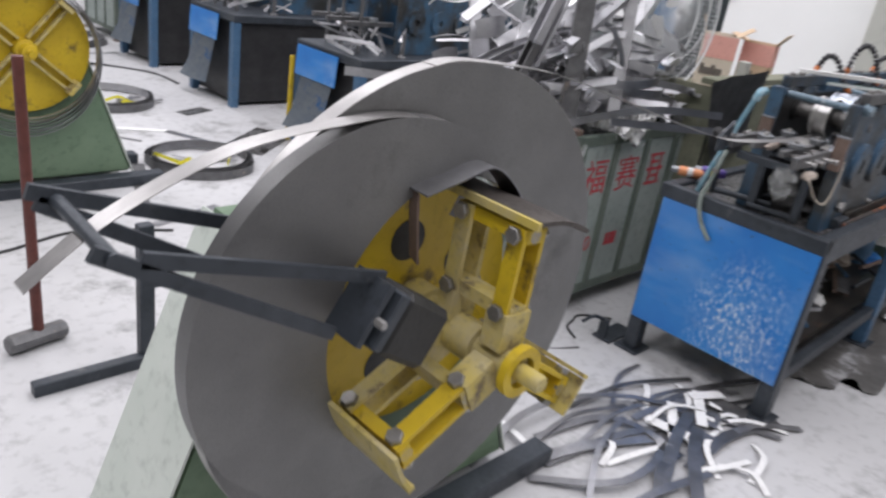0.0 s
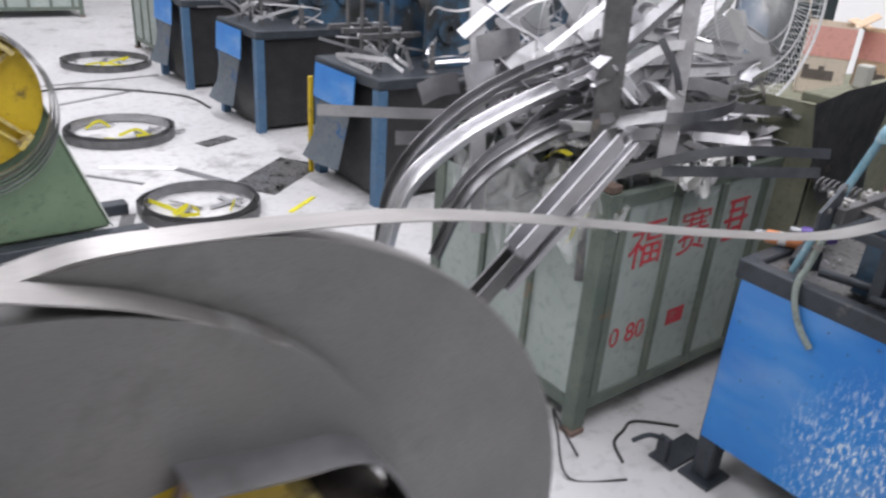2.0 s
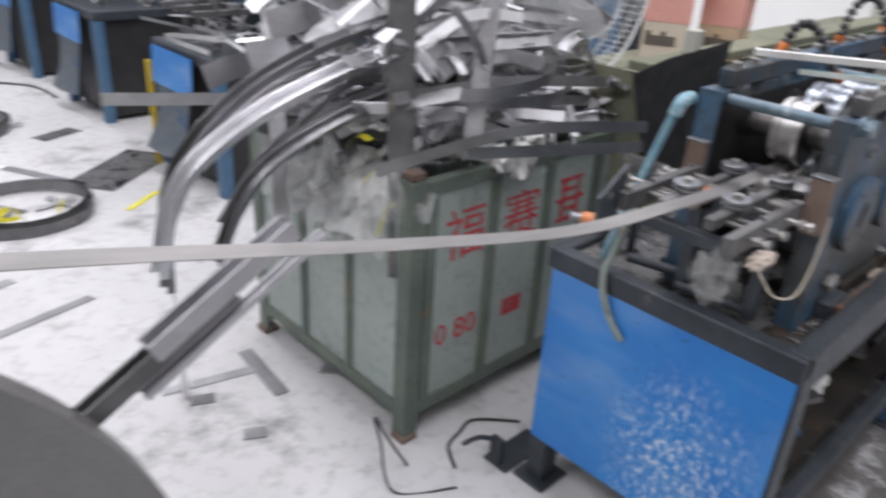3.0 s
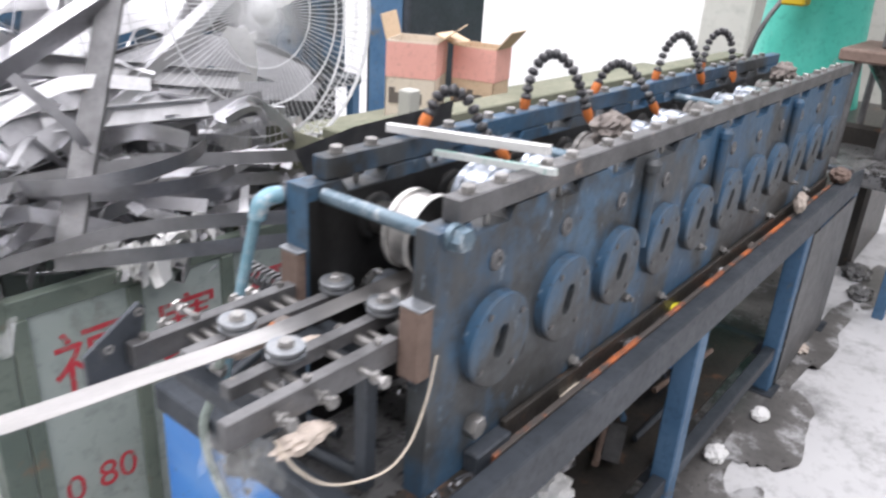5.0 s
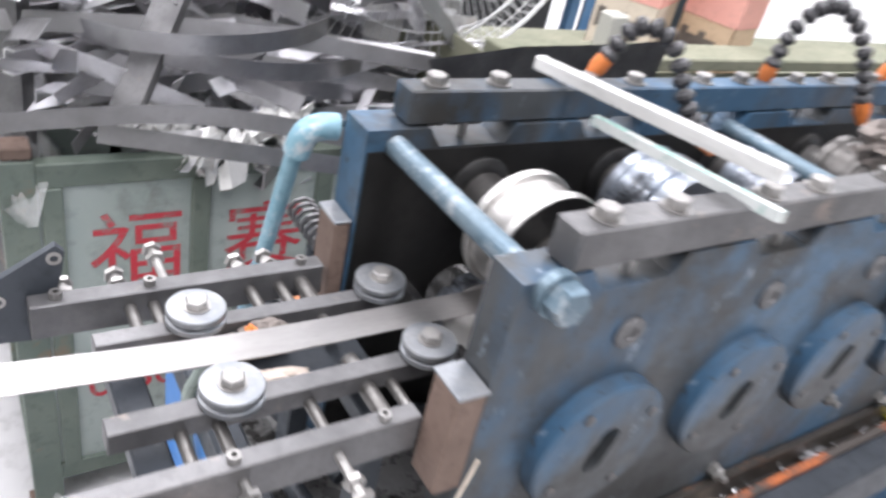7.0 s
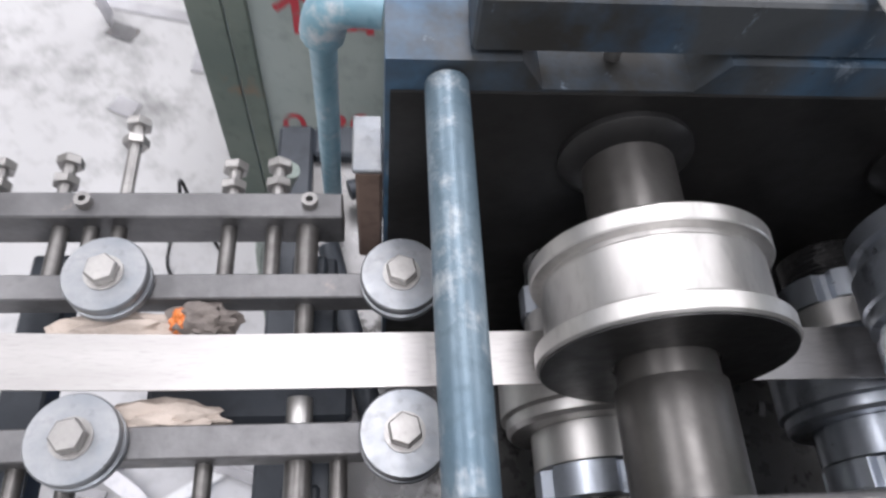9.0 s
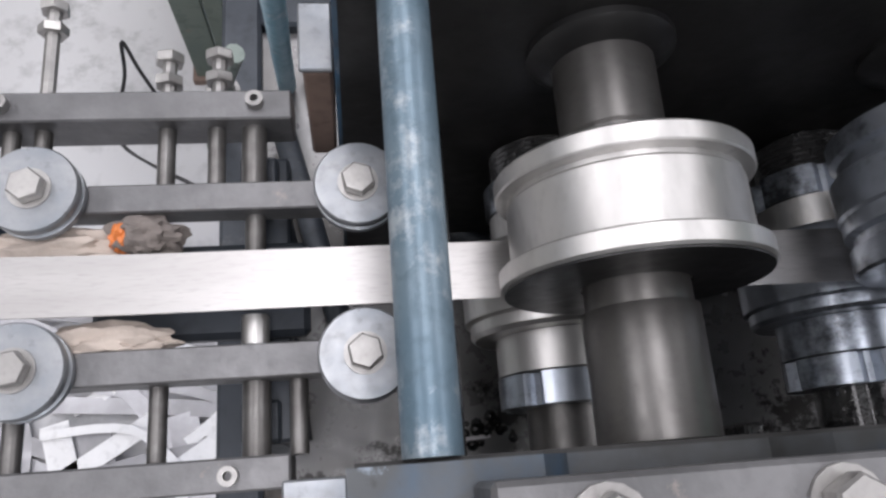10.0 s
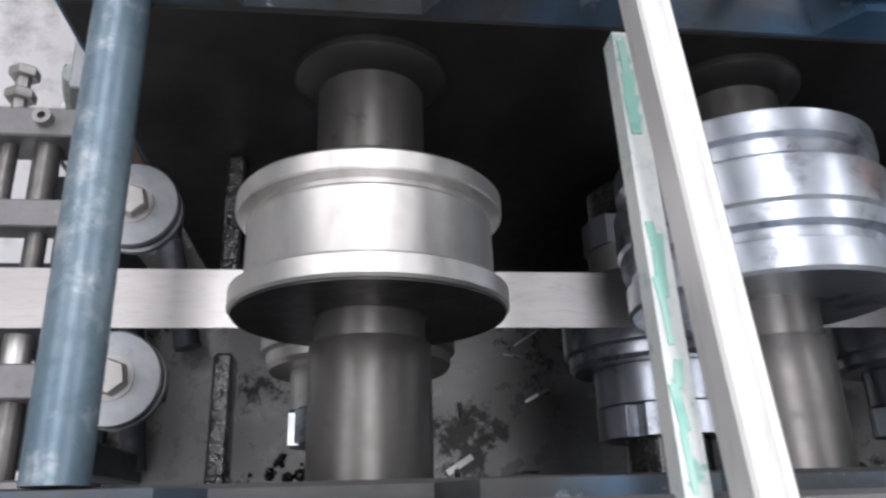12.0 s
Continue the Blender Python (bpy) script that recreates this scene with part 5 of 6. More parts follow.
for p0, p1, sec, side, mt in (((2.46, 1.80, 1.17), (2.74, 1.86, 1.20), channel(0.060, 0.028, 0.003), (0, 0.55, 1), SCRAP), ((2.62, 1.93, 1.27), (3.23, 1.86, 1.18), channel(0.052, 0.026, 0.003), (0, 0.5, 1), SCRAP),
                              ((2.70, 1.82, 1.15), (3.08, 1.78, 1.145), channel(0.046, 0.024, 0.003), (0, 0.5, 1), SCRAP), ((2.44, 1.78, 1.17), (2.98, 1.84, 1.44), channel(0.055, 0.030, 0.003), (0.3, 0.6, -1), SCRAP_DARK)):
    scrap([p0, p1], sec, side, mt, TOPC)
hr = random.Random(11)
for i in range(115):
    cx, cy = hr.uniform(2.5, 3.5), hr.uniform(1.72, 2.45)
    dome = 0.90 + 0.24 * math.exp(-((cx - 2.85) ** 2) / 0.2 - ((cy - 2.1) ** 2) / 0.12)
    cz = hr.uniform(0.74, dome)
    a, l = hr.uniform(0, math.tau), hr.uniform(0.10, 0.34)
    d = Vector((math.cos(a), math.sin(a), hr.uniform(-0.35, 0.35)))
    bow = Vector((hr.uniform(-0.06, 0.06), hr.uniform(-0.06, 0.06), hr.uniform(0.0, 0.08)))
    c = Vector((cx, cy, cz))
    sec = flat(hr.uniform(0.02, 0.05), 0.002) if i % 4 else CH
    scrap([c - d * l / 2, c + bow, c + d * l / 2], sec, (hr.uniform(-1, 1), hr.uniform(-1, 1), hr.uniform(0.2, 1)), SCRAP if hr.random() < 0.66 else SCRAP_DARK, "short bent steel offcut in the scrap heap", 4)
PILE = {True: B(), False: B()}
for i in range(120):
    cx, cy = hr.uniform(2.46, 3.5), hr.uniform(1.70, 2.4)
    top = 0.98 + 0.24 * math.exp(-((cx - 2.8) ** 2) / 0.22)
    c = Vector((cx, cy, hr.uniform(0.84, top)))
    a, l = hr.gauss(0.2, 0.7), hr.uniform(0.12, 0.5)
    d = Vector((math.cos(a), math.sin(a), hr.gauss(0, 0.22)))
    if c.z + abs(d.z) * l / 2 > 1.16 and cx > 3.0:
        d.z = 0
    side = Vector((hr.uniform(-0.4, 0.4), hr.uniform(-0.4, 0.4), 1)) if i % 2 else Vector((hr.uniform(-1, 1), 1, hr.uniform(-0.5, 0.5)))
    sec = flat(hr.uniform(0.014, 0.042), 0.0018) if i % 3 else channel(hr.uniform(0.03, 0.05), 0.018, 0.0025)
    bow = Vector((0, hr.uniform(-0.04, 0.04), hr.uniform(-0.01, 0.06)))
    sweep(PILE[hr.random() < 0.62], smooth_path([c - d * l / 2, c + bow, c + d * l / 2], 4), sec, side)
for i in range(34):
    cx, cy = hr.uniform(2.5, 2.9), hr.uniform(1.72, 2.4)
    c = Vector((cx, cy, hr.uniform(0.95, 1.4)))
    d = Vector((hr.uniform(-1, 1), hr.uniform(-1, 1), hr.uniform(-0.6, 1))).normalized() * hr.uniform(0.1, 0.3)
    if cx > 2.75 and c.z > 1.15:
        c.z -= 0.25
    scrap([c - d, c + Vector((hr.uniform(-0.05, 0.05), hr.uniform(-0.05, 0.05), 0.04)), c + d], flat(hr.uniform(0.012, 0.05), 0.0015), (hr.uniform(-1, 1), hr.uniform(-1, 1), 0.5), SCRAP, "thin bright steel offcut sticking up from the heap", 4)

for i in range(46):
    c = Vector((hr.uniform(2.45, 3.05), hr.uniform(1.95, 2.45), hr.uniform(1.0, 1.28)))
    P = [c]
    d = Vector((hr.uniform(-1, 1), hr.uniform(-1, 1), hr.uniform(-0.2, 1))).normalized()
    for q in range(4):
        d = (d + Vector((hr.uniform(-1, 1), hr.uniform(-1, 1), hr.uniform(-0.9, 0.7))) * 0.7).normalized()
        P.append(P[-1] + d * hr.uniform(0.05, 0.11))
    sweep(PILE[i % 3 > 0], smooth_path(P, 4), flat(hr.uniform(0.003, 0.010), 0.0012), (0.3, 0.5, 1))
for k, mt in ((True, SCRAP), (False, SCRAP_DARK)):
    tagged(solo("scrap_pile", PILE[k], mt, "packed steel offcuts and curled shavings filling the bin", "scrap metal", (2.95, 2.05, 0.85)), kind="stuff")
# crumpled clear film and foil in the heap
def crumple(c, size, mt, name, label, cat, seed, up=0.35):
    bm = B()
    n_ = 14
    V = [[bm.verts.new(Vector(c) + Vector(((i / n_ - 0.5) * size[0], (j / n_ - 0.5) * size[1], 0)) + Vector((noise.noise(Vector((i, j, seed)) * 0.31), noise.noise(Vector((j, i, seed + 3)) * 0.33), noise.noise(Vector((i, j, seed + 9)) * 0.47) * 1.3)) * size[2]) for j in range(n_ + 1)] for i in range(n_ + 1)]
    for i in range(n_):
        for j in range(n_):
            bm.faces.new((V[i][j], V[i + 1][j], V[i + 1][j + 1], V[i][j + 1]))
    ob = solo(name, bm, mt, label, cat, c)
    return ob


for c, s_, sd in (((2.815, 1.64, 0.865), (0.10, 0.035, 0.065), 1), ((2.93, 1.66, 0.90), (0.10, 0.05, 0.045), 5), ((2.70, 1.70, 0.9), (0.10, 0.08, 0.04), 8)):
    crumple(c, s_, ALU, "crumpled_foil", "crumpled silvery foil on the edge of the bin", "foil", sd)
for k, (c, s_) in enumerate((((2.44, 1.95, 0.72), (0.10, 0.30, 0.16)), ((2.43, 2.15, 0.70), (0.08, 0.34, 0.18)), ((2.46, 1.80, 0.80), (0.12, 0.22, 0.12)))):
    ob = crumple(c, s_, FILM, "plastic_film", "crumpled clear plastic film hanging over the bin's end", "film", 20 + k)
for c, d, l in (((2.46, 1.90, 0.90), (0.2, 1, -0.4), 0.07), ((2.43, 1.83, 0.80), (0.1, 1, -1.2), 0.09), ((2.50, 2.02, 0.94), (1, 0.3, 0.2), 0.05), ((2.44, 1.76, 0.72), (0.1, 0.6, -1), 0.07)):
    d = Vector(d).normalized()
    c = Vector(c)
    solo("yellow_strap", sweep(B(), smooth_path([c - d * l, c + Vector((0, 0, 0.02)), c + d * l], 4), flat(0.02, 0.0012), (1, 0, 0.3)), TAPE, "bright yellow strapping end among the scrap", "strap", c, "yellow straps")
for c in ((2.47, 1.93, 0.935), (2.5, 1.86, 0.95)):
    crumple(c, (0.05, 0.06, 0.012), PAPER, "paper_scrap", "white paper scrap on the heap", "paper", c[1])

# ---- fan head standing in the heap ----
fan = thing("industrial_fan", "large fan head with white wire guard standing in the scrap heap", "fan", (3.29, 1.90, 0.95))
FCN, FRAD = Vector((3.29, 1.885, 1.365)), 0.415
fdir = Vector((-0.10, -0.985, 0.10)).normalized()
ax_, fu, fw = basis(fdir)


def fan_point(a, r, d):
    """A point at the angle a, r metres from the fan's axis and d metres before the rim's plane."""
    return FCN + fdir * d + (fu * math.cos(a) + fw * math.sin(a)) * r


for r, d, thick in ((0.036, 0.075, 0.003), (0.15, 0.07, 0.0015), (0.25, 0.055, 0.0025), (0.335, 0.035, 0.0015), (FRAD, 0.0, 0.006), (FRAD + 0.004, -0.06, 0.0015), (FRAD, -0.12, 0.004)):
    part("guard_ring", tube(B(), [fan_point(i * math.tau / 48, r, d) for i in range(49)], thick, 6), WHITEWIRE, fan)
for k in range(110):
    a = k * math.tau / 110
    part("guard_wire", tube(B(), [fan_point(a, 0.036, 0.075), fan_point(a + 0.10, 0.25, 0.056), fan_point(a + 0.16, FRAD, 0.0), fan_point(a + 0.17, FRAD + 0.004, -0.06), fan_point(a + 0.18, FRAD, -0.12)], 0.0012, 4), WHITEWIRE, fan)
part("guard_hub", lathe(B(), FCN + fdir * 0.07, fdir, [(0.034, 0), (0.034, 0.008), (0.020, 0.014)], 24), WHITEWIRE, fan)
part("motor", lathe(B(), FCN - fdir * 0.10, -fdir, [(0.04, 0), (0.060, 0.02), (0.060, 0.13), (0.04, 0.15)], 24), BAR, fan, "dark motor body")
for k in range(3):
    a = radians(-38) + k * math.tau / 3
    bm = B()
    rows_ = []
    for q in range(7):
        r = 0.05 + 0.055 * q
        half = 0.025 + 0.032 * math.sin(math.pi * min(q + 1, 6) / 7)
        rows_.append([bm.verts.new(fan_point(a + e * half / max(r, 0.09), r, -0.05 + 0.35 * e * half)) for e in (-1, -0.33, 0.33, 1)])
    for P_, Q_ in zip(rows_, rows_[1:]):
        for i in range(3):
            bm.faces.new((P_[i], P_[i + 1], Q_[i + 1], Q_[i]))
    bmesh.ops.solidify(bm, geom=bm.faces[:], thickness=0.003)
    part("blade", bm, ALU, fan, "pale broad fan blade")

# ---- bench with cartons behind the machine ----
bench = thing("steel_bench", "grimy green-grey steel bench with a wooden ledge", "bench", (4.6, 1.75, 0))
part("ledge", box(B(), (3.34, 1.545, 1.055), (6.4, 1.655, 1.085), 0.004), WOOD, bench, "grimy olive ledge")
part("shelf", box(B(), (3.38, 1.66, 0.93), (6.4, 2.14, 0.955), 0.004), WOOD, bench)
part("front_panel", box(B(), (3.38, 1.56, 0.10), (6.4, 1.566, 1.044)), WOOD, bench, "dirty dark green panel")
part("end_panel", box(B(), (3.36, 1.567, 0.10), (3.366, 2.1, 1.044)), WOOD, bench)
for x in (3.42, 4.9, 6.3):
    for y in (1.60, 2.08):
        part("leg", box(B(), (x - 0.025, y - 0.025, 0), (x + 0.025, y + 0.025, 0.929 if y > 2 else 1.044), 0.003), FRAME_, bench)
bm = B()
vs = [[bm.verts.new((x0_, 1.488 + 0.05 * (x0_ - 3.1) + 0.015 * math.sin(z * 9), z)) for x0_, z in ((3.10 + 0.25 * q, 1.10 - 0.38 * q), (3.30 + 0.15 * q, 1.125 - 0.40 * q), (3.55 + 0.05 * q, 1.13 - 0.40 * q), (3.72, 1.14 - 0.42 * q))] for q in (0, 0.25, 0.5, 0.75, 1)]
for i in range(4):
    for j in range(3):
        bm.faces.new((vs[i][j], vs[i][j + 1], vs[i + 1][j + 1], vs[i + 1][j]))
bmesh.ops.solidify(bm, geom=bm.faces[:], thickness=0.003)
gs = solo("sheet_offcut", bm, BAR, "smeared grey sheet steel leaning against the bench", "sheet", (3.4, 1.5, 0.9))


def carton(x, y, z, w, d, h, rz, mt, top_mt, label, flaps):
    t = thing("carton", label, "carton", (x, y, z), "cartons")
    t.rotation_euler = (0, 0, radians(rz))
    at = Vector((x, y, z))
    bm = B()
    for a, b in (((-w / 2, -d / 2, 0), (w / 2, -d / 2 + 0.005, h)), ((-w / 2, d / 2 - 0.005, 0), (w / 2, d / 2, h)), ((-w / 2, -d / 2, 0), (-w / 2 + 0.005, d / 2, h)), ((w / 2 - 0.005, -d / 2, 0), (w / 2, d / 2, h)), ((-w / 2, -d / 2, 0), (w / 2, d / 2, 0.005))):
        box(bm, at + Vector(a), at + Vector(b))
    part("box_body", bm, mt, t)
    for a, b in (((-w / 2 - 0.0015, -d / 2 - 0.0015, h * 0.55), (w / 2 + 0.0015, -d / 2, h * 0.98)), ((-w / 2 - 0.0015, -d / 2, h * 0.55), (-w / 2, d / 2, h * 0.98))):
        part("print_band", box(B(), at + Vector(a), at + Vector(b)), top_mt, t, "red printed band, lightened for strong light")
    for k in range(6):
        part("print_bar", box(B(), at + Vector((-w / 2 - 0.002, d * (0.30 - 0.11 * k), h * 0.22)), at + Vector((-w / 2 - 0.001, d * (0.30 - 0.11 * k) + 0.022, h * (0.36 if k % 3 else 0.42)))), INK, t)
    for s_, ang in flaps:
        bm = B()
        e = at + Vector((0, s_ * d / 2, h))
        q = Vector((0, s_ * math.cos(radians(ang)), math.sin(radians(ang)))) * d * 0.48
        sweep(bm, [e, e + q], flat(w, 0.004), (1, 0, 0))
        part("flap", bm, CARD, t)
    return t


carton(4.11, 1.99, 0.955, 0.22, 0.18, 0.28, 29, CARDPALE, CARDRED, "open pale carton with a lightened red band on the bench", ((-1, 35), (1, 75)))
carton(4.29, 1.83, 0.955, 0.14, 0.17, 0.265, 12, CARD, CARDRED, "open brown carton with a red mark on the bench", ((-1, 50), (1, 20)))
gb = thing("yellow_green_box", "small yellow-green steel box on a post behind the bin", "box", (3.93, 2.30, 0))
part("box_body", box(B(), (3.70, 2.24, 0.74), (3.76, 2.36, 0.85), 0.006), GREENBOX, gb)
part("post", box(B(), (3.70, 2.27, 0), (3.76, 2.33, 0.74), 0.003), LEGBLUE, gb)
blk = solo("pale_block", box(B(), (3.60, 1.575, 1.0855), (3.65, 1.62, 1.165), 0.004), GREYWALL, "small pale block standing on the bench", "block", (3.625, 1.60, 1.0855))
# dark cabinet and posts behind the cartons
cab = thing("switch_cabinet", "dark blue-black machine cabinet behind the cartons", "cabinet", (5.1, 3.0, 0))
part("body", box(B(), (4.75, 2.60, 0), (5.35, 2.88, 1.75), 0.01), FRAME_, cab)
part("door", box(B(), (4.742, 2.64, 0.15), (4.75, 2.85, 1.70), 0.003), LEGBLUE, cab)
for k in range(4):
    part("lamp", lathe(B(), (4.742, 2.66 + 0.055 * k, 1.5), (-1, 0, 0), [(0.02, 0), (0.016, 0.015)], 12), TURQ if k % 2 else CARDRED, cab)

# ---- green press and stacks at the machine's end ----
press = thing("green_press", "turquoise green press with a yellow control box", "press", (6.9, 1.2, 0))
part("base", box(B(), (6.45, 0.75, 0), (7.3, 1.75, 0.80), 0.02), TRAYDARK, press, "oil-dark base")
part("column", lathe(B(), (6.95, 1.35, 0.80), (0, 0, 1), [(0.34, 0), (0.30, 0.3), (0.27, 0.8), (0.33, 1.5), (0.33, 1.7)], 24), TURQ, press)
part("head", box(B(), (6.4, 0.85, 2.0), (7.3, 1.7, 2.6), 0.05), TURQ, press)
part("control_box", box(B(), (6.42, 1.30, 1.36), (6.55, 1.42, 1.62), 0.01), YELLOW, press, "yellow control box")
part("conduit", tube(B(), smooth_path([(6.47, 1.42, 1.4), (6.42, 1.50, 1.2), (6.44, 1.56, 0.9)], 5), 0.014, 8), BAR, press)
stk = thing("die_stand", "brown dirty die stand with a funnel at the machine's end", "stand", (6.3, 0.78, 0))
part("table", box(B(), (5.85, 0.45, 0.62), (6.42, 0.95, 0.70), 0.01), TRAY, stk)
part("platen", box(B(), (5.95, 0.42, 1.16), (6.6, 0.98, 1.22), 0.01), RUST, stk, "brown platen")
part("funnel", lathe(B(), (6.2, 0.72, 0.94), (0, 0, 1), [(0.06, 0), (0.08, 0.08), (0.17, 0.20), (0.17, 0.22)], 20), TRAY, stk)
part("pillar", rod(B(), (6.2, 0.72, 0.70), (6.2, 0.72, 0.95), 0.035, 16), BAR, stk)
part("ram", box(B(), (6.12, 0.62, 1.22), (6.34, 0.84, 1.9), 0.01), BAR, stk)
part("cap_block", box(B(), (6.0, 0.5, 1.9), (6.7, 0.95, 2.2), 0.02), FRAME_, stk)
for x in (5.9, 6.37):
    for y in (0.5, 0.9):
        part("leg", box(B(), (x - 0.025, y - 0.025, 0), (x + 0.025, y + 0.025, 0.62), 0.003), LEGBLUE, stk)
        part("post", rod(B(), (x + 0.12, y, 0.70), (x + 0.12, y, 1.16), 0.018, 12), BAR, stk)
part("link_rod", rod(B(), (5.35, 0.70, 0.80), (5.72, 0.68, 0.775), 0.010, 10), BAR, stk)
rag("rag", (5.30, 0.73, 0.785), (0.05, 0.04, 0.03), RUST, "crumpled brown rag on the table edge", 3)
rag("rag", (4.72, 0.735, 0.80), (0.028, 0.02, 0.035), CLOTH, "crumpled pale cloth hanging on the machine", 6)

# ---- other roll formers in the hall ----
def far_machine(x, y, table_h, seed):
    t = thing("roll_forming_machine", "blue roll forming machine on a dark table, farther in the hall", "machine", (x + 1.2, y + 0.35, 0), "parallel machines")
    r = random.Random(seed)
    part("table_top", box(B(), (x, y, table_h - 0.06), (x + 2.6, y + 0.72, table_h), 0.006), FRAME_, t)
    sh = box(B(), (-0.003, 0.0, -0.20), (0.003, 0.46, 0.0))
    bmesh.ops.transform(sh, matrix=pose(x - 0.015, y + 0.22, table_h - 0.03, 0, 4, 0), verts=sh.verts)
    part("front_sheet", sh, BLUE, t, "scratched blue front sheet")
    rows_ = [[(x - 0.012 - 0.016 * q - (0.05 if q == 3 and s_ else 0), y + 0.26 + 0.36 * s_ + 0.02 * q, table_h - 0.20 - 0.13 * q) for s_ in (0, 0.5, 1)] for q in range(4)]
    sh = B()
    vs_ = [[sh.verts.new(p_) for p_ in row] for row in rows_]
    for q in range(3):
        for s_ in range(2):
            sh.faces.new((vs_[q][s_], vs_[q][s_ + 1], vs_[q + 1][s_ + 1], vs_[q + 1][s_]))
    bmesh.ops.solidify(sh, geom=sh.faces[:], thickness=0.003)
    part("hanging_sheet", sh, WORNSHEET, t, "bent worn sheet hanging below")
    part("tank", box(B(), (x + 0.06, y + 0.04, 0.03), (x + 2.4, y + 0.66, table_h - 0.061)), BLACK, t, "black tank under the table")
    for lx in (x + 0.03, x + 1.3, x + 2.55):
        for ly in (y + 0.03, y + 0.69):
            part("leg", box(B(), (lx - 0.03, ly - 0.03, 0), (lx + 0.03, ly + 0.03, table_h - 0.06)), LEGBLUE, t)
    for yy in (y + 0.16, y + 0.52):
        part("side_plate", box(B(), (x + 0.42, yy, table_h), (x + 2.6, yy + 0.05, table_h + 0.46), 0.004), MBLUE, t)
        part("top_bar", box(B(), (x + 0.46, yy + 0.01, table_h + 0.46), (x + 2.55, yy + 0.04, table_h + 0.50), 0.003), MBLUE, t)
    for k in range(9):
        xx = x + 0.56 + 0.22 * k
        part("bearing_flange", ring(B(), (xx, y + 0.16, table_h + 0.22), (0, -1, 0), 0.02, 0.08, 0.02, 28), MBLUE, t)
        part("roll", lathe(B(), (xx, y + 0.215, table_h + 0.36), (0, 1, 0), [(0.03, 0), (0.03, 0.09), (0.065, 0.092), (0.065, 0.16), (0.03, 0.162), (0.03, 0.30)], 24), BAR, t)
    for k, yy in enumerate((y + 0.22, y + 0.42, y + 0.58)):
        part("guide_bar", box(B(), (x + 0.02, yy, table_h + 0.17), (x + 0.415, yy + 0.025, table_h + 0.20), 0.002), BAR, t)
        part("guide_post", rod(B(), (x + 0.15, yy + 0.012, table_h), (x + 0.15, yy + 0.012, table_h + 0.36), 0.012, 10), BAR, t)
        part("guide_wheel", lathe(B(), (x + 0.25, yy + 0.012, table_h + 0.2), (0, 0, 1), [(0.03, 0), (0.03, 0.025)], 16), WHEEL, t)
    part("oil_pot", lathe(B(), (x + 0.38, y + 0.06, table_h), (0, 0, 1), [(0.035, 0), (0.035, 0.01), (0.017, 0.02), (0.017, 0.16), (0.01, 0.165)], 14), BAR, t)
    for k in range(16):
        bm = B()
        p = Vector((x + 0.02 + 0.03 * k, y + r.uniform(0.1, 0.6), table_h + 0.01))
        sweep(bm, smooth_path([p, p + Vector((r.uniform(-0.2, 0.1), r.uniform(-0.15, 0.1), r.uniform(0.05, 0.15))), p + Vector((r.uniform(-0.35, 0.1), r.uniform(-0.2, 0.1), r.uniform(0.02, 0.2)))], 4), flat(r.uniform(0.006, 0.03), 0.002), (0.2, 0.3, 1))
        part("strip_offcut", bm, SCRAP if k % 3 else SCRAP_DARK, t)
    return t


far_machine(2.95, 3.70, 0.72, 1)
far_machine(2.96, 5.30, 0.72, 2)
far_machine(2.95, 6.75, 0.74, 3)
solo("yellow_board", box(B(), (2.905, 4.40, 0.0), (2.93, 4.43, 0.60), 0.003), YELLOW, "narrow yellow board standing beside the blue sheet", "board", (2.92, 4.4, 0.0))

# ---- floor clutter ----
def floor_ring(cx, cy, r, turns, seed):
    rr = random.Random(seed)
    t = thing("strip_ring", "ring of grey steel strip lying on the floor with yellow straps", "strip ring", (cx, cy, 0), "strip rings on the floor")
    for k in range(turns):
        pts = [(cx + rr.uniform(-0.01, 0.01) + (r - 0.014 * k) * math.cos(a * 0.3 + k), cy + (r - 0.014 * k) * math.sin(a * 0.3 + k), 0.028 + 0.004 * k) for a in range(0, 21)]
        part("turn", sweep(B(), smooth_path(pts, 3), flat(0.055, 0.002), (0, 0, 1)), SCRAP_DARK if k % 2 else BAR, t)
    for k in range(4):
        a = rr.uniform(0, 6.28)
        p = Vector((cx + 0.5 * r * math.cos(a), cy + 0.5 * r * math.sin(a), 0.012))
        part("strap", sweep(B(), smooth_path([p, p + Vector((rr.uniform(-0.1, 0.1), rr.uniform(-0.1, 0.1), 0.03)), p + Vector((rr.uniform(-0.2, 0.2), rr.uniform(-0.15, 0.15), 0.0))], 5), flat(0.02, 0.001), (0.1, 0.3, 1)), TAPE, t, "yellow strap")
    for k in range(5):
        p = Vector((cx + rr.uniform(-0.6, 0.6) * r, cy + rr.uniform(-0.6, 0.6) * r, 0.012))
        a = rr.uniform(0, 6.28)
        part("offcut", sweep(B(), [p, p + Vector((math.cos(a), math.sin(a), 0.05)) * 0.2], flat(0.03, 0.002), (-math.sin(a), math.cos(a), 0.2)), SCRAP_DARK, t)


floor_ring(2.10, 4.10, 0.32, 4, 1)
floor_ring(2.10, 5.65, 0.36, 4, 2)
floor_ring(2.6, 8.0, 0.4, 3, 3)


def floor_strip(pts, w, mt, label, name="floor_offcut", cat="offcut", group="offcuts on the floor"):
    P = smooth_path(pts, 5) if len(pts) > 2 else [Vector(p) for p in pts]
    return solo(name, sweep(B(), P, flat(w, 0.003), (P[1] - P[0]).cross(Vector((0, 0, 1)))), mt, label, cat, P[0], group)


FL = "grey flat steel offcut lying on the floor"
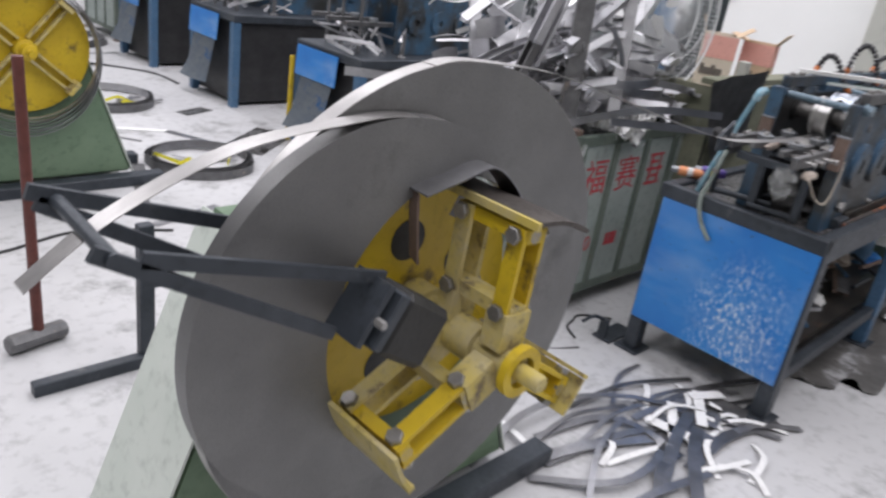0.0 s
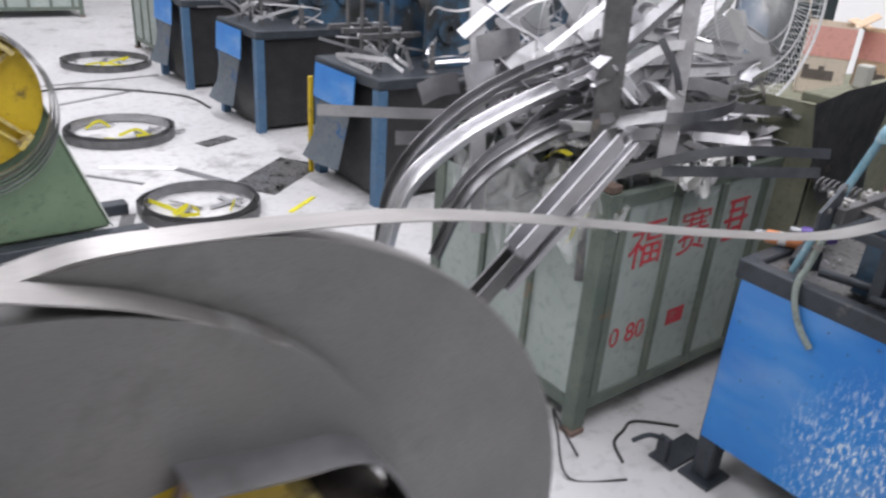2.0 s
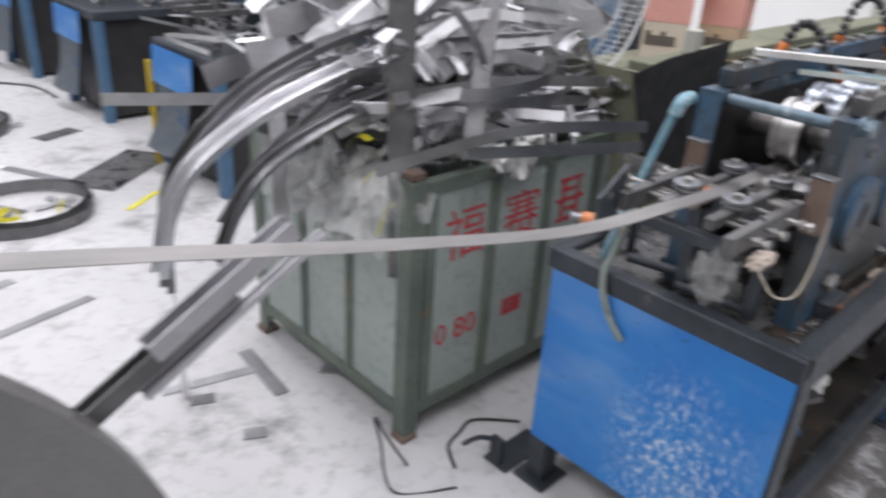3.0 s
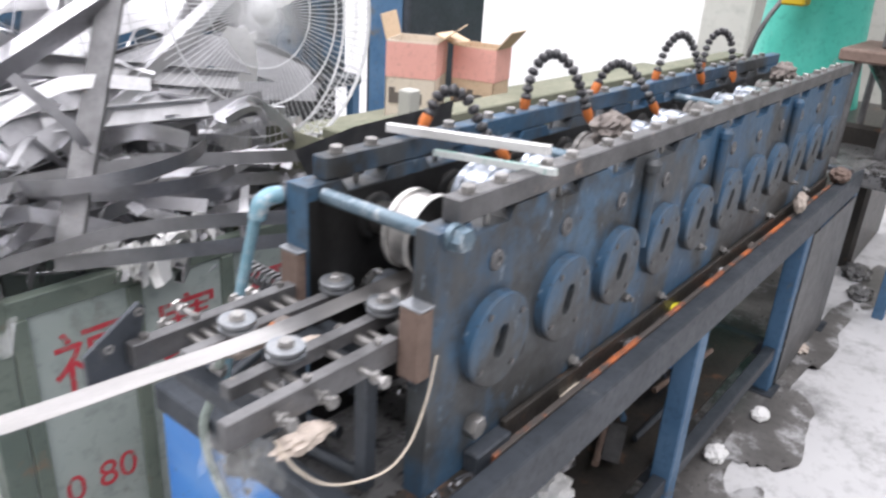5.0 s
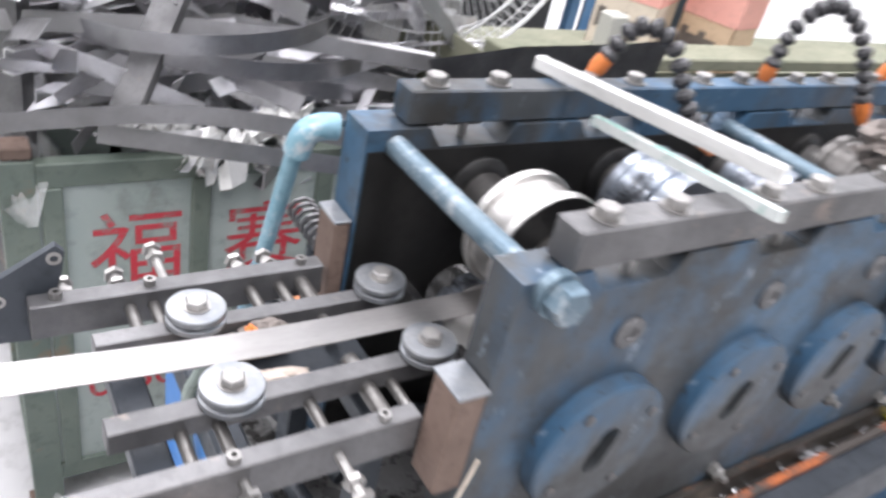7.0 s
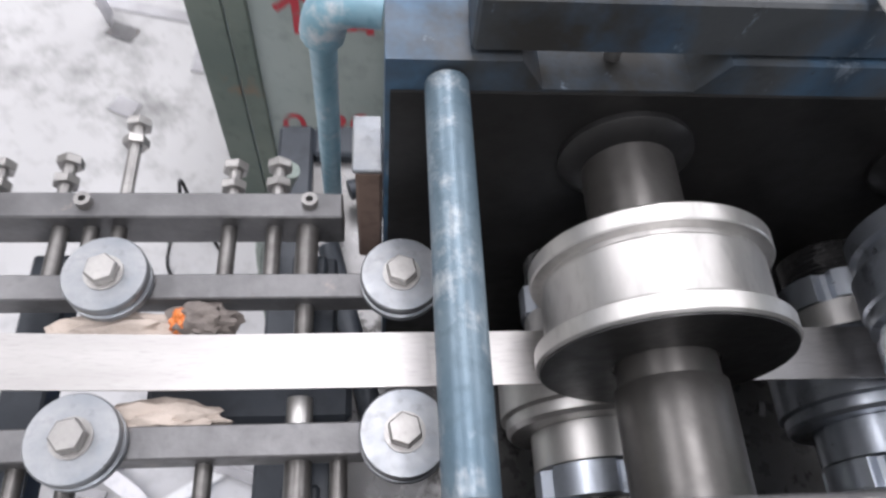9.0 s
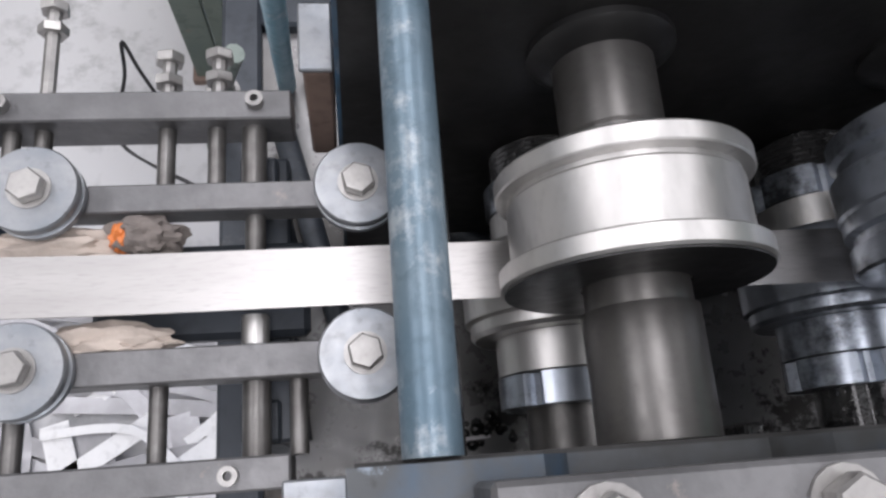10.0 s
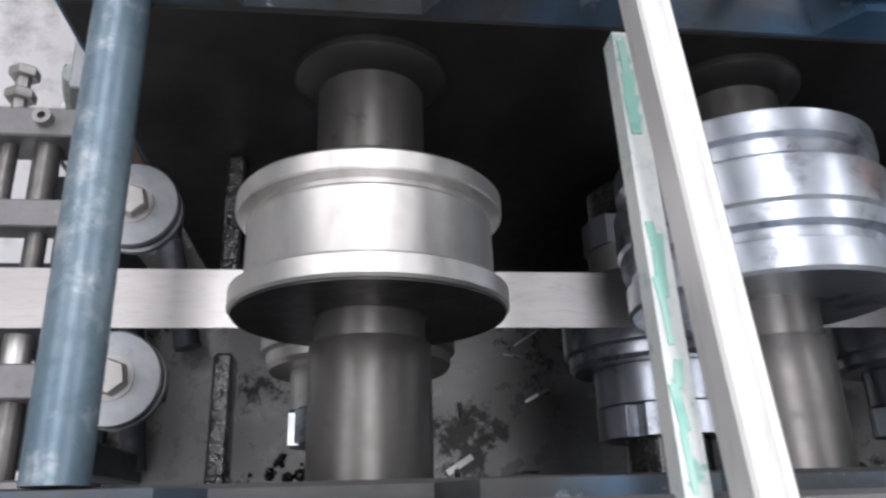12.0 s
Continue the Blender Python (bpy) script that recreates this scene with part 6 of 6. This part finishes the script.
for pts, w, mt in (([(2.33, 2.40, 0.003), (2.30, 2.10, 0.003)], 0.05, SCRAP_DARK), ([(2.0, 2.35, 0.003), (2.30, 2.28, 0.003)], 0.04, SCRAP_DARK), ([(2.05, 2.25, 0.003), (2.12, 2.22, 0.003)], 0.05, BAR),
                   ([(2.10, 2.0, 0.003), (2.16, 1.97, 0.003)], 0.05, SCRAP_DARK), ([(1.45, 3.3, 0.003), (1.85, 3.42, 0.003)], 0.05, SCRAP_DARK), ([(1.6, 3.0, 0.003), (2.05, 3.1, 0.003)], 0.045, SCRAP_DARK),
                   ([(1.5, 3.55, 0.003), (1.75, 4.2, 0.003)], 0.07, BAR), ([(2.45, 4.25, 0.003), (2.95, 4.62, 0.003)], 0.3, TRAY), ([(2.5, 3.85, 0.003), (2.72, 4.0, 0.003)], 0.03, TAPE),
                   ([(2.48, 2.14, 0.003), (2.55, 2.05, 0.02)], 0.05, SCRAP), ([(1.80, 5.0, 0.003), (2.2, 4.8, 0.003)], 0.05, PAPER), ([(2.2, 4.8, 0.003), (2.45, 4.3, 0.003)], 0.06, SCRAP_DARK),
                   ([(1.7, 4.9, 0.003), (1.95, 4.62, 0.003)], 0.03, SCRAP_DARK), ([(2.5, 5.2, 0.003), (2.75, 5.3, 0.003)], 0.12, TRAY), ([(1.9, 6.6, 0.003), (2.6, 6.9, 0.003)], 0.04, SCRAP_DARK), ([(1.5, 7.2, 0.003), (2.9, 7.4, 0.003)], 0.03, SCRAP_DARK)):
    floor_strip(pts, w, mt, FL)
WP = "twisted white paper strip on the floor beside the decoiler"
fr = random.Random(21)
for (x, y) in ((2.36, 1.04), (2.47, 0.93), (2.58, 0.86), (2.42, 0.84), (2.2, 0.76), (2.24, 0.66), (2.24, 0.58), (2.3, 0.7), (1.75, 1.16), (1.95, 0.95), (2.5, 0.75), (2.56, 0.70), (2.36, 0.60), (2.05, 0.86)):
    a = fr.uniform(0, 3.14)
    d = Vector((math.cos(a), math.sin(a), 0)) * fr.uniform(0.08, 0.16)
    p = Vector((x, y, 0.006))
    floor_strip([p - d, p + Vector((fr.uniform(-0.04, 0.04), fr.uniform(-0.04, 0.04), 0.02)), p + d], 0.022, PAPER, WP, "paper_strip", "paper", "paper strips on the floor")
GSTR = "dark steel strip looped on the floor between decoiler and table"
for k in range(16):
    a = fr.uniform(-0.7, 0.5)
    d = Vector((math.cos(a), math.sin(a), 0)) * fr.uniform(0.15, 0.4)
    p = Vector((fr.uniform(1.8, 2.62), fr.uniform(0.55, 1.15), 0.004 + 0.0012 * k))
    floor_strip([p - d, p + Vector((0, 0.04, 0.012)), p + d], fr.choice((0.02, 0.03, 0.045)), SCRAP_DARK, GSTR)
for pts in ([(1.62, 1.0, 0.01), (1.85, 0.80, 0.03), (2.15, 0.84, 0.02), (2.10, 1.05, 0.02), (1.8, 1.12, 0.01)], [(1.5, 1.15, 0.01), (1.9, 1.2, 0.05), (2.3, 1.05, 0.03), (2.6, 0.6, 0.01)]):
    floor_strip(pts, 0.03, SCRAP_DARK, GSTR)


def cable(pts, r, mt, label):
    return solo("cable", tube(B(), smooth_path(pts, 7), r, 7), mt, label, "cable", pts[0], "cables")


cable([(2.81, 1.50, 0.006), (2.70, 1.60, 0.006), (2.62, 1.585, 0.006), (2.55, 1.56, 0.006), (2.50, 1.48, 0.006)], 0.005, BLACK, "black cable lying on the floor by the bin")
cable([(2.40, 1.58, 0.003), (2.36, 1.63, 0.10), (2.34, 1.66, 0.16), (2.33, 1.62, 0.10), (2.30, 1.52, 0.005), (2.45, 1.42, 0.005)], 0.004, BLACK, "thin black strap loop on the floor")
cable([(0.3, 3.4, 0.006), (0.7, 3.25, 0.006), (1.1, 3.35, 0.006), (1.5, 3.2, 0.006)], 0.007, BLACK, "black cable across the pale floor")
cable([(0.0, 3.1, 0.006), (0.25, 3.5, 0.006), (0.42, 3.8, 0.03)], 0.010, BLACK, "black cable beside the green decoiler")
cable([(1.5, 6.9, 0.006), (2.1, 7.1, 0.006), (2.8, 6.6, 0.006), (2.9, 6.1, 0.006)], 0.010, BLACK, "black hose on the floor")
mot = thing("small_motor", "small grey motor with a white block on the floor", "motor", (0.5, 3.75, 0))
part("motor_body", lathe(B(), (0.38, 3.80, 0.16), (1, -0.2, 0), [(0.05, 0), (0.06, 0.02), (0.06, 0.14), (0.03, 0.16)], 18), BAR, mot)
part("foot", box(B(), (0.40, 3.72, 0), (0.50, 3.84, 0.10), 0.004), FRAME_, mot)
part("white_block", box(B(), (0.50, 3.60, 0.04), (0.60, 3.68, 0.12), 0.006), PAPER, mot)
part("block_base", box(B(), (0.505, 3.605, 0), (0.595, 3.675, 0.0395), 0.003), FRAME_, mot)
# under and before the machine
foot = thing("floor_bracket", "dark steel bracket on the floor at the table's foot", "bracket", (2.70, 1.42, 0))
part("plate", box(B(), (2.60, 1.37, 0), (2.80, 1.46, 0.012), 0.002), FRAME_, foot)
part("upright", box(B(), (2.60, 1.40, 0.012), (2.62, 1.44, 0.10), 0.002), FRAME_, foot)
part("hook", tube(B(), smooth_path([(2.61, 1.42, 0.09), (2.55, 1.44, 0.12), (2.53, 1.48, 0.08)], 4), 0.008, 8), FRAME_, foot)
for (x, y, r_, mt, sd) in ((4.6, 0.66, 0.03, PAPER, 2), (4.25, 0.70, 0.035, PAPER, 4), (5.25, 0.69, 0.03, CLOTH, 6), (6.1, 0.62, 0.06, TRAY, 3), (6.4, 0.70, 0.07, TRAY, 8), (4.4, 0.95, 0.06, BLUE, 9), (4.2, 1.05, 0.07, CLOTH, 12), (3.6, 1.0, 0.08, SCRAP_DARK, 13), (3.45, 0.9, 0.06, PAPER, 14)):
    rag("rag", (x, y, (0.235 if x < 4.45 and y > 0.8 else 0.02)), (r_ * 1.4, r_, r_ * 0.6), mt, "crumpled scrap lying under the table", sd)
oil = B()
vs = []
for i in range(120):
    a = i * math.tau / 120
    k = 1 + 0.4 * noise.noise(Vector((math.cos(a) * 2.2, math.sin(a) * 2.2, 3))) + 0.1 * noise.noise(Vector((math.cos(a) * 7, math.sin(a) * 7, 3)))
    vs.append(oil.verts.new((4.62 + 1.6 * k * math.cos(a), 0.93 + 0.31 * k * math.sin(a), 0.0035)))
oil.faces.new(vs)
bmesh.ops.triangulate(oil, faces=oil.faces[:])
solo("oil_patch", oil, OILSTAIN, "dark oil stain on the floor under the table", "stain", (4.5, 0.93, 0.0035))
for k_, (ox, oy, rx_, ry_) in enumerate(((3.75, 0.60, 0.42, 0.13), (4.55, 0.60, 0.34, 0.10), (5.45, 0.64, 0.44, 0.07), (6.3, 0.56, 0.4, 0.10), (3.30, 0.72, 0.22, 0.10))):
    oil = B()
    vs = []
    for i in range(80):
        a = i * math.tau / 80
        k = 1 + 0.55 * noise.noise(Vector((math.cos(a) * 1.7, math.sin(a) * 1.7, 7.3 + k_))) + 0.12 * noise.noise(Vector((math.cos(a) * 5, math.sin(a) * 5, k_ + 0.4)))
        vs.append(oil.verts.new((ox + rx_ * k * math.cos(a), oy + ry_ * k * math.sin(a), 0.0045 + 0.0008 * k_)))
    oil.faces.new(vs)
    bmesh.ops.triangulate(oil, faces=oil.faces[:])
    solo("oil_patch", oil, OILSTAIN, "dark oil stain on the floor beside the table", "stain", (ox, oy, 0.0045), "oil stains")
# bars and offcuts dumped on the lower tray
ur = random.Random(21)
for i in range(22):
    x_, y_ = ur.uniform(2.95, 4.55), ur.uniform(0.82, 1.18)
    a, l = ur.gauss(0, 0.35), ur.uniform(0.12, 0.42)
    d = Vector((math.cos(a), math.sin(a), 0)) * l / 2
    z_ = 0.226 + 0.016 * (i % 4)
    x_ = min(max(x_, 2.83 + l / 2), 4.72 - l / 2)
    c_ = Vector((x_, min(max(y_, 0.80 + abs(d.y)), 1.22 - abs(d.y)), z_))
    bm = rod(B(), c_ - d, c_ + d, 0.010, 10) if i % 3 else sweep(B(), [c_ - d, c_ + d], flat(0.05, 0.018), (0, 1, 0))
    solo("metal_bar", bm, (FRAME_, BAR, RUST, SCRAP_DARK, LEGBLUE)[i % 5], "greasy metal bar dumped on the lower tray", "bar", c_, "bars under the table")
for x_, r_, h_ in ((4.35, 0.07, 0.20), (3.35, 0.06, 0.16)):
    t = thing("oil_can", "dirty dark oil can standing on the lower tray", "can", (x_, 1.0, 0.215), "oil cans")
    part("can_body", lathe(B(), (x_, 1.0, 0.215), (0, 0, 1), [(r_ * 0.97, 0), (r_, 0.01), (r_, h_), (r_ * 0.9, h_ + 0.015), (r_ * 0.4, h_ + 0.02)], 24), LEGBLUE, t)
    part("cap", lathe(B(), (x_, 1.0, 0.235 + h_), (0, 0, 1), [(0.02, 0), (0.02, 0.025), (0.015, 0.03)], 14), BLACK, t)
# on the table beside the guide
for c, ax, mt, lab in (((2.800, 1.375, 0.773), (0.5, -1, 0), CANORANGE, "orange spray can lying on the table"), ((2.920, 1.335, 0.773), (0.6, -1, 0), PURPLE, "purple spray can lying on the table")):
    t = thing("spray_can", lab, "can", c, "spray cans")
    part("can", lathe(B(), c, ax, [(0.017, 0), (0.020, 0.006), (0.020, 0.085), (0.014, 0.098)], 20), mt, t)
    a_ = Vector(ax).normalized()
    part("cap", lathe(B(), Vector(c) - a_ * 0.03, ax, [(0.012, 0), (0.014, 0.004), (0.014, 0.03)], 16), WHEEL, t)
    part("label_band", lathe(B(), Vector(c) + a_ * 0.035, ax, [(0.0203, 0), (0.0203, 0.022)], 20), TAPE if mt is PURPLE else PAPER, t)
for k, (p, d) in enumerate((((2.70, 1.16, 0.775), (0.05, -0.2, 0)), ((2.76, 1.10, 0.768), (0.16, -0.08, 0)), ((2.69, 1.02, 0.765), (0.02, -0.17, 0.0)), ((2.72, 1.24, 0.765), (0.14, 0.05, 0)))):
    p, d = Vector(p), Vector(d)
    solo("tool_bar", rod(B(), p, p + d, 0.012, 12), FRAME_, "dark oily round bar lying on the table", "bar", p, "loose bars on the table")
spring = []
for i in range(70):
    a = i * 0.7
    spring.append((2.80 + 0.018 * math.cos(a), 1.16 + 0.0016 * i, 0.965 + 0.018 * math.sin(a)))
sp = thing("coil_spring", "dark coil spring on a rod behind the guide", "spring", (2.80, 1.2, 0.735))
part("spring_wire", tube(B(), spring, 0.0035, 6), BAR, sp)
part("spring_post", rod(B(), (2.80, 1.215, 0.735), (2.80, 1.215, 0.96), 0.010, 10), FRAME_, sp)
bag = crumple((2.47, 0.845, 0.955), (0.05, 0.05, 0.045), BAGFILM, "plastic_bag", "clear plastic bag hanging from the guide's end", "bag", 40)
crumple((2.475, 0.85, 0.915), (0.05, 0.05, 0.04), BAGFILM, "plastic_bag", "clear plastic bag hanging from the guide's end", "bag", 43)
cable([(2.49, 0.80, 0.985), (2.50, 0.775, 0.95), (2.55, 0.765, 0.90), (2.64, 0.762, 0.865), (2.70, 0.765, 0.875), (2.74, 0.768, 0.93), (2.765, 0.772, 1.0)], 0.0017, CARDPALE, "thin pale wire looped below the guide")
rag("rag", (2.53, 0.795, 0.968), (0.045, 0.018, 0.014), CLOTH, "twist of pale cloth tied to the guide bar", 15)

# more of the heap: broad bright bands, thin offcuts and posts
for pts, w_ in (([(2.62, 2.1, 1.30), (2.85, 2.2, 1.42), (3.05, 2.25, 1.40)], 0.10), ([(2.55, 2.3, 1.20), (2.80, 2.35, 1.35), (3.1, 2.3, 1.36), (3.3, 2.2, 1.28)], 0.09), ([(2.70, 1.95, 1.22), (3.0, 2.05, 1.33), (3.25, 2.1, 1.36)], 0.08),
                ([(2.9, 2.3, 1.2), (3.0, 2.35, 1.45)], 0.09), ([(3.05, 2.28, 1.2), (3.12, 2.36, 1.48)], 0.09), ([(2.75, 2.35, 1.22), (2.78, 2.42, 1.5)], 0.08), ([(2.6, 1.9, 1.0), (3.0, 1.95, 1.08), (3.45, 1.98, 1.04)], 0.07),
                ([(2.55, 1.95, 0.95), (2.95, 2.0, 1.0), (3.4, 2.05, 0.98)], 0.07), ([(2.6, 1.78, 0.93), (2.9, 1.8, 0.95), (3.3, 1.85, 0.93)], 0.06), ([(2.5, 2.2, 1.1), (2.72, 2.1, 1.24), (2.95, 2.02, 1.26)], 0.08)):
    scrap(pts, flat(w_, 0.002), (0.1, 0.55, 1), SCRAP, "broad bright steel band on the scrap heap")
for i in range(70):
    c = Vector((hr.uniform(2.5, 3.5), hr.uniform(1.70, 2.1), hr.uniform(0.84, 1.02)))
    a = hr.uniform(0, math.tau)
    d = Vector((math.cos(a), math.sin(a), hr.uniform(-0.3, 0.4))) * hr.uniform(0.03, 0.10)
    scrap([c - d, c + Vector((0, 0, hr.uniform(-0.02, 0.03))), c + d], flat(hr.uniform(0.012, 0.04), 0.0015), (hr.uniform(-1, 1), hr.uniform(-1, 1), 0.7), SCRAP, "small bright steel offcut in the scrap heap", 3)
for pts, w_, mt in (([(2.16, 0.80, 0.03), (2.40, 0.95, 0.03)], 0.035, PAPER), ([(2.36, 0.80, 0.034), (2.56, 0.93, 0.034)], 0.04, PAPER), ([(2.50, 0.93, 0.036), (2.63, 0.86, 0.036)], 0.045, PAPER), ([(2.20, 0.93, 0.038), (2.36, 0.93, 0.045), (2.46, 0.84, 0.038)], 0.016, PAPER),
                    ([(2.22, 0.95, 0.03), (2.26, 0.80, 0.03)], 0.05, PAPER), ([(2.42, 0.95, 0.022), (2.46, 0.78, 0.022)], 0.10, SCRAP_DARK), ([(2.28, 0.94, 0.022), (2.32, 0.74, 0.022)], 0.07, SCRAP_DARK), ([(2.55, 0.95, 0.022), (2.60, 0.74, 0.022)], 0.09, BAR)):
    floor_strip(pts, w_, mt, WP if mt is PAPER else GSTR, "paper_strip" if mt is PAPER else "floor_offcut", "paper" if mt is PAPER else "offcut", "paper strips on the floor" if mt is PAPER else "offcuts on the floor")


def motions():
    """The coil, its mandrel and the keeper arms make one short turn; the rolls turn with the strip's pace."""
    times = [i * 0.5 for i in range(25)]
    for ob, way, i in TURNING:
        base = Vector(ob.location)
        speed = (92 if way < 0 else 95) * way
        walk(ob, [(t, pose(*base, 0, speed * t + 23 * i, 0)) for t in times])
    turn = [(0, 0), (0.5, 0.7), (0.8, 1.5), (1.0, 2.5), (1.2, 6), (1.5, 14), (2.0, 25), (2.5, 33), (2.8, 35), (3.0, 35.2), (12.0, 35.2)]
    for ob in UNWINDING + [loose]:
        base = Vector(ob.location)
        walk(ob, [(t, pose(*base, 0, a, 0)) for t, a in turn])


motions()
